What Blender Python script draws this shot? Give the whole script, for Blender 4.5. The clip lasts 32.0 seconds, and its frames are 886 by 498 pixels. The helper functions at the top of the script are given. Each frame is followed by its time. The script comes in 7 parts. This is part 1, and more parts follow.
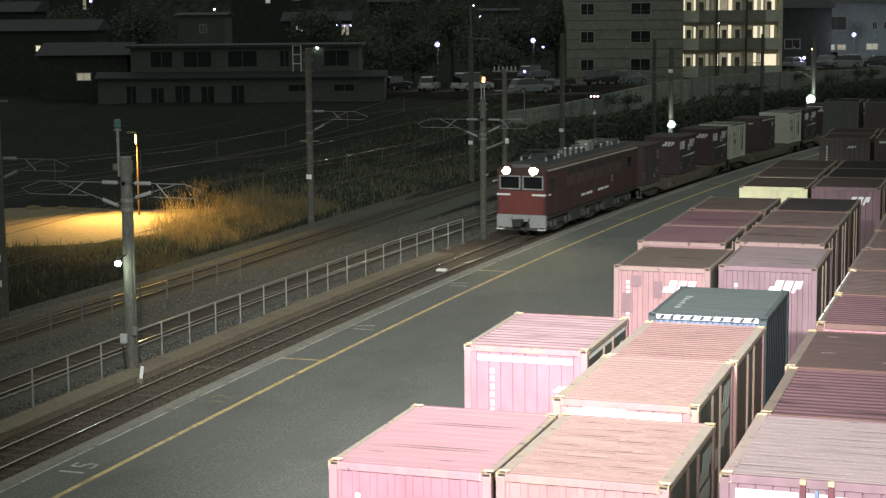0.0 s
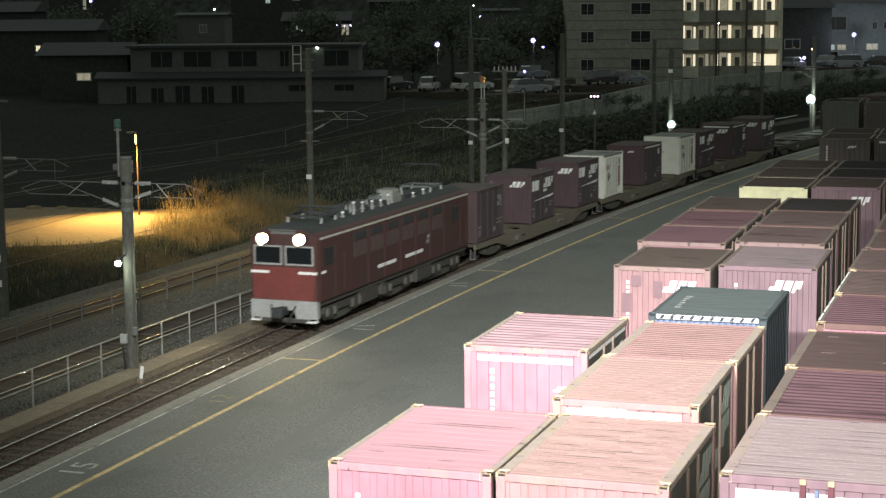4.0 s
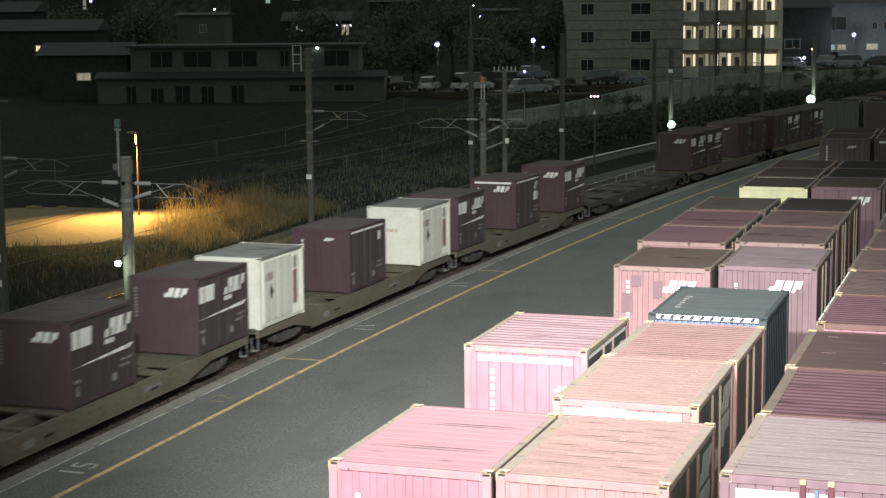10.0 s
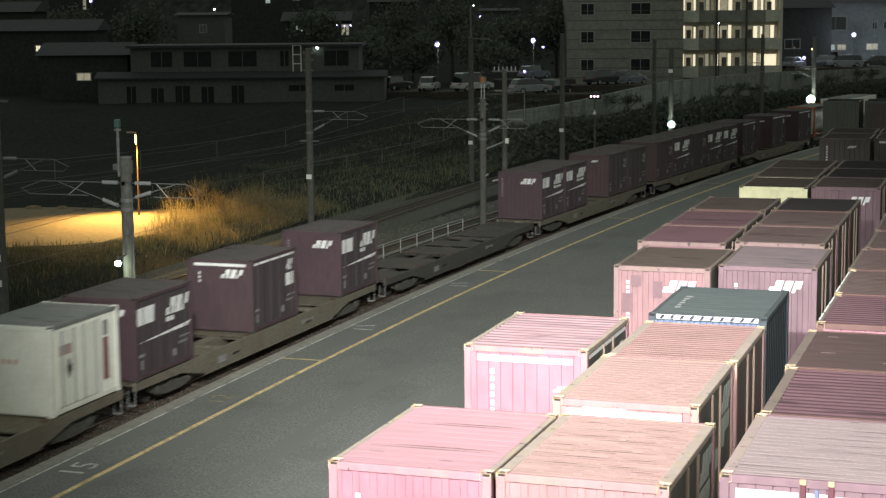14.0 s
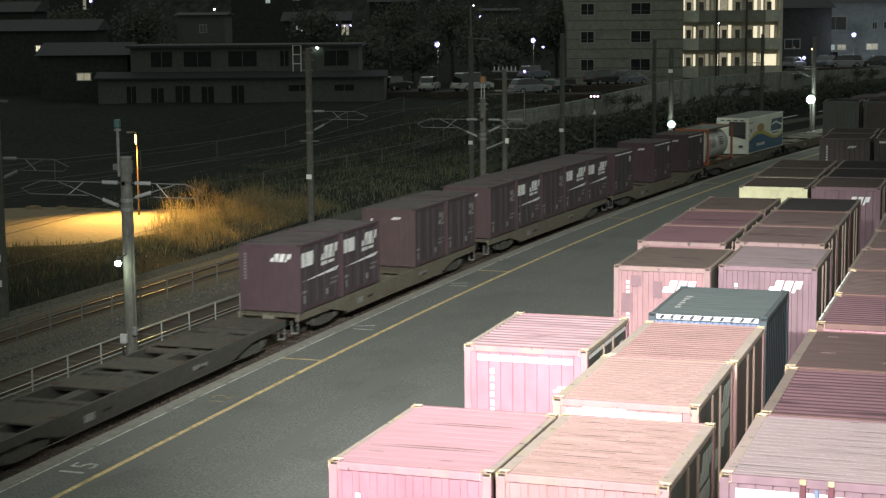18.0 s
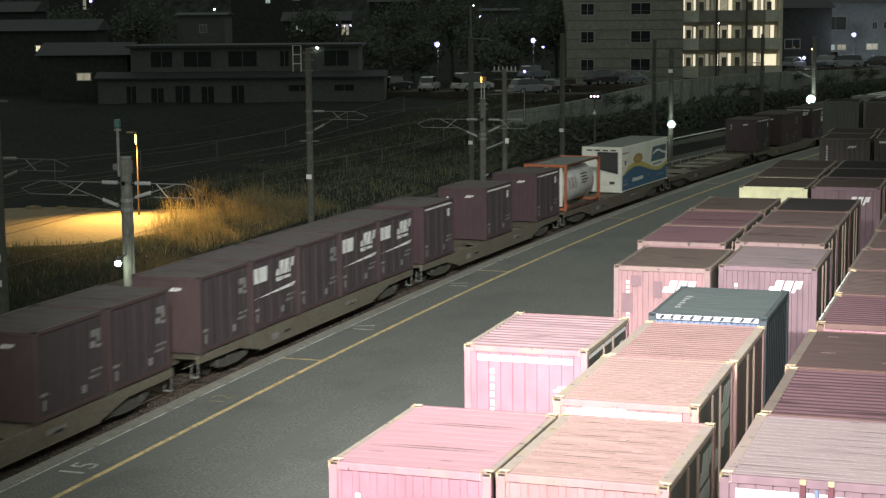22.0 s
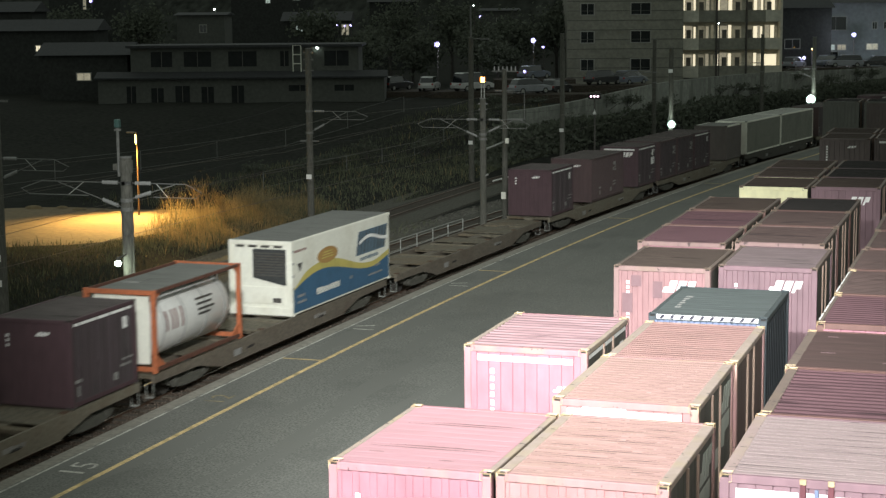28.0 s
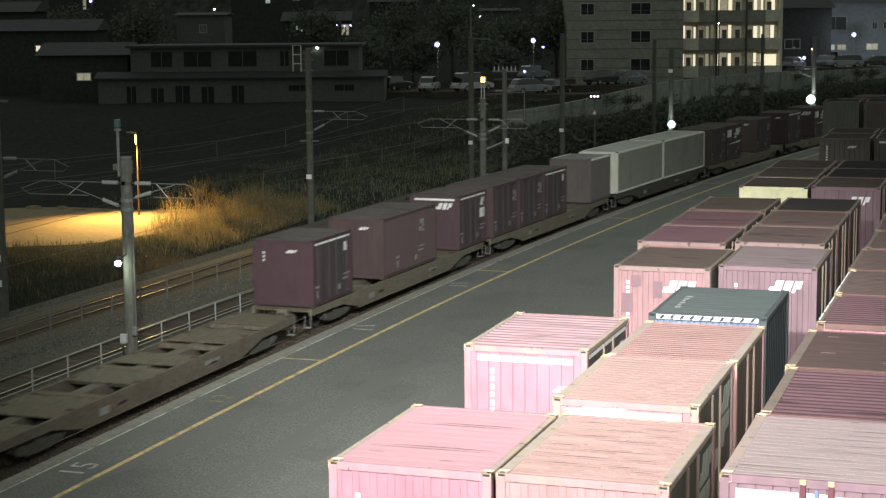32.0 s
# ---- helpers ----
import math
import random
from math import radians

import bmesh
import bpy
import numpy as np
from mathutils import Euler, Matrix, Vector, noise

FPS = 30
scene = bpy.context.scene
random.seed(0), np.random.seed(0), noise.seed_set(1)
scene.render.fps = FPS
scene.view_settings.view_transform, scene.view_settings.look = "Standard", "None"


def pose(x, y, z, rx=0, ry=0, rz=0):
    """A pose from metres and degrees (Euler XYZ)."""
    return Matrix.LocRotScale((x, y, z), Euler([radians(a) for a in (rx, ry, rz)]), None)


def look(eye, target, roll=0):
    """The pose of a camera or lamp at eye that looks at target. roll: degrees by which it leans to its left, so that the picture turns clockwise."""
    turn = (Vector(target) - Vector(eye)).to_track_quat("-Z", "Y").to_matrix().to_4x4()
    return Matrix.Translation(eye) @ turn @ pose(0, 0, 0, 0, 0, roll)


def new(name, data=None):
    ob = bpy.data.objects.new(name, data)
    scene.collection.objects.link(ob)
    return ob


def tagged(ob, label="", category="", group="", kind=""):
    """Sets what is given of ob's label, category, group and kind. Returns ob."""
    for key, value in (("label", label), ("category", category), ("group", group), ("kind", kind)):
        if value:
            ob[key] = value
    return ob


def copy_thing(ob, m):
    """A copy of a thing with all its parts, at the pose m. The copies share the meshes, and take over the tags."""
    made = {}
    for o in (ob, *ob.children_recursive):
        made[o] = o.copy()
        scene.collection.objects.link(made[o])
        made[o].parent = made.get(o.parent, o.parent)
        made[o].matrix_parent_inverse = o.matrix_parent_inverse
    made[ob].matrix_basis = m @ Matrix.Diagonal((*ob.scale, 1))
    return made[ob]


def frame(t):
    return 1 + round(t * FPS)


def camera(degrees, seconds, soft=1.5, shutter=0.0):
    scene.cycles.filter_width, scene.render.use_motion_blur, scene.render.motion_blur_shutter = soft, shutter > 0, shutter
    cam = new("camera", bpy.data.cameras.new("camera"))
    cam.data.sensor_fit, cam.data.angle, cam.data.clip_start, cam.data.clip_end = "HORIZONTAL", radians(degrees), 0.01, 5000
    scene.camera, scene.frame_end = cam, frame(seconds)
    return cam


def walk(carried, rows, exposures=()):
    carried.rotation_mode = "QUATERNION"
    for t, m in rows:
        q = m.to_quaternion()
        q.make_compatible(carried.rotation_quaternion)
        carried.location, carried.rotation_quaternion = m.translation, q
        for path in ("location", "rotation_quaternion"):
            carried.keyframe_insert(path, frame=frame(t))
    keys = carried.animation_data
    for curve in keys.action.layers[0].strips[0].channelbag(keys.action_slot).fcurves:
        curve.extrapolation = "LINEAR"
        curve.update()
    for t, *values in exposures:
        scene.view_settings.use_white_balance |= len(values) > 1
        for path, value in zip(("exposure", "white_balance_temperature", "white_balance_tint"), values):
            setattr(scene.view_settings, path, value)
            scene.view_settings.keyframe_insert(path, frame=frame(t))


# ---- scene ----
cam = camera(29.2, 32.0, soft=1.35, shutter=1.0)
EYE = Vector((0, 0, 11.375))
YAW, PITCH, ROLL = radians(18.558), radians(7.931), -0.483
AIM = EYE + Vector((-math.sin(YAW) * math.cos(PITCH), math.cos(YAW) * math.cos(PITCH), -math.sin(PITCH)))
walk(cam, [(0, look(EYE, AIM, ROLL)), (32, look(EYE, AIM, ROLL))], [(0, 0.0), (32, 0.0)])

# ---- world and lights ----
world = bpy.data.worlds.new("night")
scene.world = world
world.use_nodes = True
wn = world.node_tree.nodes
wn["Background"].inputs[0].default_value = (0.88, 1.0, 0.9, 1)
wn["Background"].inputs[1].default_value = 0.3


def lamp(name, kind, place, target, watts, colour, size=0.5, cone=120, blend=0.5):
    d = bpy.data.lights.new(name, kind)
    d.energy, d.color = watts, colour
    if kind == "SPOT":
        d.spot_size, d.spot_blend, d.shadow_soft_size = radians(cone), blend, size
    elif kind == "POINT":
        d.shadow_soft_size = size
    ob = new(name, d)
    ob.matrix_world = look(place, target)
    return ob


# high masts of the yard behind the viewer: one lights the stacks, one looks down the track
lamp("yard_floodlight", "SPOT", (-8, -18, 28), (-3.4, 30.5, 0), 378000, (0.965, 0.99, 1.0), 0.8, 32, 1.0)
lamp("yard_floodlight", "SPOT", (4, -10, 28), (-17.8, 58.5, 0), 275000, (0.965, 0.995, 0.985), 1.5, 27.5, 1.0)
# unseen lamp added on the right to lighten the containers' right-hand sides
lamp("yard_floodlight", "SPOT", (6, 16, 24), (-7, 40, 0), 10500, (0.98, 1.0, 0.95), 1.5, 90, 1.0)
# sodium street lamp over the sandy lot
lamp("sodium_lamp", "SPOT", (-47.15, 85.2, 4.5), (-45.9, 83.2, 0), 12500, (1.0, 0.62, 0.18), 0.12, 130, 0.8)
# small white lamps beside the track
lamp("pole_lamp_light", "POINT", (-27.78, 49.0, 3.0), (0, 0, 0), 42, (0.82, 1.0, 0.74), 0.08)
lamp("track_lamp_light", "POINT", (-24.0, 124.6, 2.95), (0, 0, 0), 170, (0.85, 1.0, 0.92), 0.12)
lamp("track_lamp_light", "POINT", (-17.8, 159.2, 3.1), (0, 0, 0), 450, (0.85, 1.0, 0.92), 0.15)
lamp("parking_lamp_light", "POINT", (-61.2, 180.4, 7.6), (0, 0, 0), 150, (0.75, 0.8, 1.0), 0.2)
lamp("parking_lamp_light", "POINT", (-51.0, 183.9, 7.9), (0, 0, 0), 140, (0.75, 0.8, 1.0), 0.2)
lamp("forecourt_lamp_light", "POINT", (-26.6, 230.2, 5.3), (0, 0, 0), 160, (0.75, 0.75, 1.0), 0.15)
lamp("forecourt_lamp_light", "POINT", (-20.9, 236.8, 7.7), (0, 0, 0), 650, (0.75, 0.8, 1.0), 0.2)

# ---- materials ----
MATS = {}


def mat(name, colour, rough=0.7, metal=0.0, grain=30.0, vary=0.25, bump=0.0, stain=None, stain_scale=1.2, stain_amount=0.35,
        emit=None, power=0.0, random=0.0, stretch=(1, 1, 1), coat=0.0, streak=None, through_light=0.0, island=0.0, sheen=0.5):
    if name in MATS:
        return MATS[name]
    m = bpy.data.materials.new(name)
    m.use_nodes = True
    MATS[name] = m
    n, l = m.node_tree.nodes, m.node_tree.links
    b = n["Principled BSDF"]
    b.inputs["Roughness"].default_value, b.inputs["Metallic"].default_value = rough, metal
    b.inputs["Specular IOR Level"].default_value = sheen
    tc, mp = n.new("ShaderNodeTexCoord"), n.new("ShaderNodeMapping")
    mp.inputs["Scale"].default_value = stretch
    l.new(tc.outputs["Object"], mp.inputs["Vector"])
    fine, broad = n.new("ShaderNodeTexNoise"), n.new("ShaderNodeTexNoise")
    fine.inputs["Scale"].default_value, fine.inputs["Detail"].default_value = grain, 3
    broad.inputs["Scale"].default_value, broad.inputs["Detail"].default_value = stain_scale, 5
    oi = n.new("ShaderNodeObjectInfo")
    shift = n.new("ShaderNodeVectorMath")
    shift.operation = "MULTIPLY_ADD"
    shift.inputs[1].default_value = (1, 1, 1)
    far = n.new("ShaderNodeVectorMath")
    far.operation = "SCALE"
    far.inputs[0].default_value = (31, 17, 23)
    l.new(oi.outputs["Random"], far.inputs["Scale"])
    l.new(mp.outputs[0], shift.inputs[0])
    l.new(far.outputs[0], shift.inputs[2])
    l.new(shift.outputs[0], fine.inputs["Vector"])
    l.new(shift.outputs[0], broad.inputs["Vector"])
    c = Vector(colour)
    ramp = n.new("ShaderNodeValToRGB")
    ramp.color_ramp.elements[0].position, ramp.color_ramp.elements[1].position = 0.3, 0.7
    ramp.color_ramp.elements[0].color = (*(c * (1 - vary)), 1)
    ramp.color_ramp.elements[1].color = (*[min(v * (1 + vary), 0.95) for v in c], 1)
    l.new(fine.outputs["Fac"], ramp.inputs[0])
    mix = n.new("ShaderNodeMix")
    mix.data_type = "RGBA"
    sramp = n.new("ShaderNodeValToRGB")
    sramp.color_ramp.elements[0].position, sramp.color_ramp.elements[1].position = 0.48, 0.72
    sramp.color_ramp.elements[1].color = (stain_amount, stain_amount, stain_amount, 1)
    l.new(broad.outputs["Fac"], sramp.inputs[0])
    l.new(sramp.outputs[0], mix.inputs["Factor"])
    l.new(ramp.outputs[0], mix.inputs[6])
    mix.inputs[7].default_value = (*(stain or (c * 0.55)), 1)
    out = mix.outputs[2]
    if streak:
        sm, sn, sr, mx = n.new("ShaderNodeMapping"), n.new("ShaderNodeTexNoise"), n.new("ShaderNodeValToRGB"), n.new("ShaderNodeMix")
        sm.inputs["Scale"].default_value = streak[1]
        l.new(shift.outputs[0], sm.inputs["Vector"])
        l.new(sm.outputs[0], sn.inputs["Vector"])
        sn.inputs["Scale"].default_value, sn.inputs["Detail"].default_value = 1.0, 2
        sr.color_ramp.elements[0].position, sr.color_ramp.elements[1].position = streak[2], streak[2] + 0.05
        l.new(sn.outputs["Fac"], sr.inputs[0])
        mx.data_type = "RGBA"
        l.new(sr.outputs[0], mx.inputs["Factor"])
        l.new(out, mx.inputs[6])
        mx.inputs[7].default_value = (*streak[0], 1)
        out = mx.outputs[2]
    if random:
        hsv, rm = n.new("ShaderNodeHueSaturation"), n.new("ShaderNodeMapRange")
        rm.inputs[3].default_value, rm.inputs[4].default_value = 1 - random, 1 + random
        l.new(oi.outputs["Random"], rm.inputs[0])
        l.new(rm.outputs[0], hsv.inputs["Value"])
        l.new(out, hsv.inputs["Color"])
        out = hsv.outputs[0]
    if island:
        geo, hv, ir = n.new("ShaderNodeNewGeometry"), n.new("ShaderNodeHueSaturation"), n.new("ShaderNodeMapRange")
        ir.inputs[3].default_value, ir.inputs[4].default_value = 1 - island, 1 + island
        l.new(geo.outputs["Random Per Island"], ir.inputs[0])
        l.new(ir.outputs[0], hv.inputs["Value"])
        l.new(out, hv.inputs["Color"])
        out = hv.outputs[0]
    l.new(out, b.inputs["Base Color"])
    if coat:
        b.inputs["Coat Weight"].default_value = coat
    if bump:
        bp = n.new("ShaderNodeBump")
        bp.inputs["Strength"].default_value, bp.inputs["Distance"].default_value = bump, 0.02
        l.new(fine.outputs["Fac"], bp.inputs["Height"])
        l.new(bp.outputs[0], b.inputs["Normal"])
    if through_light:
        tr, ms = n.new("ShaderNodeBsdfTranslucent"), n.new("ShaderNodeMixShader")
        l.new(out, tr.inputs["Color"])
        ms.inputs[0].default_value = through_light
        l.new(b.outputs[0], ms.inputs[1])
        l.new(tr.outputs[0], ms.inputs[2])
        l.new(ms.outputs[0], n["Material Output"].inputs["Surface"])
    if emit:
        b.inputs["Emission Color"].default_value = (*emit, 1)
        b.inputs["Emission Strength"].default_value = power
    return m


ASPHALT = mat("asphalt", (0.148, 0.149, 0.132), 0.85, grain=16, vary=0.42, bump=0.35, stain=(0.1, 0.101, 0.09), stain_scale=0.3, stain_amount=0.7, streak=((0.14, 0.141, 0.125), (1.3, 0.12, 1.0), 0.55))
KERB = mat("kerb_concrete", (0.24, 0.226, 0.19), 0.9, grain=6, vary=0.2, bump=0.2, stain_scale=0.5)
TROUGH = mat("trough_concrete", (0.185, 0.15, 0.105), 0.9, grain=8, vary=0.22, stain=(0.09, 0.074, 0.052), stain_scale=0.7, stain_amount=0.5, random=0.05)
SOIL = mat("soil", (0.026, 0.027, 0.023), 0.95, sheen=0.05, grain=2.5, vary=0.35, stain_scale=0.15, bump=0.3)
SAND = mat("sand", (0.204, 0.150, 0.084), 0.95, grain=3, vary=0.2, stain=(0.120, 0.090, 0.048), stain_scale=0.35, bump=0.3)
BALLAST = mat("ballast", (0.09, 0.087, 0.073), 0.95, sheen=0.2, grain=14, vary=0.7, stain=(0.075, 0.066, 0.052), stain_scale=0.6, bump=0.9)
BALLAST_RUST = mat("ballast_rusty", (0.098, 0.074, 0.056), 0.95, sheen=0.2, grain=14, vary=0.6, stain=(0.04, 0.03, 0.022), stain_scale=0.6, bump=0.9)
BALLAST_DARK = mat("ballast_oily", (0.06, 0.05, 0.04), 0.95, sheen=0.2, grain=14, vary=0.6, stain=(0.035, 0.028, 0.022), stain_scale=0.6, bump=0.9)
BALLAST_STONE = mat("ballast_stone", (0.098, 0.095, 0.08), 0.9, grain=9, vary=0.3, island=0.65)
RUST_STONE = mat("rusty_stone", (0.088, 0.067, 0.051), 0.9, grain=9, vary=0.3, island=0.4)
SLEEPER = mat("sleeper_wood", (0.07, 0.058, 0.044), 0.9, grain=20, vary=0.3, random=0.25)
RAILSIDE = mat("rail_rust", (0.09, 0.05, 0.03), 0.8, 0.2, grain=30, vary=0.3)
RAILDULL = mat("dull_rail_steel", (0.16, 0.12, 0.09), 0.42, 0.7, grain=10, vary=0.3, stain=(0.07, 0.045, 0.03), stain_scale=0.8, stain_amount=0.6)
RAILTOP = mat("rail_steel", (0.6, 0.57, 0.52), 0.2, 1.0, grain=10, vary=0.1, stretch=(1, 0.05, 1))
YELLOW = mat("yellow_paint", (0.62, 0.46, 0.22), 0.8, grain=10, vary=0.35, stain=(0.2, 0.165, 0.08), stain_scale=1.6, stain_amount=0.7)
WHITELINE = mat("worn_white_paint", (0.46, 0.45, 0.40), 0.85, grain=9, vary=0.4, stain=(0.11, 0.105, 0.095), stain_scale=1.5, stain_amount=0.9)
WHITE = mat("white_paint", (0.78, 0.77, 0.74), 0.6, grain=12, vary=0.08, stain=(0.5, 0.48, 0.44), stain_scale=1.5, stain_amount=0.3)
OFFWHITE = mat("white_container_paint", (0.72, 0.71, 0.62), 0.55, grain=9, vary=0.06, stain=(0.5, 0.46, 0.36), stain_scale=1.1, stain_amount=0.35)
GALV = mat("galvanised_steel", (0.3, 0.305, 0.28), 0.6, 0.15, grain=12, vary=0.2)
GALV_DULL = mat("weathered_steel_rail", (0.155, 0.155, 0.145), 0.7, 0.2, grain=12, vary=0.2)
POLECON = mat("pole_concrete", (0.09, 0.088, 0.074), 0.9, grain=14, vary=0.3, stain=(0.062, 0.064, 0.048), stain_scale=1.6, stain_amount=0.6, stretch=(1, 1, 0.25))
DARKSTEEL = mat("dark_steel", (0.075, 0.07, 0.063), 0.7, 0.3, grain=14, vary=0.35, stain=(0.08, 0.055, 0.035), stain_scale=1.4)
WAGON = mat("wagon_frame_paint", (0.155, 0.136, 0.1), 0.75, grain=10, vary=0.3, stain=(0.12, 0.085, 0.055), stain_scale=0.9, stain_amount=0.6)
WAGON_DARK = mat("dark_wagon_paint", (0.062, 0.058, 0.048), 0.8, grain=10, vary=0.3, stain=(0.06, 0.05, 0.036), stain_scale=0.9, stain_amount=0.6)
DECK_DARK = mat("dark_wagon_deck", (0.054, 0.048, 0.04), 0.85, grain=7, vary=0.4, stain=(0.08, 0.06, 0.04), stain_scale=0.8, stain_amount=0.6)
WAGON_BROWN = mat("brown_wagon_paint", (0.125, 0.105, 0.08), 0.8, grain=10, vary=0.3, stain=(0.09, 0.065, 0.045), stain_scale=0.9, stain_amount=0.6)
DECK = mat("wagon_deck", (0.12, 0.105, 0.075), 0.85, grain=7, vary=0.4, stain=(0.13, 0.09, 0.05), stain_scale=0.8, stain_amount=0.6)
BLACK = mat("black_rubber", (0.012, 0.012, 0.012), 0.7, grain=10, vary=0.2)
BLACKPANE = mat("unlit_window", (0.02, 0.022, 0.022), 0.55, grain=2, vary=0.2, sheen=0.1)
GLASS = mat("dark_glass", (0.012, 0.014, 0.016), 0.08, grain=2, vary=0.1, coat=0.5)
INSUL = mat("white_porcelain", (0.27, 0.27, 0.26), 0.25, grain=6, vary=0.06)
COPPER = mat("overhead_wire", (0.10, 0.085, 0.07), 0.5, 0.5, grain=5, vary=0.2)
TRANSFORMER = mat("transformer_grey", (0.24, 0.24, 0.21), 0.6, grain=8, vary=0.2)
# the highlight along the roof edge is put into this pale gutter colour
PALEGUTTER = mat("pale_gutter", (0.42, 0.4, 0.34), 0.6, grain=8, vary=0.25)
# front red holds the floodlight on the nose; the shaded sides get darker red
LOCO_LIT_FRONT = mat("loco_front_red", (0.165, 0.04, 0.034), 0.5, grain=8, vary=0.12, stain=(0.08, 0.035, 0.03), stain_scale=0.8, stain_amount=0.45)
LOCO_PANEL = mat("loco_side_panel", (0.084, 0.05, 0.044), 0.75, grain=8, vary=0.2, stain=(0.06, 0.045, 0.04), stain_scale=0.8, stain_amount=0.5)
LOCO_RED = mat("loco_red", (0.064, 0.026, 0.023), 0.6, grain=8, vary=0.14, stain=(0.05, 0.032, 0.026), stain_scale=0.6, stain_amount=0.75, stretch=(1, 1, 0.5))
LOCO_GREY = mat("loco_pale_grey", (0.34, 0.34, 0.33), 0.6, grain=8, vary=0.1, stain=(0.18, 0.17, 0.15), stain_scale=1.2)
LOCO_ROOF = mat("loco_roof", (0.032, 0.035, 0.034), 0.75, grain=8, vary=0.3)
ROOFGEAR = mat("roof_gear_grey", (0.13, 0.142, 0.135), 0.6, 0.1, grain=10, vary=0.15)
HEADLIGHT = mat("headlight", (0.9, 0.85, 0.7), 0.2, emit=(1.0, 0.88, 0.6), power=1200.0)
LAMPGLOW = mat("white_lamp_glow", (0.9, 0.9, 0.9), 0.3, emit=(0.82, 1.0, 0.9), power=25.0)
BLUEGLOW = mat("blue_lamp_glow", (0.9, 0.9, 0.9), 0.3, emit=(0.6, 0.55, 1.0), power=8.0)
AMBERGLOW = mat("amber_lamp_glow", (0.9, 0.6, 0.3), 0.3, emit=(1.0, 0.5, 0.12), power=12.0)
# self-glowing discs that paint a coloured halo of light around the lamps
BLUEHALO = mat("blue_reflector", (0.4, 0.4, 0.6), 0.4, emit=(0.42, 0.33, 1.0), power=0.5)
GREENHALO = mat("green_reflector", (0.4, 0.6, 0.5), 0.4, emit=(0.4, 1.0, 0.55), power=0.12)
WARMHALO = mat("warm_reflector", (0.7, 0.6, 0.4), 0.4, emit=(1.0, 0.72, 0.32), power=1.6)
SODIUMGLOW = mat("sodium_glow", (0.9, 0.6, 0.3), 0.3, emit=(1.0, 0.62, 0.15), power=30.0)
PINKGLOW = mat("signal_lamp_glow", (0.9, 0.7, 0.8), 0.3, emit=(1.0, 0.72, 0.85), power=2.5)
WINDOWGLOW = mat("lit_window", (0.8, 0.75, 0.6), 0.4, grain=3, vary=0.3, emit=(1.0, 0.88, 0.62), power=0.9)
WINDOWDIM = mat("dim_window", (0.5, 0.48, 0.4), 0.4, grain=3, vary=0.3, emit=(1.0, 0.88, 0.62), power=0.22)
WINDOWCOOL = mat("cool_window", (0.5, 0.5, 0.5), 0.4, grain=3, vary=0.3, emit=(0.8, 1.0, 0.9), power=0.3)
ORANGEFRAME = mat("orange_frame", (0.40, 0.12, 0.05), 0.6, grain=9, vary=0.2, stain=(0.18, 0.06, 0.03), stain_scale=1.5)
# top rail's shade under the walkway put into dark orange; bottom rail shares it
DARKRAIL = mat("grimy_orange_rail", (0.10, 0.04, 0.025), 0.75, grain=9, vary=0.3)
TANKSTEEL = mat("tank_white", (0.62, 0.61, 0.58), 0.35, 0.1, grain=8, vary=0.08, stain=(0.35, 0.33, 0.3), stain_scale=0.9)
REEFER_BLUE = mat("reefer_blue", (0.045, 0.115, 0.20), 0.5, grain=7, vary=0.12)
REEFER_YELLOW = mat("reefer_yellow", (0.5, 0.42, 0.12), 0.5, grain=7, vary=0.1)
REEFER_OCHRE = mat("reefer_ochre", (0.36, 0.21, 0.07), 0.5, grain=7, vary=0.1)
REEFER_SLATE = mat("reefer_slate", (0.09, 0.15, 0.20), 0.5, grain=7, vary=0.1)
GREYMARK = mat("grey_mark", (0.25, 0.245, 0.23), 0.7, grain=9, vary=0.2)
DULLFIT = mat("grimy_fitting", (0.17, 0.125, 0.095), 0.8, grain=14, vary=0.3)
BOGIESTEEL = mat("bogie_steel", (0.092, 0.089, 0.073), 0.75, 0.1, grain=12, vary=0.35, stain=(0.07, 0.06, 0.045), stain_scale=1.6)
RUSTYELLOW = mat("worn_yellow_fitting", (0.42, 0.33, 0.2), 0.75, grain=14, vary=0.3, stain=(0.2, 0.1, 0.05), stain_scale=6, stain_amount=0.6)
DARKHOLE = mat("fitting_hole", (0.02, 0.017, 0.015), 0.9)

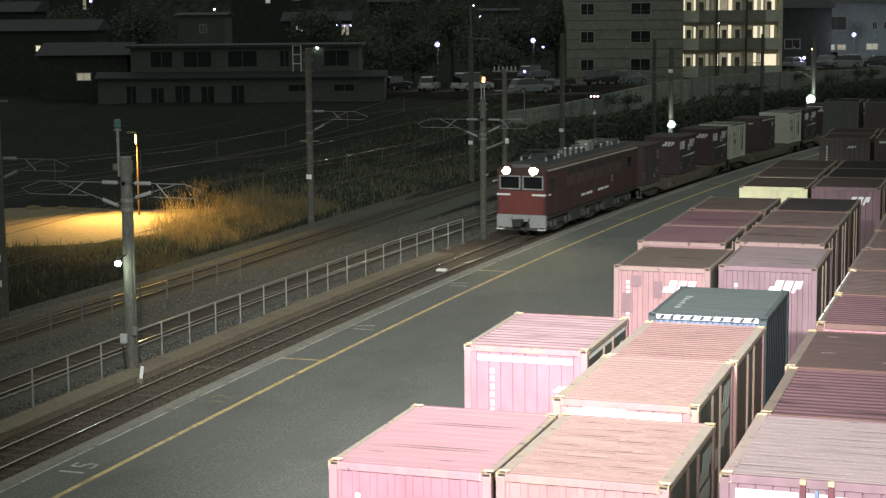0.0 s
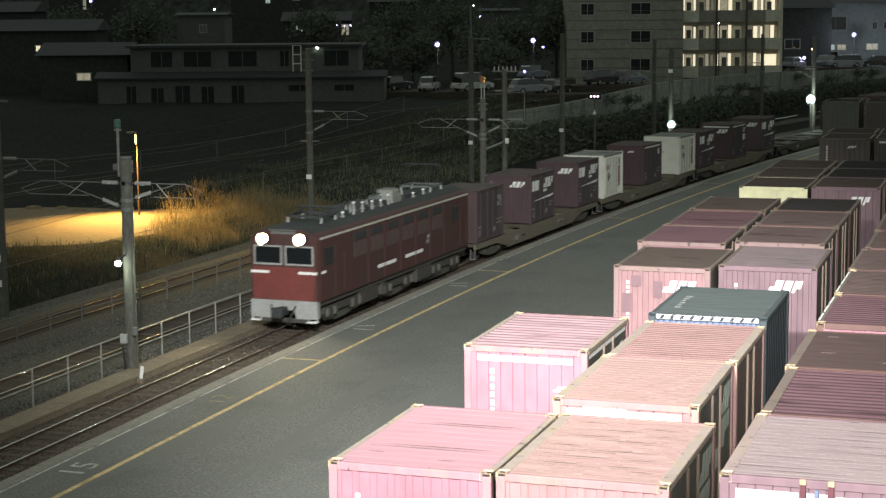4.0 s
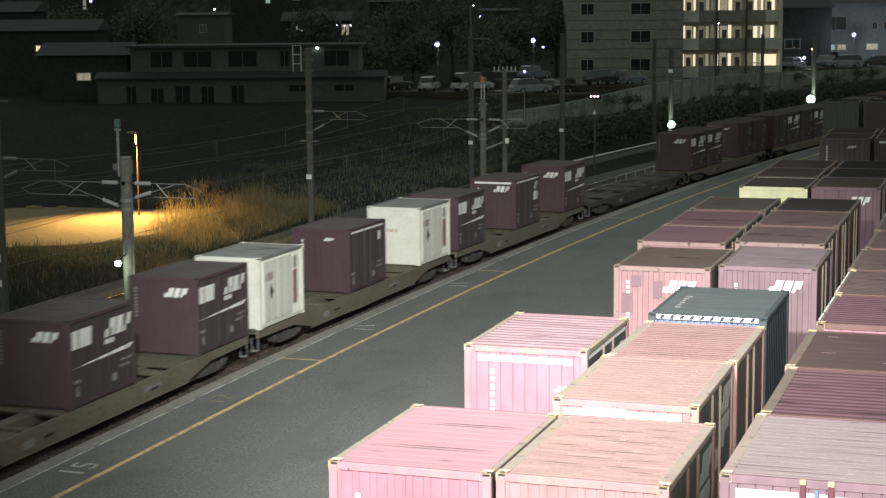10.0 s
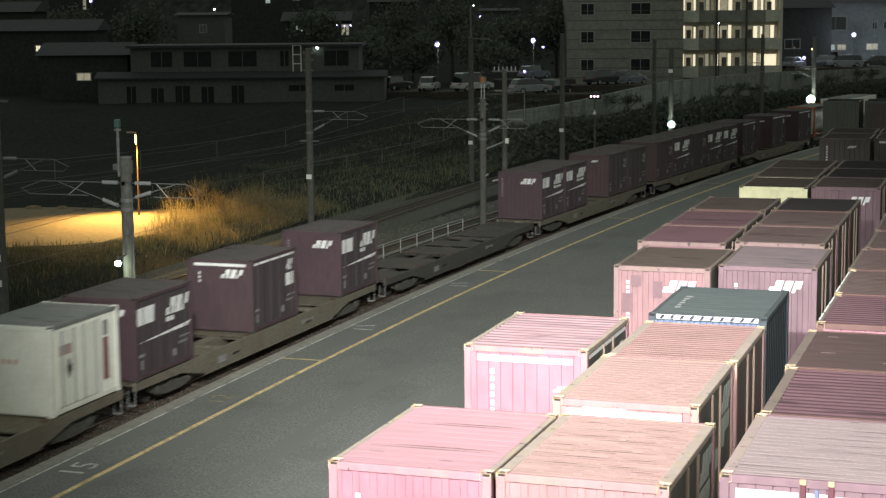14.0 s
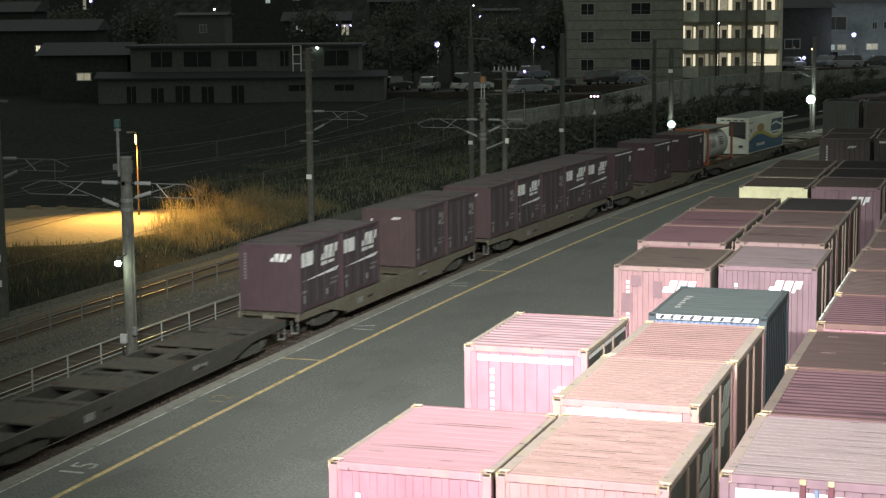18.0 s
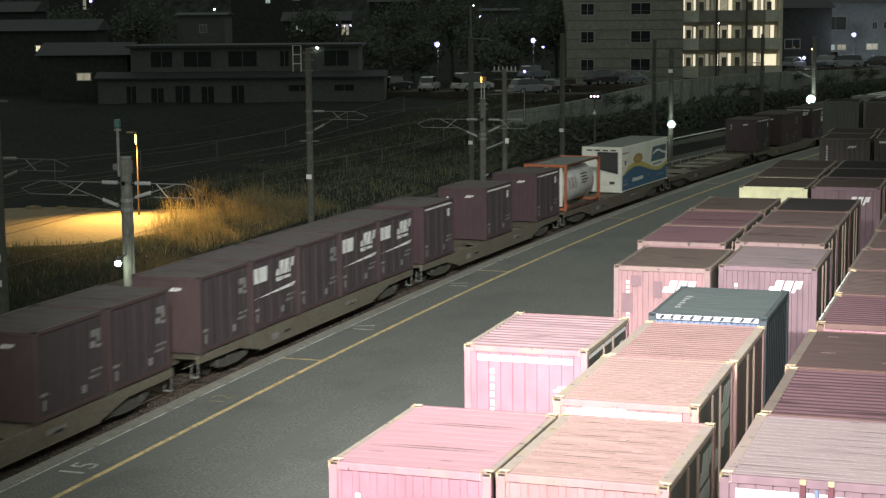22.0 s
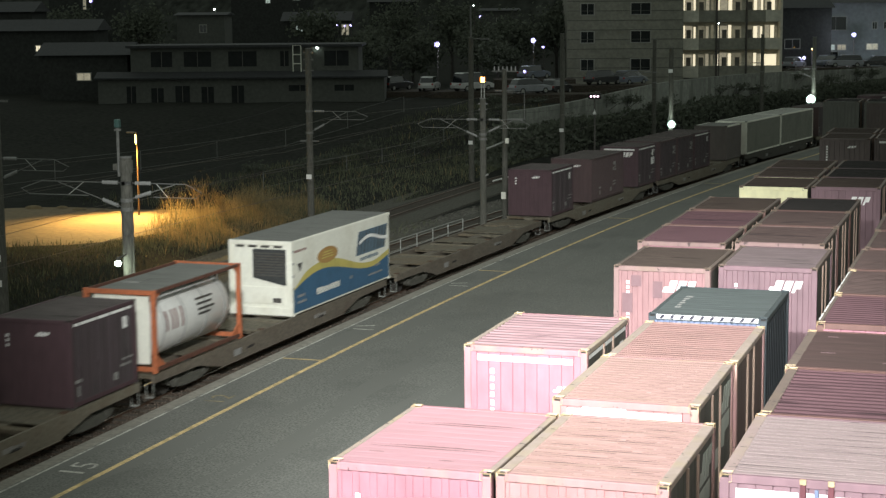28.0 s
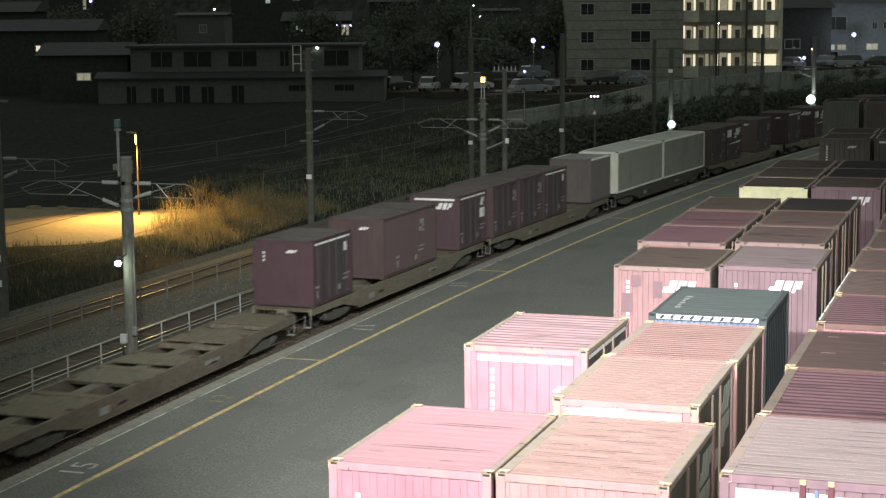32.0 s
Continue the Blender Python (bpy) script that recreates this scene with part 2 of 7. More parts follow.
# ---- mesh helpers ----
class Shape:
    """Collects vertices and faces of one mesh."""

    def __init__(self):
        self.v, self.f, self.mi = [], [], []

    def add(self, vs, fs, mi=0):
        k = len(self.v)
        self.v += [tuple(p) for p in vs]
        self.f += [tuple(k + i for i in f) for f in fs]
        self.mi += [mi] * len(fs)
        return self

    def box(self, x0, y0, z0, x1, y1, z1, mi=0, c=0.0):
        if c <= 0:
            vs = [(x, y, z) for z in (z0, z1) for y in (y0, y1) for x in (x0, x1)]
            return self.add(vs, [(0, 2, 3, 1), (4, 5, 7, 6), (0, 1, 5, 4), (2, 6, 7, 3), (0, 4, 6, 2), (1, 3, 7, 5)], mi)
        bm = bmesh.new()
        bmesh.ops.create_cube(bm, size=1, matrix=Matrix.Translation(((x0 + x1) / 2, (y0 + y1) / 2, (z0 + z1) / 2)) @ Matrix.Diagonal((x1 - x0, y1 - y0, z1 - z0, 1)))
        bmesh.ops.bevel(bm, geom=bm.edges[:], offset=c, segments=1, affect="EDGES")
        bm.verts.index_update()
        self.add([v.co.copy() for v in bm.verts], [[v.index for v in f.verts] for f in bm.faces], mi)
        bm.free()
        return self

    def tube(self, p, q, r, r2=None, seg=8, caps=True, mi=0):
        p, q = Vector(p), Vector(q)
        r2 = r if r2 is None else r2
        d = (q - p).normalized()
        a = d.orthogonal().normalized()
        b = d.cross(a)
        vs = []
        for o, rr in ((p, r), (q, r2)):
            for i in range(seg):
                t = 2 * math.pi * i / seg
                vs.append(o + (a * math.cos(t) + b * math.sin(t)) * rr)
        fs = [(i, (i + 1) % seg, seg + (i + 1) % seg, seg + i) for i in range(seg)]
        if caps:
            fs += [tuple(reversed(range(seg))), tuple(range(seg, 2 * seg))]
        return self.add(vs, fs, mi)

    def path(self, pts, r, seg=6, mi=0):
        """A bent round bar through the points, in one piece."""
        pts = [Vector(p) for p in pts]
        vs, fs, n = [], [], len(pts)
        a = (pts[1] - pts[0]).orthogonal().normalized()
        for k, p in enumerate(pts):
            d = (pts[min(k + 1, n - 1)] - pts[max(k - 1, 0)]).normalized()
            a = (a - d * a.dot(d)).normalized()
            b = d.cross(a)
            for i in range(seg):
                t = 2 * math.pi * i / seg
                vs.append(p + (a * math.cos(t) + b * math.sin(t)) * r)
        for k in range(n - 1):
            for i in range(seg):
                j = (i + 1) % seg
                fs.append((k * seg + i, k * seg + j, (k + 1) * seg + j, (k + 1) * seg + i))
        fs += [tuple(reversed(range(seg))), tuple(range((n - 1) * seg, n * seg))]
        return self.add(vs, fs, mi)

    def ball(self, p, r, seg=10, rings=6, squash=1.0, mi=0):
        p = Vector(p)
        vs, fs = [], []
        for j in range(rings + 1):
            a = math.pi * j / rings
            for i in range(seg):
                t = 2 * math.pi * i / seg
                vs.append(p + Vector((math.sin(a) * math.cos(t), math.sin(a) * math.sin(t), math.cos(a) * squash)) * r)
        for j in range(rings):
            for i in range(seg):
                fs.append((j * seg + i, (j + 1) * seg + i, (j + 1) * seg + (i + 1) % seg, j * seg + (i + 1) % seg))
        return self.add(vs, fs, mi)

    def prism(self, poly, axis, a, b, mi=0):
        """A polygon in the plane across axis (0 x, 1 y, 2 z), drawn out from a to b."""
        def put(u, v, w):
            return (w, u, v) if axis == 0 else (u, w, v) if axis == 1 else (u, v, w)
        n = len(poly)
        vs = [put(u, v, a) for u, v in poly] + [put(u, v, b) for u, v in poly]
        fs = [tuple(range(n)), tuple(reversed(range(n, 2 * n)))] + [(i, n + i, n + (i + 1) % n, (i + 1) % n) for i in range(n)]
        return self.add(vs, fs, mi)

    def mesh(self, name, *mats, smooth=False):
        me = bpy.data.meshes.new(name)
        me.from_pydata(self.v, [], self.f)
        for m in mats:
            me.materials.append(m)
        me.polygons.foreach_set("material_index", self.mi)
        if smooth:
            me.polygons.foreach_set("use_smooth", [True] * len(me.polygons))
        me.update()
        bm = bmesh.new()
        bm.from_mesh(me)
        bmesh.ops.recalc_face_normals(bm, faces=bm.faces[:])
        bm.to_mesh(me)
        bm.free()
        return me


def part(name, shape, material, parent=None, label="", at=None, smooth=False):
    """One mesh object, a part of parent when given."""
    mats = material if isinstance(material, (list, tuple)) else (material,)
    me = shape.mesh(name, *mats, smooth=smooth) if isinstance(shape, Shape) else shape
    ob = new(name, me)
    if parent is not None:
        ob.parent = parent
    if at is not None:
        ob.matrix_basis = at
    if label:
        tagged(ob, label)
    return ob


def thing(name, label, category, group="", at=None, kind=""):
    ob = new(name)
    ob.empty_display_size = 0.3
    if at is not None:
        ob.matrix_basis = at
    return tagged(ob, label, category, group, kind)


def structure(name, shape, material, label="", smooth=False):
    return tagged(part(name, shape, material, smooth=smooth), label or name.replace("_", " "), "", "", "structure")


# ---- the line of the track ----
TX, TM, TY, TK = -25.43, -0.00296, 44.48, 0.0016346
SPEED, GAIN = 7.1888, 0.00654
RAIL, DECK_Z = -0.44, 0.575


def heading(s):
    return TM + TK * max(0.0, s - TY)


def track(s, off=0.0, z=0.0):
    """The point beside the main track: s metres along it, off metres to its right, height z."""
    d, a = max(0.0, s - TY), heading(s)
    x = TX + TM * s + TK * d * d / 2
    y = s - (TM * TM * s / 2 + TM * TK * d * d / 2 + TK * TK * d ** 3 / 6)
    return Vector((x + off * math.cos(a), y - off * math.sin(a), z))


def smooth01(a, b, x):
    t = min(1.0, max(0.0, (x - a) / (b - a)))
    return t * t * (3 - 2 * t)


def track_pose(s, z=0.0, off=0.0):
    return Matrix.Translation(track(s, off, z)) @ Matrix.Rotation(-heading(s), 4, "Z")


def third(s):
    return -10.0 - 4.6 * smooth01(66, 145, s)


def strip(section, s0, s1, step, shift=None, closed=True, sh=None):
    """A section of (off, z) points drawn along the track."""
    sh = sh or Shape()
    n = max(1, int(math.ceil((s1 - s0) / step)))
    rows = []
    for i in range(n + 1):
        s = s0 + (s1 - s0) * i / n
        k = shift(s) if shift else 0.0
        rows.append([track(s, o + k, z) for o, z in section])
    m = len(section)
    vs = [p for r in rows for p in r]
    fs = []
    for i in range(n):
        for j in range(m if closed else m - 1):
            a, b = i * m + j, i * m + (j + 1) % m
            fs.append((a, b, b + m, a + m))
    if closed:
        fs += [tuple(range(m)), tuple(range(n * m, n * m + m))]
    sh.add(vs, fs)
    return sh


# ---- ground, yard and tracks ----
def ground_height(x, y):
    off = x + 26.0 - TK * max(0, y - TY) ** 2 / 2
    z = -0.72
    z += 0.62 * smooth01(-12.5, -15.5, off) - 0.0
    z += 2.75 * smooth01(-26, -52, off) * smooth01(112, 150, y)
    z += 2.6 * smooth01(-16.5, -17.5, off) * smooth01(128, 150, y) * (1 - smooth01(-26, -52, off))
    return z + 0.12 * noise.noise((x * 0.13, y * 0.13, 0)) * smooth01(-14, -18, off)


sh = Shape()
xs = [-900, -600, -400, -300, -220, -170] + [-140 + 2.5 * i for i in range(57)] + [8, 20, 40, 70, 120, 200, 400]
ys = [-150, -60, -20] + [0 + 5 * i for i in range(9)] + [45 + 2.5 * i for i in range(64)] + [215, 240, 270, 310, 380, 480, 640, 900, 1400]
sh.add([(x, y, ground_height(x, y)) for y in ys for x in xs],
       [(j * len(xs) + i, j * len(xs) + i + 1, (j + 1) * len(xs) + i + 1, (j + 1) * len(xs) + i) for j in range(len(ys) - 1) for i in range(len(xs) - 1)])
structure("ground", sh, SOIL, "dark bare soil and rough grass beyond the tracks", True)

# paved yard with its kerb
sh = Shape()
strip([(2.62, 0), (2.62, -0.7), (9, -0.7), (9, 0)], -40, 330, 5, sh=sh)
structure("pavement", sh, ASPHALT, "grey asphalt yard beside the track with faded paint")
sh = Shape()
left = [track(-40 + 5 * i, 9.0) for i in range(75)]
sh.add([(p.x, p.y, 0) for p in left] + [(max(p.x + 4, 60 + p.y * 0.3), p.y, 0) for p in left],
       [(i, i + 1, 75 + i + 1, 75 + i) for i in range(74)])
structure("pavement_yard", sh, ASPHALT, "grey asphalt container yard")
kerb = structure("kerb", strip([(2.12, -0.03), (2.12, -0.7), (2.62, -0.7), (2.62, 0.004), (2.54, 0.012), (2.18, 0.0)], -40, 330, 4), KERB, "pale worn concrete kerb along the yard")

# painted lines and figures
structure("yellow_line", strip([(4.13, 0.004), (4.29, 0.004)], 10, 330, 3, closed=False), YELLOW, "worn yellow line painted along the yard edge")
structure("white_edge_line", strip([(2.66, 0.004), (2.74, 0.004)], 10, 112, 3, closed=False), WHITELINE, "faint white line beside the kerb")
for s in (30.7, 51.05, 71.45, 91.9, 112.3, 132.7):
    structure("tick_mark", strip([(2.75, 0.0055), (4.14, 0.0055)], s - 0.07, s + 0.07, 1, closed=False), YELLOW, "worn yellow cross mark on asphalt")


def lettering(name, text, size, place, material, label):
    cu = bpy.data.curves.new(name, "FONT")
    cu.body, cu.size, cu.align_x, cu.align_y, cu.resolution_u = text, size, "CENTER", "CENTER", 3
    tmp = bpy.data.objects.new(name, cu)
    me = bpy.data.meshes.new_from_object(tmp)
    bpy.data.objects.remove(tmp)
    me.materials.append(material)
    ob = new(name, me)
    ob.matrix_basis = place
    return tagged(ob, label, "", "", "structure")


for s, txt in ((36.75, "15"),):
    m = track_pose(s, 0.006, 3.45) @ Matrix.Rotation(radians(90), 4, "Z") @ Matrix.Diagonal((1.25, 1, 1, 1))
    lettering("painted_number", txt, 1.05, m, WHITELINE, "worn white number 15 painted on the asphalt")
m = track_pose(44.9, 0.006, 3.42) @ Matrix.Rotation(radians(90), 4, "Z") @ Matrix.Diagonal((1.25, 1, 1, 1))
lettering("painted_number", "12", 0.95, m, mat("faded_yellow_paint", (0.24, 0.2, 0.115), 0.85, grain=9, vary=0.4, stain=(0.12, 0.115, 0.1), stain_scale=2.5, stain_amount=0.95), "worn yellow number 12 painted on the asphalt")
for s, material in ((57.2, WHITELINE), (67.6, WHITELINE)):
    sh = Shape().box(-0.4, -0.57, 0, 0.4, -0.47, 0.002)
    structure("worn_number", sh, material, "almost worn away number painted on the asphalt").matrix_basis = track_pose(s, 0.004, 3.4)
    sh = Shape().box(-0.45, 0.18, 0, 0.25, 0.29, 0.002)
    structure("worn_number", sh, material, "almost worn away number painted on the asphalt").matrix_basis = track_pose(s, 0.004, 3.4) @ Matrix.Rotation(0.5, 4, "Z")

# track beds
structure("track_bed_1", strip([(2.14, -0.5), (2.14, -0.8), (-3.3, -0.8), (-3.3, -0.62), (-2.3, -0.56), (1.3, -0.55)], 5, 330, 3), BALLAST_RUST, "rusty brown ballast of the main track")
structure("track_bed_2", strip([(-3.2, -0.56), (-3.2, -0.85), (-8.0, -0.85), (-8.0, -0.6), (-6.6, -0.54), (-4.0, -0.54)], 5, 330, 3), BALLAST, "dark ballast between the tracks")
structure("track_bed_3", strip([(2.6, -0.6), (2.6, -0.9), (-2.9, -0.9), (-2.9, -0.62), (-2.2, -0.3), (-1.7, -0.5), (1.4, -0.5)], 5, 330, 3, shift=third), BALLAST, "dark ballast of the farthest track")

structure("track_bed_oily", strip([(-4.05, -0.537), (-4.15, -0.532), (-5.9, -0.532), (-6.0, -0.537)], 5, 330, 3, closed=False), BALLAST_DARK, "oily dark ballast between the rails")
structure("track_bed_oily", strip([(1.0, -0.497), (0.9, -0.492), (-0.9, -0.492), (-1.0, -0.497)], 5, 330, 3, shift=third, closed=False), BALLAST_DARK, "oily dark ballast between the rails")


def rails(label, shift, s0, s1, top, head=RAILTOP):
    for side in (-0.565, 0.565):
        body = structure("rail", strip([(side - 0.032, top - 0.016), (side + 0.032, top - 0.016), (side + 0.028, top - 0.04), (side + 0.009, top - 0.05), (side + 0.009, top - 0.13),
                                        (side + 0.06, top - 0.15), (side - 0.06, top - 0.15), (side - 0.009, top - 0.13), (side - 0.009, top - 0.05), (side - 0.028, top - 0.04)],
                                       s0, s1, 3, shift=shift), RAILSIDE, label)
        crown = [(side - 0.034, top - 0.014), (side - 0.030, top - 0.006), (side - 0.022, top - 0.002), (side - 0.010, top), (side + 0.010, top), (side + 0.022, top - 0.002), (side + 0.030, top - 0.006), (side + 0.034, top - 0.014)]
        part("rail_head", strip(crown, s0, s1, 3, shift=shift, closed=False), head, body, "bright worn running surface", smooth=True)


rails("rusty steel rail with a bright worn head", lambda s: -0.07, 8, 300, RAIL)
rails("steel rail of the second track", lambda s: -5.03, 8, 300, RAIL)
rails("rusty steel rail of the farthest track", third, 8, 300, RAIL, RAILDULL)

SLEEPER_MESH = Shape().box(-1.05, -0.11, -0.14, 1.05, 0.11, 0, c=0.015).mesh("sleeper", SLEEPER)
for n, (shift, s0, s1) in enumerate(((lambda s: -0.07, 20, 110), (lambda s: -5.03, 40, 100), (third, 50, 110))):
    bed = bpy.data.objects["track_bed_%d" % (n + 1)]
    s = s0
    while s < s1:
        ob = part("sleeper", SLEEPER_MESH, None, bed, at=track_pose(s, RAIL - 0.09 + 0.01 * random.uniform(-1, 1), shift(s)))
        s += 0.64

# concrete trough with its lids, between handrail and track
bed = structure("cable_trough", strip([(-1.32, -0.42), (-1.32, -0.8), (-2.25, -0.8), (-2.25, -0.42)], 10, 79, 3), TROUGH, "brown concrete cable trough beside the track")
LID = Shape().box(-0.45, -0.496, -0.02, 0.45, 0.496, 0.05, c=0.006).mesh("lid", TROUGH)
s = 22.0
while s < 78.5:
    part("lid", LID, None, bed, at=track_pose(s, -0.395 + random.uniform(-0.003, 0.003), -1.785) @ Matrix.Rotation(random.uniform(-0.003, 0.003), 4, "Z"))
    s += 1.0

# small white transponder box between the rails
box = thing("track_transponder", "small white transponder box lying between the rails", "track equipment")
part("case", Shape().box(-0.22, -0.17, 0.0, 0.22, 0.17, 0.1, c=0.02), WHITE, box)
part("base_plate", Shape().box(-0.3, -0.12, -0.05, 0.3, 0.12, 0.0, c=0.01), DARKSTEEL, box)
box.matrix_basis = track_pose(73.8, -0.5, 0.1)

# sandy lot beyond the reeds
sh = Shape()
n = 60
ring = []
for i in range(n):
    a = 2 * math.pi * i / n
    w = 1 + 0.16 * noise.noise((math.cos(a) * 1.7, math.sin(a) * 1.7, 3))
    u, v = 16.5 * math.cos(a) * w - 1.5, 10.0 * math.sin(a) * w - 1.0
    ring.append((-53.0 + u * 0.93 - v * 0.3, 81.3 + u * 0.42 + v * 0.9))
sh.add([(x, y, ground_height(x, y) - 0.04) for x, y in ring] + [(-53.0 + (x + 53.0) * 0.55, 81.3 + (y - 81.3) * 0.55, 0.06) for x, y in ring] + [(-53.0, 81.3, 0.08)],
       [(i, (i + 1) % n, n + (i + 1) % n, n + i) for i in range(n)] + [(n + i, n + (i + 1) % n, 2 * n) for i in range(n)])
structure("sandy_lot", sh, SAND, "bare sandy lot under a sodium lamp", True)


# low heaps of sand at the lot's far edge
r = random.Random(77)
HEAPS = ((-55.2, 87.8, 0.6), (-53.6, 88.4, 0.4), (-52.0, 87.6, 0.5), (-50.4, 87.4, 0.4), (-49.0, 86.6, 0.45))
for x, y, k in HEAPS:
    n = 14
    sh = Shape()
    rings = []
    for z, q in ((-0.08, 1.0), (0.12, 0.72), (0.2, 0.34)):
        rings += [(math.cos(6.2832 * i / n) * q * k * r.uniform(0.85, 1.15), math.sin(6.2832 * i / n) * q * k * 0.7 * r.uniform(0.85, 1.15), z * k) for i in range(n)]
    sh.add(rings + [(0, 0, 0.22 * k)], [(b * n + i, b * n + (i + 1) % n, b * n + n + (i + 1) % n, b * n + n + i) for b in range(2) for i in range(n)] + [(2 * n + i, 2 * n + (i + 1) % n, 3 * n) for i in range(n)])
    heap = tagged(part("sand_heap", sh, SAND, smooth=True), "low pale heap of sand on the sandy lot", "sand heap", "sand heaps")
    heap.matrix_basis = pose(x, y, 0.04)


# loose stones along the beds
def stones(name, label, count, place, material, lo, hi, seed):
    r = random.Random(seed)
    vs, fs = [], []
    for i in range(count):
        p = place(r)
        k = r.uniform(lo, hi)
        n = len(vs)
        a = r.uniform(0, 6.28)
        ring = [Vector((math.cos(a + j * 1.57) * k * r.uniform(0.7, 1.2), math.sin(a + j * 1.57) * k * r.uniform(0.7, 1.2), 0)) for j in range(4)]
        vs += [p + q for q in ring] + [p + q * 0.55 + Vector((0, 0, k * r.uniform(0.6, 1.1))) for q in ring]
        fs += [(n + 4, n + 5, n + 6, n + 7)] + [(n + j, n + (j + 1) % 4, n + 4 + (j + 1) % 4, n + 4 + j) for j in range(4)]
    me = bpy.data.meshes.new(name)
    me.from_pydata(vs, [], fs)
    me.materials.append(material)
    tagged(new(name, me), label, "gravel", "", "stuff")


STONE = mat("pale_stone", (0.36, 0.34, 0.3), 0.9, grain=3, vary=0.5)
stones("gravel", "pale loose stones at the foot of the kerb", 4200, lambda r: track(r.uniform(30, 110), 2.08 - abs(r.gauss(0, 0.3)), -0.53), STONE, 0.02, 0.05, 1)
stones("gravel", "loose ballast stones between the rails", 9000, lambda r: track(r.uniform(30, 100), r.uniform(-1.25, 1.6), -0.545), RUST_STONE, 0.02, 0.045, 2)
stones("gravel", "loose dark ballast stones between the tracks", 34000, lambda r: track(r.uniform(34, 105), r.choice((r.uniform(-8.2, -6.0), r.uniform(-4.0, -2.5))), -0.565), BALLAST_STONE, 0.018, 0.042, 3)

# ---- shipping containers ----
W, L12, H = 2.45, 3.715, 2.5


def paint(name, colour, dirt=None, vary=0.1, lines=True):
    """Weathered paint; on roofs the dirt lies in streaks across them, on walls it runs down."""
    return mat(name, colour, 0.8 if name.startswith("roof") else 0.62, sheen=0.2 if name.startswith("roof") else 0.5, grain=5, vary=vary, stain=dirt or tuple(v * 0.6 for v in colour), stain_scale=1.3, stain_amount=0.6 if dirt else 0.45,
               stretch=(0.35, 2.6, 1) if name.startswith("roof") else (1, 1, 0.4),
               streak=(tuple(v * 0.3 for v in colour), (1.3, 7.5, 1.0), 0.64) if name.startswith("roof") and lines else (tuple(v * 0.35 for v in colour), (7.0, 7.0, 12.0), 0.66) if "frame" in name or "rail" in name else None)


def sheet(length, height, pitch, groove, depth):
    """A folded wall sheet in its own xz plane, outside at y = 0, ribs upright."""
    pts = [(-length / 2, 0.0)]
    n = max(1, round(length / pitch))
    p = length / n
    for i in range(n):
        x = -length / 2 + p * (i + 0.5)
        slope = min(groove * 0.5, 0.018)
        pts += [(x - groove, 0.0), (x - groove + slope, depth), (x + groove - slope, depth), (x + groove, 0.0)]
    pts.append((length / 2, 0.0))
    sh = Shape()
    m = len(pts)
    vs = [(u, d, z) for z in (0, height) for u, d in pts] + [(u, 0.05, z) for z in (0, height) for u in (-length / 2, length / 2)]
    fs = [(i, i + 1, m + i + 1, m + i) for i in range(m - 1)]
    k = 2 * m
    fs += [(k, k + 1, k + 3, k + 2), (0, m, k + 2, k), (m - 1, k + 1, k + 3, 2 * m - 1)]
    sh.add(vs, fs)
    return sh


def roof_sheet(width, length, pitch, depth):
    """A roof with ribs across it, top at z = 0."""
    pts = [(-length / 2, 0.0)]
    n = max(1, round(length / pitch))
    p = length / n
    for i in range(n):
        y = -length / 2 + p * i
        if depth < 0.02:
            pts += [(y + p * 0.62, 0.0), (y + p * 0.7, -depth), (y + p * 0.86, -depth), (y + p * 0.94, 0.0)]
            continue
        pts += [(y + p * 0.2, 0.0), (y + p * 0.34, -depth), (y + p * 0.78, -depth), (y + p * 0.92, 0.0)]
    pts.append((length / 2, 0.0))
    m = len(pts)
    vs = [(x, u, d) for x in (-width / 2, width / 2) for u, d in pts] + [(x, u, -0.06) for x in (-width / 2, width / 2) for u in (-length / 2, length / 2)]
    k = 2 * m
    fs = [(i, i + 1, m + i + 1, m + i) for i in range(m - 1)] + [(k, k + 1, k + 3, k + 2), (0, k, k + 2, m), (m - 1, 2 * m - 1, k + 3, k + 1)]
    return Shape().add(vs, fs)


def fitting():
    """A corner casting with its recessed holes, centred at the origin."""
    bm = bmesh.new()
    bmesh.ops.create_cube(bm, size=1, matrix=Matrix.Diagonal((0.17, 0.18, 0.12, 1)))
    for f in bm.faces[:]:
        inner = bmesh.ops.inset_individual(bm, faces=[f], thickness=0.034)
        bmesh.ops.translate(bm, verts=f.verts[:], vec=-f.normal * 0.03)
        f.material_index = 1
    bm.verts.index_update()
    sh = Shape()
    for f in bm.faces:
        sh.f.append(tuple(v.index for v in f.verts))
        sh.mi.append(f.material_index)
    sh.v = [tuple(v.co) for v in bm.verts]
    bm.free()
    return sh


MESHES = {}


def cached(key, make, *mats):
    if key not in MESHES:
        MESHES[key] = make().mesh(key[0], *mats)
    return MESHES[key]


def block_logo(sh, x, z, w, h, y):
    """Slanted white blocks on a wall facing -y."""
    k = h * 0.35
    for a, b, lo, hi in ((0.0, 0.30, 0.0, 0.45), (0.14, 0.40, 0.0, 1.0), (0.44, 0.70, 0.0, 1.0), (0.74, 1.0, 0.35, 1.0), (0.74, 0.86, 0.0, 1.0)):
        z0, z1 = z + h * lo, z + h * hi
        sh.prism([(x + w * a + k * lo, z0), (x + w * b + k * lo - 0.02, z0), (x + w * b + k * hi - 0.02, z1), (x + w * a + k * hi, z1)], 1, y, y - 0.004)


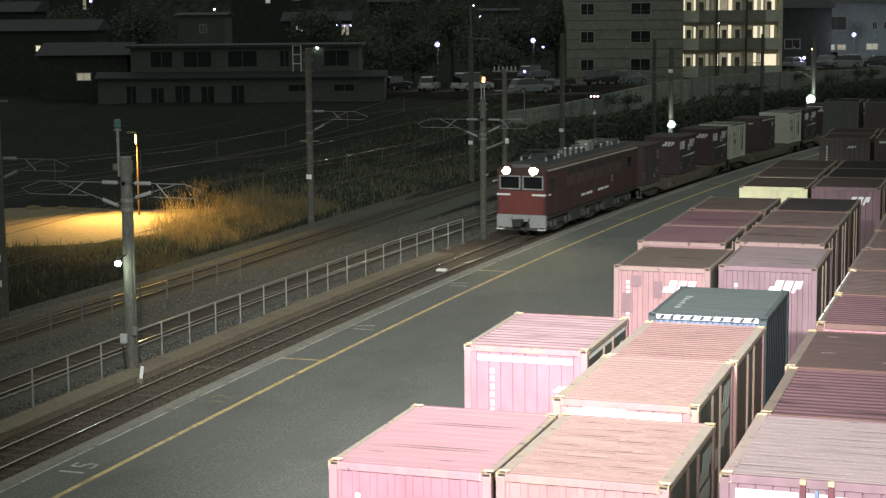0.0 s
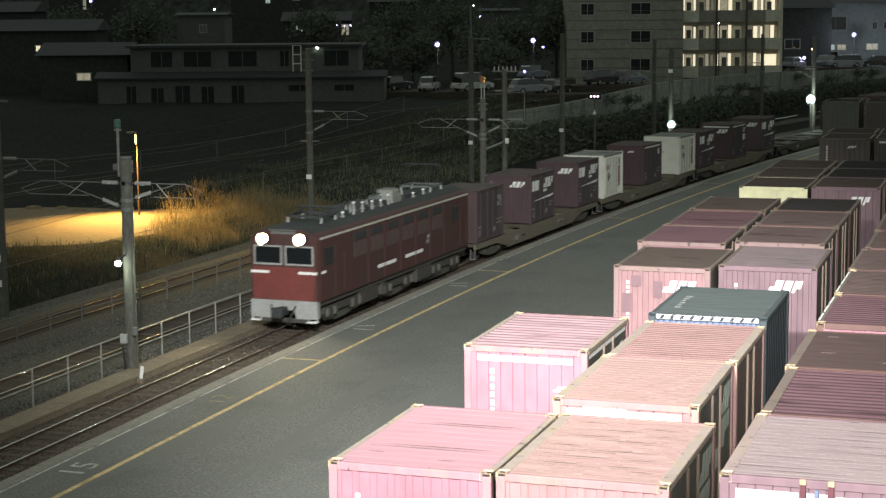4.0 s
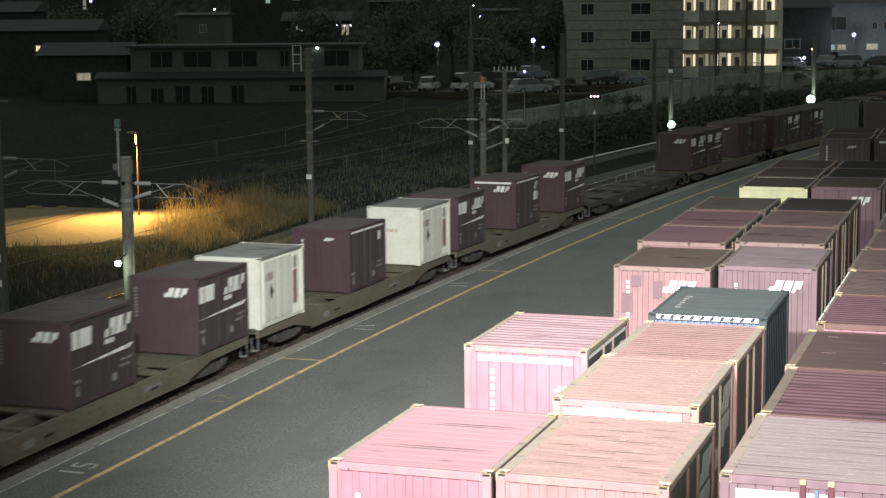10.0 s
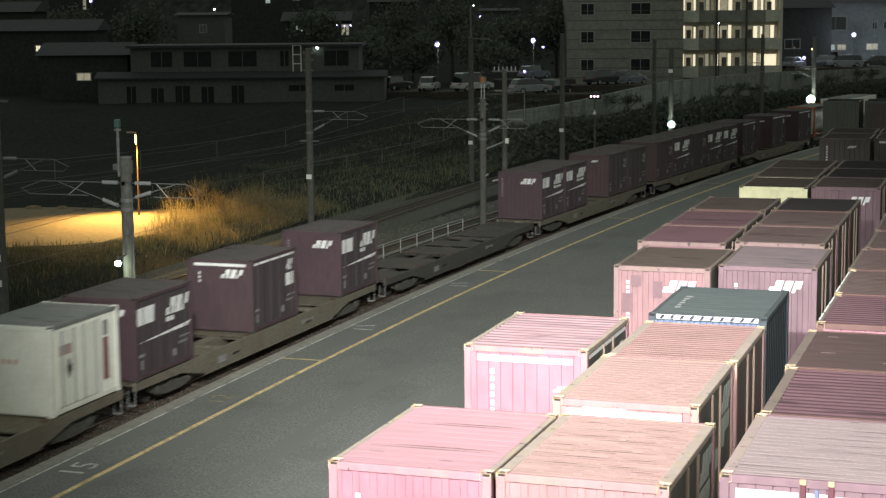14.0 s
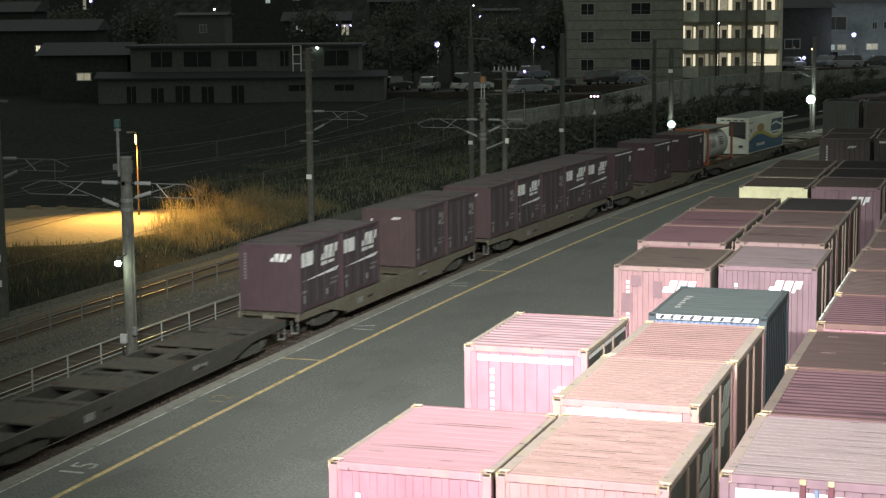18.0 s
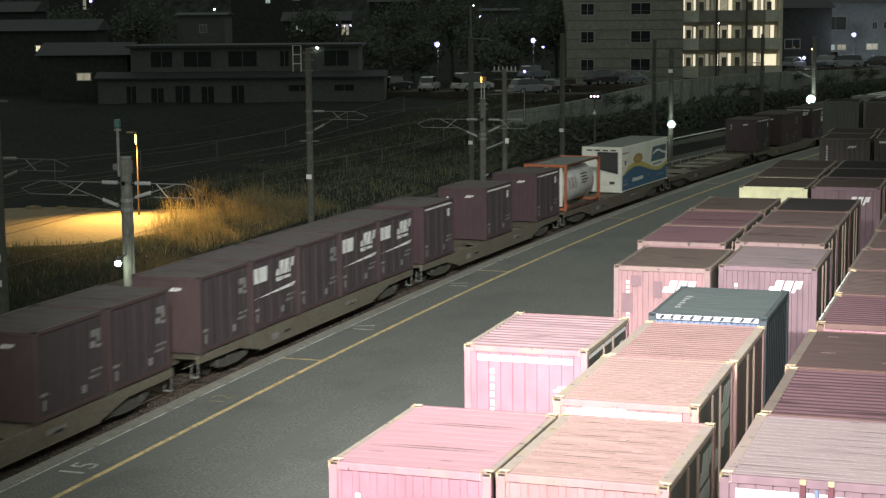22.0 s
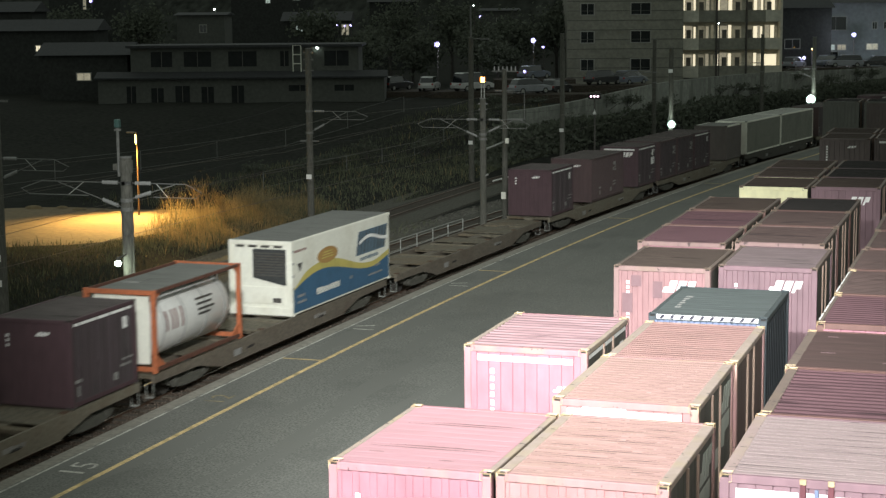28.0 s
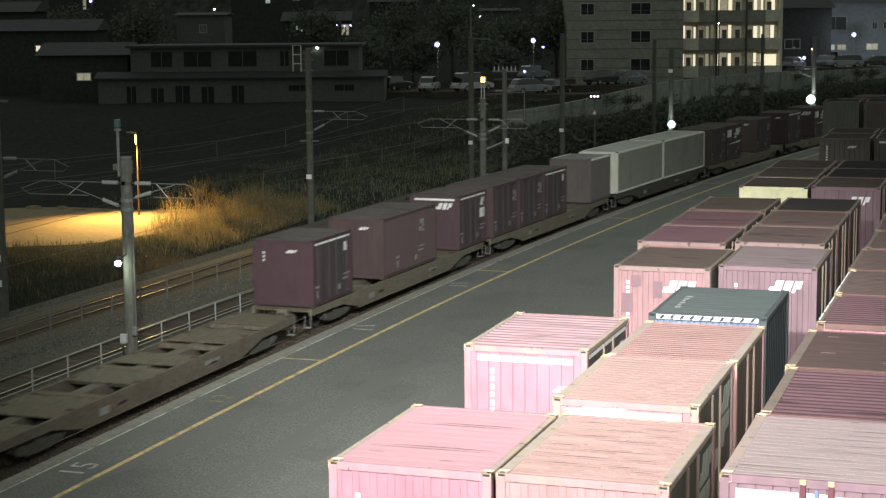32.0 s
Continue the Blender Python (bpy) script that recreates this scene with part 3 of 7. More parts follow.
def bars(sh, x, z, w, h, n, y, upright=True, seed=0):
    """Small plain bars in a row or a column."""
    r = random.Random(seed)
    for i in range(n):
        if upright:
            z1 = z - i * h / n
            sh.box(x - w * r.uniform(0.3, 0.42), y - 0.004, z1 - h / n * r.uniform(0.55, 0.72), x + w * 0.4, y, z1)
        else:
            x1 = x + i * w / n
            sh.box(x1, y - 0.004, z, x1 + w / n * 0.7, y, z + h * r.uniform(0.8, 1))


def container(name, label, body, roof, frame_paint, length=L12, height=H, ribs=0.235, roof_ribs=0.23, roof_depth=0.022, rail_paint=None, bar_paint=None, fit=None, marks=(), side=(), doors=True, door_paint=None, door_depth=0.035, kind="shipping container", group="", end_depth=0.022, end_groove=0.014, side_paint=None, centre_posts=False, rail_wide=0.05):
    """A steel container on its base: front wall at -y, sides at +x and -x."""
    fit = fit or RUSTYELLOW
    root = thing(name, label, kind, group)
    hl, hw = length / 2, W / 2
    k = (round(length, 2), round(height, 2))
    b = body.name
    part("floor_frame", cached(("floor_frame", k, b), lambda: Shape().box(-hw + 0.02, -hl + 0.02, 0.02, hw - 0.02, hl - 0.02, 0.15, c=0.01), body), None, root)
    post = cached(("corner_post", k, frame_paint.name), lambda: Shape().box(-0.07, -0.07, 0.06, 0.07, 0.07, height - 0.06, c=0.012), frame_paint)
    cast = cached(("corner_fitting", fit.name), fitting, fit, DARKHOLE)
    for sx in (-1, 1):
        for sy in (-1, 1):
            part("corner_post", post, None, root, at=pose(sx * (hw - 0.07), sy * (hl - 0.07), 0))
            for z in (0.06, height - 0.06):
                part("corner_fitting", cast, None, root, at=pose(sx * (hw - 0.085), sy * (hl - 0.09), z))
    beam = cached(("end_beam", frame_paint.name), lambda: Shape().box(-hw + 0.13, -0.05, -0.12, hw - 0.13, 0.05, 0, c=0.01), frame_paint)
    for sy in (-1, 1):
        part("end_beam", beam, None, root, at=pose(0, sy * (hl - 0.055), height - 0.012))
    rp = rail_paint or frame_paint
    rail = cached(("side_rail", k, rail_wide, rp.name), lambda: Shape().box(-rail_wide, -hl + 0.15, -0.11, 0.05, hl - 0.15, 0, c=0.012), rp)
    for sx in (-1, 1):
        part("side_rail", rail, None, root, at=pose(sx * (hw - 0.052), 0, height - 0.01, 0, 0, 0 if sx > 0 else 180))
    wall = cached(("end_wall", ribs, end_depth, end_groove, k[1], b), lambda: sheet(W - 0.28, height - 0.27, ribs, end_groove, end_depth), body)
    part("end_wall", wall, None, root, at=pose(0, -hl + 0.022, 0.145))
    part("end_wall", wall, None, root, at=pose(0, hl - 0.022, 0.145, 0, 0, 180))
    part("roof", cached(("roof", k, roof_ribs, roof_depth, roof.name), lambda: roof_sheet(W - 0.2, length - 0.24, roof_ribs, roof_depth), roof), None, root, at=pose(0, 0, height - 0.014))
    if doors:
        n = 2 if length < 5 else 3 if length < 8 else 5
        dl = (length - 0.3) / n
        dp = door_paint or body
        leaf = cached(("side_door", k, door_depth, dp.name), lambda: sheet(dl - 0.02, height - 0.29, 0.42, 0.03, door_depth), dp)
        bp = bar_paint or body
        stile = cached(("door_post", k[1], bp.name), lambda: Shape().box(-0.035, -0.045, 0.15, 0.035, 0.0, height - 0.13, c=0.008).tube((0.07, -0.02, 0.16), (0.07, -0.02, height - 0.15), 0.014, seg=6), bp)
        bar = cached(("locking_bar", k[1], bp.name), lambda: Shape().tube((0, 0, 0.16), (0, 0, height - 0.15), 0.022, seg=8).box(-0.05, -0.03, 1.0, 0.05, 0.012, 1.14), bp)
        for sx in (-1, 1):
            for i in range(n):
                y = -length / 2 + 0.15 + dl * (i + 0.5)
                door = part("side_door", leaf, None, root, at=pose(sx * (hw - 0.03), y, 0.15, 0, 0, 90 * sx))
                if centre_posts:
                    e = 0.26 * (1 if (i == 0) == (sx > 0) else -1)
                    part("door_post", stile, None, door, at=pose(e * dl, 0.006, -0.15))
                    continue
                for e in (-0.28, 0.28):
                    part("locking_bar", bar, None, door, at=pose(e * dl, -0.004, -0.15))
    else:
        sp = side_paint or body
        wl = cached(("side_wall", k, sp.name), lambda: sheet(length - 0.28, height - 0.27, 0.28, 0.05, 0.04), sp)
        for sx in (-1, 1):
            part("side_wall", wl, None, root, at=pose(sx * (hw - 0.03), 0, 0.145, 0, 0, 90 * sx))
    for nm, key, make, material in marks:
        ob = part(nm, cached((nm, key, k, material.name), make, material), None, root, at=pose(0, -hl + 0.018, 0))
        if nm == "end_marking":
            tagged(ob, "", "", "", "stuff")
    for nm, key, make, material in side:
        ob = part(nm, cached((nm, key, k, material.name), make, material), None, root, at=pose(hw - 0.026, 0, 0, 0, 0, 90))
        if nm == "side_marking":
            tagged(ob, "", "", "", "stuff")
    return root


def drawn(f, *a):
    def make():
        sh = Shape()
        f(sh, *a)
        return sh
    return make


# markings of an end wall; the wall is seen from -y, so x grows to the right
END_LOGO = ("end_logo", "logo", drawn(block_logo, 0.02, 1.86, 0.78, 0.3, 0.0), WHITE)
END_LOGO_SMALL = ("end_logo", "small", drawn(block_logo, 0.12, 2.02, 0.42, 0.12, 0.0), WHITE)
END_MARK = ("end_marking", "number", drawn(bars, -0.86, 2.12, 0.1, 1.05, 8, 0.0), WHITE)
END_MARK_SHORT = ("end_marking", "short", drawn(bars, -0.78, 2.05, 0.09, 0.42, 3, 0.0), WHITE)
END_NUMBER = ("end_marking", "column", drawn(bars, -0.98, 2.14, 0.09, 1.0, 9, 0.0), GREYMARK)
END_BAND = ("end_band", "band", lambda: Shape().box(-0.98, -0.004, 2.26, 0.98, 0, 2.36), WHITE)
END_BAND_WIDE = ("end_band", "wide", lambda: Shape().box(-0.98, -0.004, 2.2, 0.94, 0, 2.33).box(-0.72, -0.004, 2.33, 0.02, 0, 2.37), WHITE)

END_MARK_INNER = ("end_marking", "inner", drawn(bars, -0.66, 2.05, 0.1, 1.25, 8, 0.0), WHITE)
END_BAND_PLAIN = ("end_band", "plain", lambda: Shape().box(-0.96, -0.004, 2.2, 0.94, 0, 2.31), WHITE)
R_BAND = ("end_band", "split", lambda: Shape().box(-1.0, -0.004, 2.14, -0.14, 0, 2.3).box(-0.03, -0.004, 2.14, 0.07, 0, 2.3).box(0.14, -0.004, 2.14, 0.25, 0, 2.3).box(0.36, -0.004, 2.1, 1.0, 0, 2.28), WHITE)


def side_set(sh, which):
    if which in ("logos", "double"):
        sh.prism([(-1.72, 1.64), (-0.66, 1.64), (-0.6, 2.16), (-1.72, 2.16)], 1, 0, -0.004)
        block_logo(sh, 0.1, 1.68, 1.42, 0.5, 0.0)
        sh.box(0.12, -0.004, 1.48, 0.62, 0, 1.62)
        if which == "double":
            sh.box(0.74, -0.004, 1.5, 1.3, 0, 1.6)
        sh.prism([(-1.74, 1.11), (1.5, 1.14), (1.76, 1.28)], 1, 0, -0.004)
    elif which == "band":
        sh.box(-1.62, -0.004, 2.28, 1.62, 0, 2.36)
        sh.box(1.1, -0.004, 1.76, 1.4, 0, 2.1)
    elif which == "plate":
        sh.box(0.9, -0.004, 1.22, 1.55, 0, 1.66)
        block_logo(sh, 0.95, 1.82, 0.5, 0.32, 0.0)


def small_marks(sh, seed):
    r = random.Random(seed)
    sh.box(-1.64, -0.004, 0.68, -1.26, 0, 0.77).box(-1.53, -0.004, 0.3, -1.41, 0, 0.58)
    bars(sh, 1.0, 0.84, 0.66, 0.07, 4, 0.0, False, seed)
    bars(sh, 0.9, 0.66, r.uniform(0.6, 0.8), 0.09, 3, 0.0, False, seed + 1)
    sh.box(0.5, -0.004, 0.34, 0.72, 0, 0.56)


def pair_mark(sh):
    """Two stacked blocks, the upper one hooked."""
    sh.box(1.08, -0.004, 1.82, 1.56, 0, 2.02).box(1.4, -0.004, 1.66, 1.56, 0, 1.82).box(1.02, -0.004, 1.52, 1.3, 0, 1.7).box(1.36, -0.004, 1.48, 1.6, 0, 1.58)


SIDE_LOGOS = ("side_logo", "logos", drawn(side_set, "logos"), WHITE)
SIDE_DOUBLE = ("side_logo", "double", drawn(side_set, "double"), WHITE)
SIDE_BAND = ("side_band", "band", drawn(side_set, "band"), WHITE)
SIDE_PLATE = ("side_plate", "plate", drawn(side_set, "plate"), WHITE)
SIDE_PAIR = ("side_mark", "mark", drawn(pair_mark), GREYMARK)
SIDE_SMALL = ("side_marking", "a", drawn(small_marks, 3), GREYMARK)
SIDE_SMALL_B = ("side_marking", "b", drawn(small_marks, 8), GREYMARK)

FADED = paint("faded_red_paint", (0.30, 0.135, 0.163))
RAILDUST = paint("dusty_rail_paint", (0.29, 0.23, 0.195), (0.33, 0.265, 0.15))
PINKFRAME = paint("pink_frame", (0.3, 0.152, 0.168), (0.34, 0.24, 0.16))
DULLPINK = paint("dull_pink_paint", (0.265, 0.145, 0.148))
# doors face away from the lamps; grime and their shade share these dark colours
GRIMYSHADE = paint("grimy_door_paint", (0.072, 0.07, 0.058), (0.05, 0.045, 0.038))
GRIMYSHADEBROWN = paint("grimy_brown_door_paint", (0.085, 0.06, 0.05), (0.05, 0.042, 0.036))
GRIMYPLATE = paint("grimy_plate", (0.36, 0.38, 0.33))
FARFRAME = paint("dull_dusty_frame", (0.235, 0.148, 0.14), (0.22, 0.17, 0.11))
GRIMYBAR = paint("grimy_bar_paint", (0.3, 0.21, 0.165))
PALERAIL = paint("pale_rail_paint", (0.27, 0.2, 0.185), (0.3, 0.24, 0.17))
GRIMYRAIL = paint("grimy_rail_paint", (0.135, 0.10, 0.083), (0.17, 0.13, 0.09))
DUSTY = paint("dusty_pink_paint", (0.315, 0.163, 0.16))
MAUVE = paint("mauve_paint", (0.175, 0.104, 0.119))
WINE = paint("wine_red_paint", (0.108, 0.029, 0.037))
BROWNRED = paint("brown_red_paint", (0.12, 0.06, 0.05))
TRAINRED = paint("train_wine_paint", (0.074, 0.043, 0.049))
# darker copy of the train red; the sides' weaker light is put into it
TRAINSHADE = paint("grimy_train_door_paint", (0.056, 0.040, 0.044), (0.04, 0.036, 0.034))
TRAINBROWN = paint("train_brown_paint", (0.078, 0.048, 0.048))
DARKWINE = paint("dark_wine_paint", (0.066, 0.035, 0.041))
BLUE = paint("blue_paint", (0.12, 0.15, 0.235))
DARKBLUE = paint("dark_blue_paint", (0.022, 0.02, 0.035))
CREAM = paint("cream_paint", (0.72, 0.68, 0.42))
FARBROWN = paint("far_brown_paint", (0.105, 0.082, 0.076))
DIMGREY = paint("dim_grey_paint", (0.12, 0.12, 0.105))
BROWNGREY = paint("brown_grey_paint", (0.12, 0.102, 0.094))
GREYBOX = paint("grey_box_paint", (0.2, 0.203, 0.172))
ROOF_PEACH = paint("roof_peach", (0.345, 0.222, 0.2), (0.31, 0.217, 0.178), 0.12, False)
ROOF_PINK = paint("roof_pink", (0.365, 0.208, 0.226), (0.335, 0.195, 0.205), 0.06, False)
ROOF_GREYPINK = paint("roof_grey_pink", (0.215, 0.138, 0.145), (0.138, 0.089, 0.093), 0.16)
ROOF_PALE = paint("roof_pale", (0.25, 0.195, 0.19), (0.215, 0.17, 0.162), 0.12)
ROOF_WINE = paint("roof_wine", (0.075, 0.04, 0.045), (0.054, 0.03, 0.034), 0.12)
CREAMY = paint("creamy_frame_paint", (0.29, 0.165, 0.16), (0.33, 0.25, 0.15))
ROOF_ROSE = paint("roof_rose", (0.30, 0.175, 0.162), (0.22, 0.138, 0.126), 0.14)
ROOF_BROWN = paint("roof_brown", (0.044, 0.032, 0.026), (0.054, 0.042, 0.033), 0.22)
ROOF_MAUVE = paint("roof_mauve", (0.108, 0.082, 0.083), (0.088, 0.068, 0.066), 0.18)
ROOF_RUST = paint("roof_rust", (0.064, 0.043, 0.039), (0.05, 0.037, 0.032), 0.22)
ROOF_RUSTMAUVE = paint("roof_rust_mauve", (0.07, 0.044, 0.04), (0.054, 0.038, 0.033), 0.18, False)
ROOF_DARK = paint("roof_dark", (0.016, 0.014, 0.013), (0.024, 0.02, 0.018), 0.2)
ROOF_SLATE = paint("roof_slate", (0.082, 0.094, 0.092), (0.06, 0.07, 0.066), 0.16)
SLATEBLUE = paint("slate_blue_paint", (0.04, 0.051, 0.057))
# blue container's side walls: their shade is put into a near-black blue
SHADEDBLUE = paint("navy_paint", (0.014, 0.019, 0.023))
SLATERAIL = paint("slate_rail_paint", (0.05, 0.06, 0.06))
ROOF_TRAIN = paint("roof_train", (0.085, 0.074, 0.07), (0.06, 0.052, 0.05), 0.2)
ROOF_GREY = paint("roof_grey", (0.19, 0.192, 0.178), (0.14, 0.14, 0.13), 0.12)
ROOF_WHITE = paint("roof_white", (0.36, 0.36, 0.33), (0.22, 0.22, 0.2), 0.12)

YARD = "stacked containers in the yard"


def yard(x, y, label, body, roof, frame_paint, **kw):
    kw.setdefault("door_paint", GRIMYSHADE)
    kw.setdefault("bar_paint", GRIMYBAR)
    kw.setdefault("door_depth", 0.006)
    kw.setdefault("centre_posts", True)
    kw.setdefault("rail_wide", 0.13 if y < 31 and x > -8 else 0.05)
    # farther rows take darker, duller frame, rail and fitting colours
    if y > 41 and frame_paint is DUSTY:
        frame_paint = FARFRAME
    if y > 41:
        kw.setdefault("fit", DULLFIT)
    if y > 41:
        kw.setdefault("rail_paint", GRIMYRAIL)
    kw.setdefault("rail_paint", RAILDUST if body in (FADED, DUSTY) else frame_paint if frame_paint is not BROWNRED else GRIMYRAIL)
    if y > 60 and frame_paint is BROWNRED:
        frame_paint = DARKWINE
    top = container("container", label, body, roof, frame_paint, group=YARD, **kw)
    top.matrix_basis = pose(x + W / 2, y + L12 / 2, H + 0.004, 0, 0, random.uniform(-0.25, 0.25))
    key = (body.name, frame_paint.name)
    if key not in LOWER:
        LOWER[key] = container("container", "faded red steel container standing on the asphalt under another", body, ROOF_BROWN, frame_paint, group=YARD, door_paint=GRIMYSHADE, bar_paint=GRIMYBAR, door_depth=0.006, centre_posts=True)
        low = LOWER[key]
    else:
        low = copy_thing(LOWER[key], Matrix())
    low.matrix_basis = pose(x + W / 2 + random.uniform(-0.03, 0.03), y + L12 / 2 + random.uniform(-0.04, 0.04), 0.002)
    return top


LOWER = {}


def worn_side_logo(sh):
    """Two worn blocks one over the other on the far door leaf."""
    block_logo(sh, 0.62, 1.78, 0.92, 0.46, 0.0)
    sh.prism([(0.6, 1.2), (0.92, 1.16), (1.02, 1.4), (1.5, 1.42), (1.52, 1.72), (0.64, 1.7)], 1, 0, -0.004)
    sh.box(-0.3, -0.004, 0.95, 0.28, 0, 1.3)


YARD_PLATE = ("side_plate", "yard", drawn(worn_side_logo), GRIMYPLATE)
near_pink = yard(-9.17, 22.04, "faded pink-red steel container with a pink ribbed roof", FADED, ROOF_PINK, PINKFRAME, marks=(END_MARK_SHORT,), side=(YARD_PLATE,), ribs=0.266, end_groove=0.09, end_depth=0.014, roof_ribs=0.3, roof_depth=0.0035)
near_peach = yard(-6.675, 22.12, "dusty pink steel container with a dusty peach ribbed roof", DUSTY, ROOF_PEACH, CREAMY, marks=(END_MARK_SHORT,), side=(YARD_PLATE,), ribs=0.266, end_groove=0.09, end_depth=0.014, roof_ribs=0.2, roof_depth=0.0045)
yard(-9.94, 30.82, "pink-red steel container with a white band and grey ribbed roof", FADED, ROOF_GREYPINK, PINKFRAME, roof_depth=0.03, roof_ribs=0.27, marks=(END_BAND_PLAIN, END_MARK_INNER, ("end_logo", "low", drawn(block_logo, 0.55, 1.66, 0.4, 0.11, 0.0), WHITE)), side=(SIDE_BAND,))
second_peach = yard(-7.12, 26.85, "dusty pink steel container with a white band under a peach roof", DUSTY, ROOF_PEACH, CREAMY, marks=(END_BAND_WIDE,), side=(YARD_PLATE,), roof_ribs=0.19, roof_depth=0.0045)
third_peach = yard(-7.07, 30.55, "dusty pink steel container with a peach ribbed roof", DUSTY, ROOF_ROSE, CREAMY, door_paint=GRIMYSHADEBROWN, roof_ribs=0.19, roof_depth=0.006)
blue = yard(-7.08, 34.52, "blue steel container with a slate roof and hazard stripes", BLUE, ROOF_SLATE, SLATEBLUE, fit=SLATEBLUE, rail_paint=SLATERAIL, side_paint=SHADEDBLUE, ribs=0.125, end_groove=0.025, end_depth=0.03, roof_ribs=0.24, roof_depth=0.004, doors=False, height=2.61)
patched = yard(-9.45, 41.7, "faded pink-red steel container with white blocks and a brown roof", DULLPINK, ROOF_BROWN, DUSTY, marks=(END_LOGO, END_MARK), ribs=0.28, end_groove=0.08, roof_ribs=0.16, roof_depth=0.04, side=(YARD_PLATE,))
PATCH = paint("patch_paint", (0.175, 0.1, 0.11))
for x, z, w, hh in ((-0.78, 1.98, 0.26, 0.28), (-0.22, 1.7, 0.24, 0.42), (0.3, 1.25, 0.3, 0.3), (0.72, 0.8, 0.34, 0.4), (-0.2, 1.1, 0.26, 0.3), (-1.0, 1.3, 0.26, 0.5)):
    part("repair_patch", Shape().box(x, -L12 / 2 + 0.012, z, x + w, -L12 / 2 + 0.02, z + hh), PATCH, patched)
yard(-6.92, 42.42, "mauve steel container with white blocks on its end", MAUVE, ROOF_MAUVE, MAUVE, marks=(END_LOGO, END_MARK_SHORT), ribs=0.28, end_groove=0.08, roof_ribs=0.16, roof_depth=0.04)
for i, (y, rf) in enumerate(((46.4, ROOF_WINE), (50.3, ROOF_WINE), (54.5, ROOF_BROWN))):
    yard(-9.85, y, ("wine-red steel container with a wine-red roof", "wine-red steel container with a smooth wine roof", "wine-red steel container with a brown roof")[i], FADED if i == 0 else WINE, rf, DUSTY if i == 0 else BROWNRED, roof_ribs=0.16, roof_depth=0.04)
for i, (y, rf) in enumerate(((46.95, ROOF_RUST), (50.95, ROOF_RUST), (54.85, ROOF_DARK))):
    yard(-7.22, y, ("brown-red steel container with a rust-brown roof", "brown-red steel container with a rusty roof", "dark steel container with a nearly black roof")[i], DUSTY if i == 0 else BROWNRED, rf, DUSTY if i == 0 else BROWNRED, roof_ribs=0.16, roof_depth=0.04)
for i, (y, b, rf) in enumerate(((22.98, MAUVE, ROOF_PALE), (26.72, WINE, ROOF_WINE), (30.45, BROWNRED, ROOF_RUSTMAUVE), (35.0, FADED, ROOF_WINE), (38.8, BROWNRED, ROOF_RUST), (42.6, BROWNRED, ROOF_RUST), (46.6, BROWNRED, ROOF_RUST), (50.5, BROWNRED, ROOF_RUST), (54.4, WINE, ROOF_BROWN), (58.3, WINE, ROOF_BROWN))):
    third_row = yard(-3.7 + 0.04 * math.sin(i * 2.3), y, ("faded red steel container with a pale dusty roof and white bands", "wine-red steel container with a deep-ribbed wine roof", "brown steel container with a flat rust-mauve roof", "faded red steel container with a wine ribbed roof", "brown-red steel container with a rusty ribbed roof")[min(i, 4)], b, rf, MAUVE if i == 0 else BROWNRED, roof_ribs=(0.2, 0.24, 0.9, 0.24, 0.2)[min(i, 4)], roof_depth=(0.0045, 0.026, 0.005, 0.026, 0.03)[min(i, 4)],
         marks=((R_BAND,) if i == 0 else ()), rail_paint=PALERAIL if i == 0 else GRIMYRAIL)
    if i == 0:
        pale = third_row
        for x in (-0.08, 0.3):
            part("latch", Shape().box(x - 0.045, -L12 / 2 - 0.03, 2.42, x + 0.045, -L12 / 2 + 0.02, 2.5, c=0.01), RUSTYELLOW, third_row, "yellow latch")
            part("door_post", Shape().box(x - 0.04, -L12 / 2 - 0.012, 0.15, x + 0.04, -L12 / 2 + 0.03, 2.42, c=0.008), WINE, third_row)
        part("blue_post", Shape().box(0.08, -L12 / 2 - 0.008, 0.15, 0.13, -L12 / 2 + 0.03, 2.36), BLUE, third_row, "blue post")
    if i in (3, 4):
        for y0, y1 in ((-1.5, -0.7), (-0.5, 0.4), (0.55, 1.5)):
            part("edge_strip", Shape().box(-W / 2 + 0.002, y0, 2.49, -W / 2 + 0.035, y1, 2.494), WHITE, third_row, "broken white edge strip")
    if i == 2:
        for k in range(7):
            x, y = random.uniform(-0.8, 0.9), random.uniform(-1.3, 1.3)
            part("roof_mark", Shape().box(x, y, 2.487, x + 0.2, y + 0.05, 2.489), ROOF_GREYPINK, third_row)
yard(-9.38, 61.95, "cream-white container with a ribbed brown roof", CREAM, ROOF_BROWN, CREAM, ribs=2.0, end_depth=0.002)
yard(-6.86, 62.45, "wine-red steel container with white blocks on its end", MAUVE, ROOF_BROWN, MAUVE, marks=(END_LOGO, END_MARK_SHORT), roof_ribs=0.16, roof_depth=0.04)
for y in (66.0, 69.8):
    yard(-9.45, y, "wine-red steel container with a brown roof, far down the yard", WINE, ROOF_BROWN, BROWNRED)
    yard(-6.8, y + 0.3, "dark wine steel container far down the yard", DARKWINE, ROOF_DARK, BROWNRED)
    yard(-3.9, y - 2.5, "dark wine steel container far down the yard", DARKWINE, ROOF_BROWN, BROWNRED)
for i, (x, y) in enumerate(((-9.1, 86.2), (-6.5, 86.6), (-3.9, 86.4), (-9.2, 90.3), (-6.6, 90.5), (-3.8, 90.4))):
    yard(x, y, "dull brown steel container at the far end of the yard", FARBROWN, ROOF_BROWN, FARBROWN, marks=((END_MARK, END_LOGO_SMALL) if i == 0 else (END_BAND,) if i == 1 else ()))

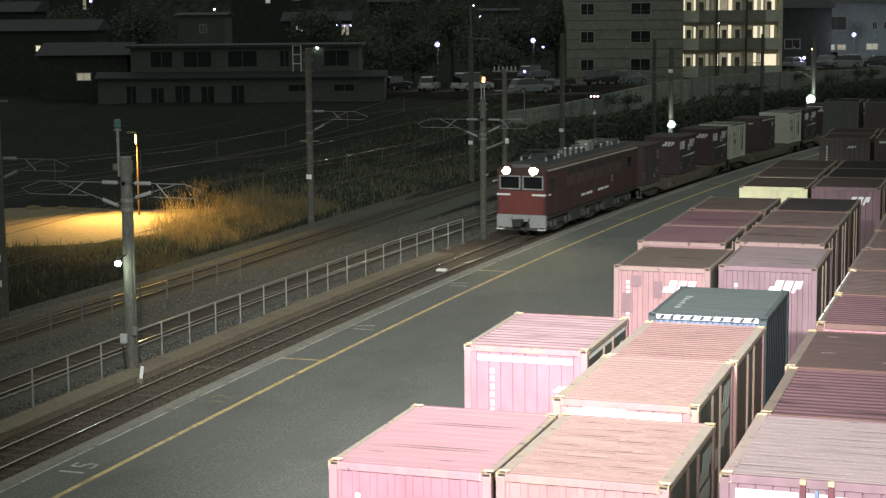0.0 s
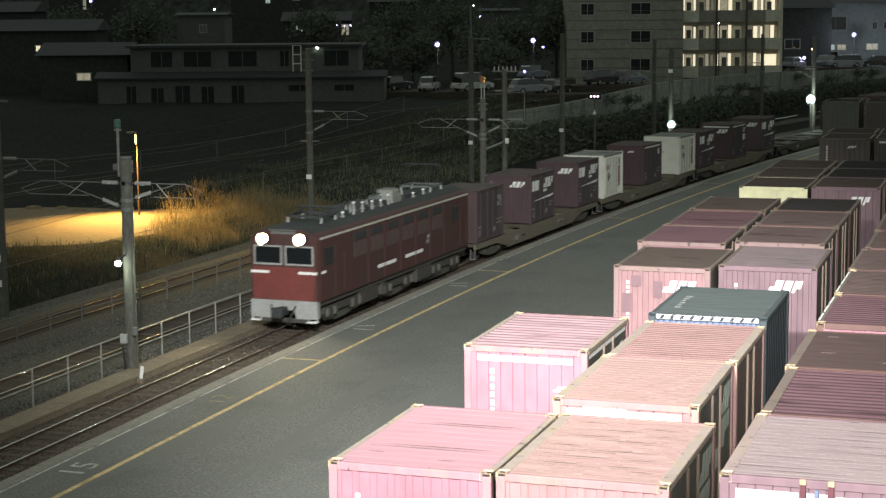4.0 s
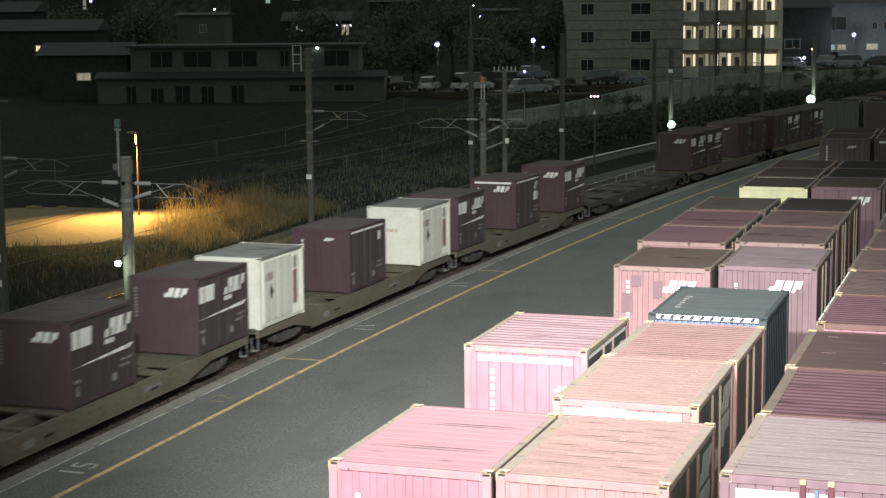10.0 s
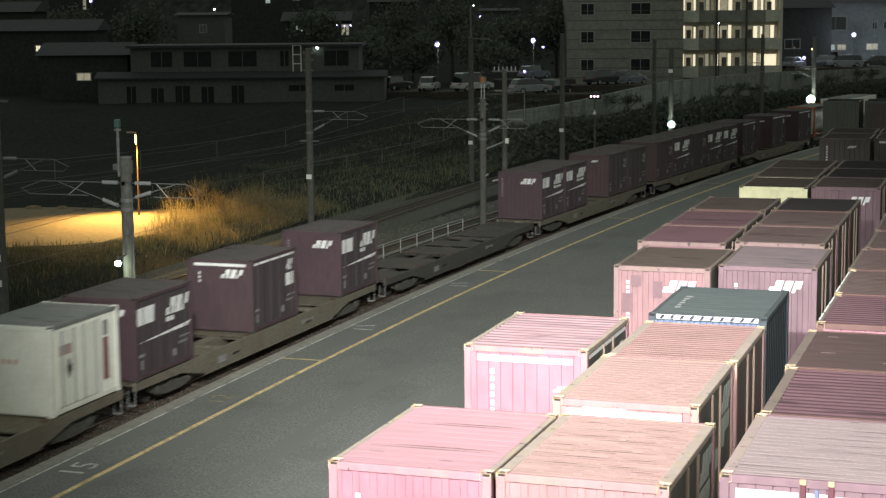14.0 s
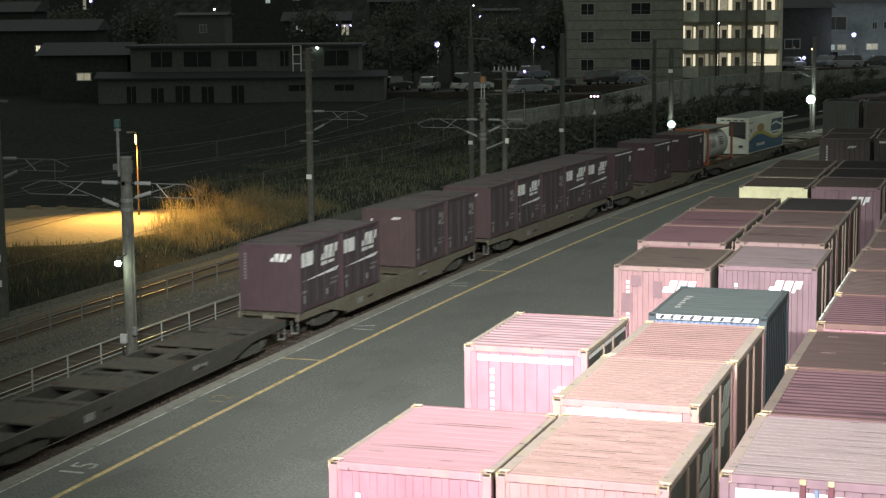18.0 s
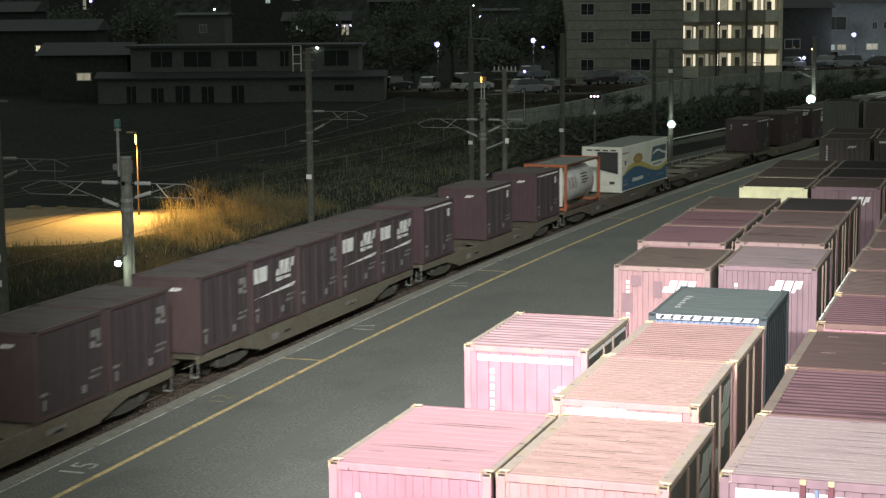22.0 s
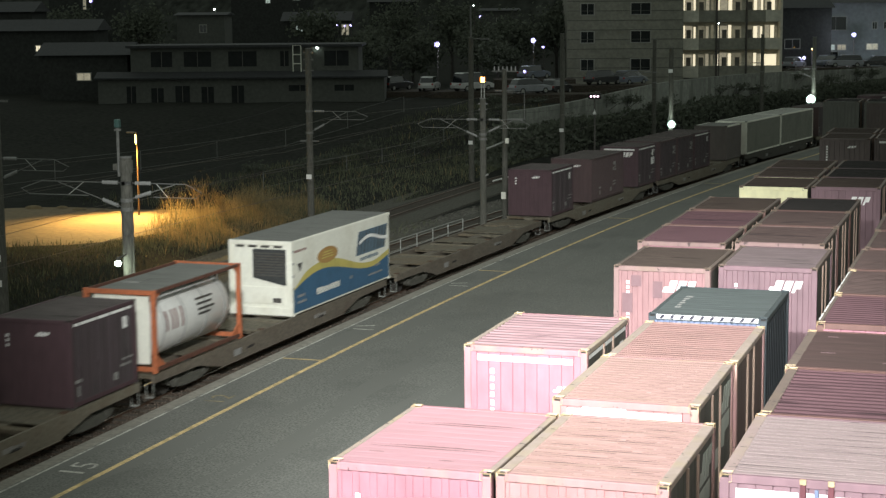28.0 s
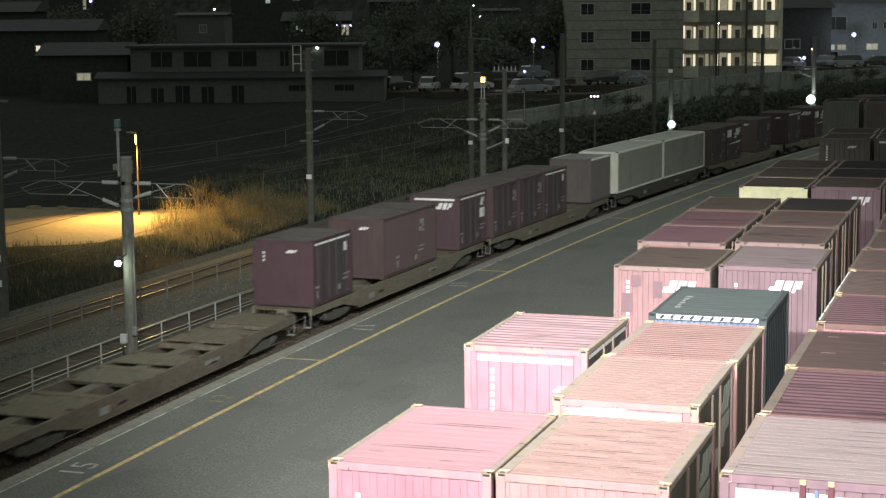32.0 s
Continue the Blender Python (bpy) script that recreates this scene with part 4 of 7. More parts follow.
# thin darker strips that mark the roof ribs, broken in places
RIBSTRIP = mat("roof_seam", (0.205, 0.122, 0.105), 0.9, grain=20, vary=0.25)
PALERIBSTRIP = mat("pale_roof_seam", (0.19, 0.142, 0.138), 0.9, grain=20, vary=0.15)
r = random.Random(31)
for ob, n, m in ((near_peach, 17, RIBSTRIP), (second_peach, 18, RIBSTRIP), (third_peach, 18, RIBSTRIP), (pale, 17, PALERIBSTRIP)):
    q = (L12 - 0.24) / n
    for k in range(n):
        y = -(L12 - 0.24) / 2 + q * (k + 0.78)
        x = -1.02
        while x < 0.98:
            w = min(r.uniform(0.3, 1.3) if ob is near_peach else r.uniform(1.2, 2.1), 1.02 - x)
            d = r.uniform(0.006, 0.014) if ob is near_peach else r.uniform(0.012, 0.016)
            if r.random() < 0.85 or ob is not near_peach:
                part("roof_seam", Shape().box(x, y - d, H - 0.019, x + w, y + d, H - 0.0115), m, ob)
            x += w + r.uniform(0.0, 0.15)

# rust lines along the ribs of the nearest roofs
r = random.Random(9)
RUSTLINE = mat("rust_line", (0.085, 0.05, 0.042), 0.9, grain=20, vary=0.4)
for ob, pitch, spots in ((near_pink, (L12 - 0.24) / 12, ((3, -0.1, 1.8), (3.45, 0.1, 1.65), (8, -0.05, 1.7), (8.45, 0.2, 1.5), (1, 0.4, 0.25), (1.8, -0.75, 0.25))),
                         (near_peach, (L12 - 0.24) / 17, ((3, -0.5, 0.7), (3, 0.4, 0.5), (5, -0.3, 0.9), (5, 0.6, 0.5), (7, 0.1, 1.3), (8, -0.7, 0.5), (10, 0.2, 1.1), (11, -0.4, 0.8), (12, 0.6, 0.6), (13, -0.1, 1.0), (14, 0.5, 0.7), (15, -0.6, 0.5), (2, 0.7, 0.4)))):
    for k, x, w in spots:
        y = -(L12 - 0.24) / 2 + pitch * (k + 0.3)
        part("rust_line", Shape().prism([(x - w / 2, y), (x - w * 0.1, y - 0.012), (x + w / 2, y + 0.004), (x + w * 0.15, y + 0.022)], 2, H - 0.0135, H - 0.0115), RUSTLINE, ob)

# hazard stripes and roof marking of the blue container
for i in range(10):
    x = -1.0 + i * 0.208
    part("hazard_stripe", Shape().prism([(x, 2.515), (x + 0.075, 2.515), (x + 0.13, 2.595), (x + 0.055, 2.595)], 1, 0, -0.006), DARKBLUE, blue, at=pose(0, -L12 / 2 - 0.002, 0.0))
part("hazard_band", Shape().box(-1.05, -0.002, 2.51, 1.05, 0.0, 2.6), WHITE, blue, "white band", at=pose(0, -L12 / 2 - 0.002, 0.0))
for k in range(6):
    part("roof_marking", Shape().box(-0.85, -0.95 + k * 0.27, 2.602, -0.85 + (0.13, 0.09, 0.12, 0.08, 0.12, 0.15)[k], -0.8 + k * 0.27, 2.604), GREYMARK, blue)

# ---- the train: each thing rides at its own distance along the track ----
RIDERS = []


def ride(ob, s, z):
    """s: where its middle is at the start; z: its height."""
    ob.matrix_basis = track_pose(s, z)
    RIDERS.append((ob, s, z))
    return ob


def loft(sections, sh=None, caps=True):
    """Joins rings of equal length: [(y, [(x, z), ...]), ...]."""
    sh = sh or Shape()
    m = len(sections[0][1])
    vs = [(x, y, z) for y, ring in sections for x, z in ring]
    fs = []
    for i in range(len(sections) - 1):
        for j in range(m):
            a, b = i * m + j, i * m + (j + 1) % m
            fs.append((a, b, b + m, a + m))
    if caps:
        fs += [tuple(range(m)), tuple(range((len(sections) - 1) * m, len(sections) * m))]
    return sh.add(vs, fs)


def bogie(parent, y, wheelbase, radius, axles=2):
    """A two-axle truck; z = 0 is the top of the rail."""
    b = part("bogie", Shape().box(-0.95, -wheelbase / 2 - 0.45, 0.42, -0.78, wheelbase / 2 + 0.45, 0.66, c=0.03).box(0.78, -wheelbase / 2 - 0.45, 0.42, 0.95, wheelbase / 2 + 0.45, 0.66, c=0.03)
             .box(-0.85, -0.25, 0.4, 0.85, 0.25, 0.68, c=0.03).box(0.95, -0.3, 0.3, 1.02, 0.3, 0.6, c=0.02)
             .tube((0.98, -0.18, 0.28), (0.98, -0.18, 0.55), 0.07).tube((0.98, 0.18, 0.28), (0.98, 0.18, 0.55), 0.07)
             .prism([(-wheelbase / 2 - 0.42, 0.5), (wheelbase / 2 + 0.42, 0.5), (wheelbase / 2 + 0.2, 0.3), (0.45, 0.2), (-0.45, 0.2), (-wheelbase / 2 - 0.2, 0.3)], 0, 1.02, 1.05), BOGIESTEEL, parent, at=pose(0, y, 0))
    wheel = cached(("wheel", radius), lambda: Shape().tube((-0.065, 0, 0), (0.065, 0, 0), radius, seg=20).tube((-0.09, 0, 0), (-0.065, 0, 0), radius + 0.025, seg=20).tube((0.065, 0, 0), (0.12, 0, 0), radius * 0.3, seg=12), DARKSTEEL)
    box = cached(("axle_box",), lambda: Shape().box(0.93, -0.14, -0.13, 1.06, 0.14, 0.13, c=0.03).tube((1.06, 0, 0), (1.09, 0, 0), 0.09, seg=10).box(0.9, -0.3, -0.05, 1.0, 0.3, 0.04, c=0.02), BOGIESTEEL)
    for e in (-0.5, 0.5):
        for sx in (-1, 1):
            part("wheel", wheel, None, b, at=pose(sx * 0.56, e * wheelbase, radius, 0, 0, 0 if sx > 0 else 180))
            part("axle_box", box, None, b, at=pose(0, e * wheelbase, radius, 0, 0, 0 if sx > 0 else 180))
    return b


def locomotive():
    root = thing("locomotive", "dark red electric locomotive with two lit headlights and pale grey skirt", "locomotive")
    hl, tail, hw = 8.15, 8.8, 1.42
    side = [(-hw, 0.95), (-hw, 3.25), (-hw + 0.12, 3.42), (-0.8, 3.62), (0.8, 3.62), (hw - 0.12, 3.42), (hw, 3.25), (hw, 0.95)]

    def ring(k, lean):
        return [(x * k, z) for x, z in side]
    sec = [(-hl + 0.10, [(x * 0.95, z) for x, z in side]), (-hl + 0.3, side), (tail - 0.3, side), (tail - 0.1, [(x * 0.95, z) for x, z in side])]
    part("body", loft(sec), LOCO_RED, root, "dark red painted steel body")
    part("roof", loft([(-hl + 0.25, [(-1.30, 3.40), (-0.8, 3.66), (0.8, 3.66), (1.30, 3.40), (1.28, 3.36), (-1.28, 3.36)]), (tail - 0.25, [(-1.30, 3.40), (-0.8, 3.66), (0.8, 3.66), (1.30, 3.40), (1.28, 3.36), (-1.28, 3.36)])]), LOCO_ROOF, root)
    for sx in (-1, 1):
        part("gutter", Shape().box(sx * 1.40 - 0.035, -hl + 0.35, 3.26, sx * 1.40 + 0.035, tail - 0.35, 3.335, c=0.01), PALEGUTTER, root, "pale gutter strip")
    part("underframe", Shape().box(-1.3, -hl + 0.25, 0.72, 1.3, tail - 0.25, 0.95, c=0.02), DARKSTEEL, root)
    f = -hl + 0.09
    part("front_skirt", Shape().prism([(-1.36, 0.98), (1.36, 0.98), (1.36, 0.32), (0.5, 0.3), (0.42, 0.62), (-0.42, 0.62), (-0.5, 0.3), (-1.36, 0.32)], 1, f - 0.05, f + 0.2), LOCO_GREY, root, "pale grey front skirt")
    part("front_panel", Shape().prism([(-1.28, 1.0), (1.28, 1.0), (1.28, 2.22), (-1.28, 2.22)], 1, f - 0.008, f + 0.05), LOCO_LIT_FRONT, root, "red front panel with its brighter light in the paint")
    for sx in (-1, 1):
        part("windscreen", Shape().box(sx * 0.64 - 0.52, f - 0.02, 2.36, sx * 0.64 + 0.52, f + 0.06, 2.98, c=0.015), GLASS, root, "dark windscreen")
        part("windscreen_frame", Shape().add([(sx * 0.64 + u * k, y, 2.665 + v * h) for y in (f - 0.012, f + 0.05) for k, h in ((0.58, 0.365), (0.52, 0.305)) for u, v in ((-1, -1), (1, -1), (1, 1), (-1, 1))], [q for i in range(4) for j in [(i + 1) % 4] for q in ((i, j, 4 + j, 4 + i), (8 + i, 8 + j, 12 + j, 12 + i), (i, j, 8 + j, 8 + i), (4 + i, 4 + j, 12 + j, 12 + i))]), LOCO_GREY, root)
        part("front_band", Shape().box(sx * 0.98 - 0.38, f - 0.014, 1.98, sx * 0.98 + 0.38, f + 0.02, 2.08), WHITE, root, "white front band")
        hood = Shape().tube((sx * 0.76, f - 0.25, 3.30), (sx * 0.76, f + 0.2, 3.30), 0.25, seg=18, caps=False).tube((sx * 0.76, f - 0.25, 3.30), (sx * 0.76, f + 0.2, 3.30), 0.22, seg=18, caps=False)
        n = len(hood.v) - 72
        hood.add([hood.v[n + i] for i in range(18)] + [hood.v[n + 36 + i] for i in range(18)], [(i, (i + 1) % 18, 18 + (i + 1) % 18, 18 + i) for i in range(18)])
        hs = part("headlight_housing", hood, LOCO_RED, root)
        part("reflector", Shape().tube((sx * 0.76, f - 0.075, 3.30), (sx * 0.76, f - 0.07, 3.30), 0.215, seg=18), WARMHALO, hs, "warm glowing halo disc")
        part("headlight", Shape().tube((sx * 0.76, f - 0.085, 3.30), (sx * 0.76, f - 0.077, 3.30), 0.14, seg=16), HEADLIGHT, hs, "glowing headlight")
        part("step", Shape().box(sx * 1.15 - 0.2, f - 0.12, 0.18, sx * 1.15 + 0.2, f + 0.1, 0.23).box(sx * 1.15 - 0.19, f - 0.02, 0.2, sx * 1.15 - 0.16, f + 0.02, 0.6).box(sx * 1.15 + 0.16, f - 0.02, 0.2, sx * 1.15 + 0.19, f + 0.02, 0.6), WHITE, root)
        part("handrail", Shape().path([(sx * 1.25, f - 0.06, 1.05), (sx * 1.25, f - 0.08, 1.75)], 0.018), LOCO_RED, root)
    part("front_rail", Shape().path([(-0.55, f - 0.1, 3.62), (0.55, f - 0.1, 3.62)], 0.025).box(-0.5, f - 0.02, 3.45, 0.5, f + 0.3, 3.6, c=0.02), GALV_DULL, root)
    part("coupler", Shape().box(-0.16, f - 0.55, 0.42, 0.16, f + 0.1, 0.76, c=0.05).box(-0.24, f - 0.72, 0.38, 0.2, f - 0.5, 0.8, c=0.06).path([(-0.5, f - 0.1, 0.8), (-0.35, f - 0.28, 0.4), (-0.28, f - 0.3, 0.3)], 0.035).path([(0.5, f - 0.1, 0.8), (0.38, f - 0.28, 0.4), (0.3, f - 0.3, 0.3)], 0.035), LOCO_ROOF, root)
    part("rail_guard", Shape().box(-1.1, f - 0.02, 0.14, 1.1, f + 0.06, 0.32, c=0.02), DARKSTEEL, root)
    # sides
    for sx in (-1, 1):
        x = sx * (hw + 0.002)
        for i in range(6):
            y = -4.75 + i * 1.72
            lv = part("louvre", Shape().box(x - 0.015, y, 2.86, x + 0.015, y + 1.22, 3.14, c=0.005), LOCO_ROOF, root, "dark louvred air intake")
            for j in range(4):
                part("slat", Shape().box(x - 0.026, y + 0.04, 2.89 + j * 0.065, x + 0.026, y + 1.18, 2.915 + j * 0.065), LOCO_ROOF, lv)
            part("side_panel", Shape().box(x - 0.012, y, 2.18, x + 0.012, y + 1.22, 2.78, c=0.005), LOCO_PANEL, root, "grimy side panel")
            part("pilaster", Shape().box(x - 0.022, y + 1.37, 1.0, x + 0.022, y + 1.42, 3.2, c=0.006), LOCO_RED, root)
        for y0, y1 in ((-2.35, -0.4), (0.65, 2.65)):
            part("side_band", Shape().box(x - 0.006, y0, 1.42, x + 0.006, y1, 1.56), WHITE, root, "white side band")
        sh = Shape()
        sh.box(x - 0.006, 3.1, 1.72, x + 0.006, 3.4, 1.88).box(x - 0.006, 3.2, 1.93, x + 0.006, 3.5, 2.08)
        part("side_mark", sh, GREYMARK, root)
        for y in (-6.55, 7.35):
            part("cab_door", Shape().box(x - 0.012, y, 1.0, x + 0.012, y + 0.62, 2.95, c=0.01), LOCO_RED, root)
            part("cab_window", Shape().box(x - 0.01, y - 0.95, 2.25, x + 0.014, y - 0.15, 2.92, c=0.01), GLASS, root)
            part("grab_rail", Shape().path([(x + sx * 0.05, y + 0.75, 1.1), (x + sx * 0.05, y + 0.75, 2.6)], 0.018), LOCO_RED, root)
        part("front_band_side", Shape().box(x - 0.006, -hl + 0.35, 1.98, x + 0.006, -hl + 0.75, 2.08), WHITE, root)
    # roof gear
    # the leading pantograph lies folded, the trailing one reaches up to the wire
    for y, gear, up in ((-5.5, LOCO_ROOF, False), (6.2, ROOFGEAR, True)):
        sh = Shape().box(-0.75, y - 0.7, 3.86, 0.75, y - 0.62, 3.94).box(-0.75, y + 0.62, 3.86, 0.75, y + 0.7, 3.94).box(-0.75, y - 0.7, 3.86, -0.67, y + 0.7, 3.94).box(0.67, y - 0.7, 3.86, 0.75, y + 0.7, 3.94)
        if up:
            arms, bows, ties = [], [], []
            for sx in (-0.55, 0.55):
                for e in (-1, 1):
                    arms.append([(sx, y + e * 0.45, 3.95), (sx * 0.9, y + e * 1.0, 4.4), (sx * 0.8, y + e * 0.16, 4.82)])
            for e in (-1, 1):
                ties.append([(-0.5, y + e * 1.0, 4.4), (0.5, y + e * 1.0, 4.4)])
                bows.append([(-0.95, y + e * 0.16, 4.76), (-0.7, y + e * 0.16, 4.84), (0.7, y + e * 0.16, 4.84), (0.95, y + e * 0.16, 4.76)])
        else:
            for sx in (-0.6, 0.6):
                sh.path([(sx, y - 0.5, 3.95), (sx * 0.92, y + 0.75, 4.12)], 0.03)
            for e in (0.5, 0.75):
                sh.path([(-0.85, y + e, 4.14), (0.85, y + e, 4.14)], 0.033)
        p = part("pantograph", sh, gear, root, "raised pantograph" if up else "folded pantograph")
        if up:
            for nm, lines, thick in (("pantograph_arm", arms, 0.015), ("pantograph_tie", ties, 0.013), ("contact_strip", bows, 0.02)):
                for pts in lines:
                    part(nm, Shape().path(pts, thick), LOCO_ROOF, p)
        for sx in (-0.7, 0.7):
            for dy in (-0.66, 0.66):
                part("insulator", Shape().tube((sx, y + dy, 3.6), (sx, y + dy, 3.88), 0.07, 0.05, seg=8), INSUL, p)
    for y, w, h in ((-3.6, 0.7, 0.2), (-1.9, 0.8, 0.24), (0.0, 0.9, 0.22), (2.2, 0.42, 0.5), (1.2, 0.35, 0.34), (3.2, 0.7, 0.18), (4.4, 0.5, 0.16)):
        part("roof_box", Shape().box(-w * 0.8, y - 0.5, 3.6, w * 0.8, y + 0.5, 3.64 + h, c=0.05), ROOFGEAR if h > 0.3 else LOCO_ROOF, root)
    for k, y in enumerate((-4.2, -3.1, -2.2, -1.2, -0.3, 0.5, 3.4, 4.6)):
        h = (0.24, 0.5, 0.42, 0.36, 0.3, 0.44, 0.22, 0.26)[k]
        ins = part("insulator", Shape().tube((0.72, y, 3.5), (0.72, y, 3.6 + h), 0.085, 0.045, seg=10).tube((0.72, y, 3.6 + h * 0.4), (0.72, y, 3.64 + h * 0.4), 0.11, seg=10), INSUL, root)
        part("cap", Shape().tube((0.72, y, 3.6 + h), (0.72, y, 3.66 + h), 0.06, seg=10), WHITE, ins, "white cap")
    part("transformer_box", Shape().box(0.1, 0.9, 3.62, 0.75, 1.7, 4.2, c=0.05).box(0.2, 1.7, 3.62, 0.7, 2.1, 4.0, c=0.04), TRANSFORMER, root, "pale roof transformer")
    part("roof_conductor", Shape().path([(0.35, -3.2, 4.0), (0.35, -1.0, 4.02), (0.2, 0.6, 4.1), (0.35, 2.6, 4.0)], 0.022), COPPER, root)
    for y in (-3.0, -2.6, -0.9, 0.8, 1.7, 3.0):
        part("insulator", Shape().tube((0.35, y, 3.62), (0.35, y, 4.0), 0.06, 0.04, seg=8), INSUL, root)
    for o in root.children:
        o.location.z += 0.25
    for y in (-5.4, 0.2, 5.9):
        b = bogie(root, y, 2.4, 0.56)
        for sx in (-1, 1):
            part("side_frame", Shape().prism([(-1.75, 0.86), (1.75, 0.86), (1.75, 0.6), (1.45, 0.36), (0.9, 0.36), (0.6, 0.58), (-0.6, 0.58), (-0.9, 0.36), (-1.45, 0.36), (-1.75, 0.6)], 0, sx * 1.14 - 0.06, sx * 1.14 + 0.06), DARKSTEEL, b)
            for e in (-1.2, 1.2):
                part("spring", Shape().tube((sx * 1.24, e - 0.35, 0.5), (sx * 1.24, e - 0.35, 0.8), 0.09, seg=10), BOGIESTEEL, b)
                part("spring", Shape().tube((sx * 1.24, e + 0.35, 0.5), (sx * 1.24, e + 0.35, 0.8), 0.09, seg=10), BOGIESTEEL, b)
    for y0, y1, z0 in ((-3.9, -2.0, 0.42), (2.3, 4.1, 0.38), (-1.6, -1.2, 0.46)):
        part("equipment_box", Shape().box(0.75, y0, z0, 1.28, y1, 1.0, c=0.03), DARKSTEEL, root)
        part("equipment_box", Shape().box(-1.28, y0, z0, -0.75, y1, 1.0, c=0.03), DARKSTEEL, root)
    return root


loco = ride(locomotive(), 94.33, RAIL)
loco.name = "locomotive"


def flat_wagon(frame_mat, deck_mat, label):
    """A low container flat; z = 0 is the rail, its deck is 1.0 m up."""
    root = thing("flat_wagon", label, "freight wagon", "wagons of the train")
    hl = 9.75
    prof = [(-hl, 0.98), (hl, 0.98), (hl, 0.72), (hl - 2.9, 0.70), (hl - 4.6, 0.34), (-hl + 4.6, 0.34), (-hl + 2.9, 0.70), (-hl, 0.72)]
    for sx in (-1, 1):
        part("side_sill", Shape().prism(prof, 0, sx * 1.17 - 0.05, sx * 1.17 + 0.05), frame_mat, root)
        part("sill_flange", Shape().box(sx * 1.22 - 0.12, -hl + 4.5, 0.32, sx * 1.22 + 0.02, hl - 4.5, 0.345), frame_mat, root)
        for y in (-3.0, 3.0):
            part("sill_slot", Shape().prism([(y - 0.3, 0.58), (y + 0.22, 0.58), (y + 0.3, 0.66), (y - 0.22, 0.66)], 0, sx * 1.222 - 0.004, sx * 1.222 + 0.004), DARKHOLE, root)
    part("centre_sill", Shape().box(-0.22, -hl, 0.6, 0.22, hl, 0.93), frame_mat, root)
    for i in range(11):
        y = -hl + 0.25 + i * (2 * hl - 0.5) / 10
        part("cross_member", Shape().box(-1.12, y - 0.16, 0.84, 1.12, y + 0.16, 0.965, c=0.01), deck_mat, root)
    for y0, y1 in ((-hl, -hl + 1.9), (-2.2, -0.6), (0.6, 2.2), (hl - 1.9, hl), (-6.6, -4.3), (4.3, 6.6)):
        part("deck_plate", Shape().box(-1.12, y0, 0.955, 1.12, y1, 0.985), deck_mat, root)
    for i in range(6):
        y = -hl + 0.35 + i * (2 * hl - 0.7) / 5
        for sx in (-1, 1):
            part("twist_lock", Shape().box(sx * 1.08 - 0.1, y - 0.12, 0.975, sx * 1.08 + 0.1, y + 0.12, 1.01, c=0.01), RAILSIDE, root)
    for y in (-7.1, 7.1):
        bogie(root, y, 1.9, 0.405)
    for e in (-1, 1):
        part("end_step", Shape().box(0.92, e * (hl - 0.05) - 0.05, 0.26, 1.18, e * (hl - 0.05) + 0.05, 0.29).box(0.92, e * (hl - 0.05) - 0.015, 0.26, 0.94, e * (hl - 0.05) + 0.015, 0.72).box(1.16, e * (hl - 0.05) - 0.015, 0.26, 1.18, e * (hl - 0.05) + 0.015, 0.72), GALV, root, "grey end step")
        part("coupler", Shape().box(-0.14, e * (hl + 0.2) - 0.26, 0.5, 0.14, e * (hl + 0.2) + 0.26, 0.78, c=0.04), DARKSTEEL, root)
    part("brake_cylinder", Shape().tube((0.55, -1.2, 0.5), (0.55, 0.2, 0.5), 0.2, seg=12).box(-0.8, 0.9, 0.42, -0.2, 2.2, 0.75, c=0.04), DARKSTEEL, root)
    sh = Shape()
    bars(sh, 2.4, 0.62, 1.1, 0.14, 4, 0.0, False, 2)
    sh.box(-4.3, -0.004, 0.5, -3.75, 0, 0.72)
    tagged(part("sill_marking", sh, GREYMARK, root, at=pose(1.222, 0, 0, 0, 0, 90)), "", "", "", "stuff")
    return root


WAGONS = [104.0, 124.4, 144.8, 165.4, 186.0, 207.4, 228.0, 248.5, 269.2, 290.1, 310.6, 331.5, 352.0, 372.5, 393.0]
TAN = flat_wagon(WAGON, DECK, "grimy tan steel container flat wagon on two bogies")
DARK = flat_wagon(WAGON_DARK, DECK_DARK, "dark grimy empty container flat wagon on two bogies")
BROWN = flat_wagon(WAGON_BROWN, DECK, "dull brown steel container flat wagon on two bogies")
used = set()
for i, s in enumerate(WAGONS):
    first = {3: DARK, 7: BROWN, 8: BROWN, 11: DARK}.get(i, TAN)
    w = copy_thing(first, Matrix()) if first.name in used else first
    used.add(first.name)
    ride(w, s + 10.2, RAIL)

LOAD = "containers on the train"
PROTO = {}


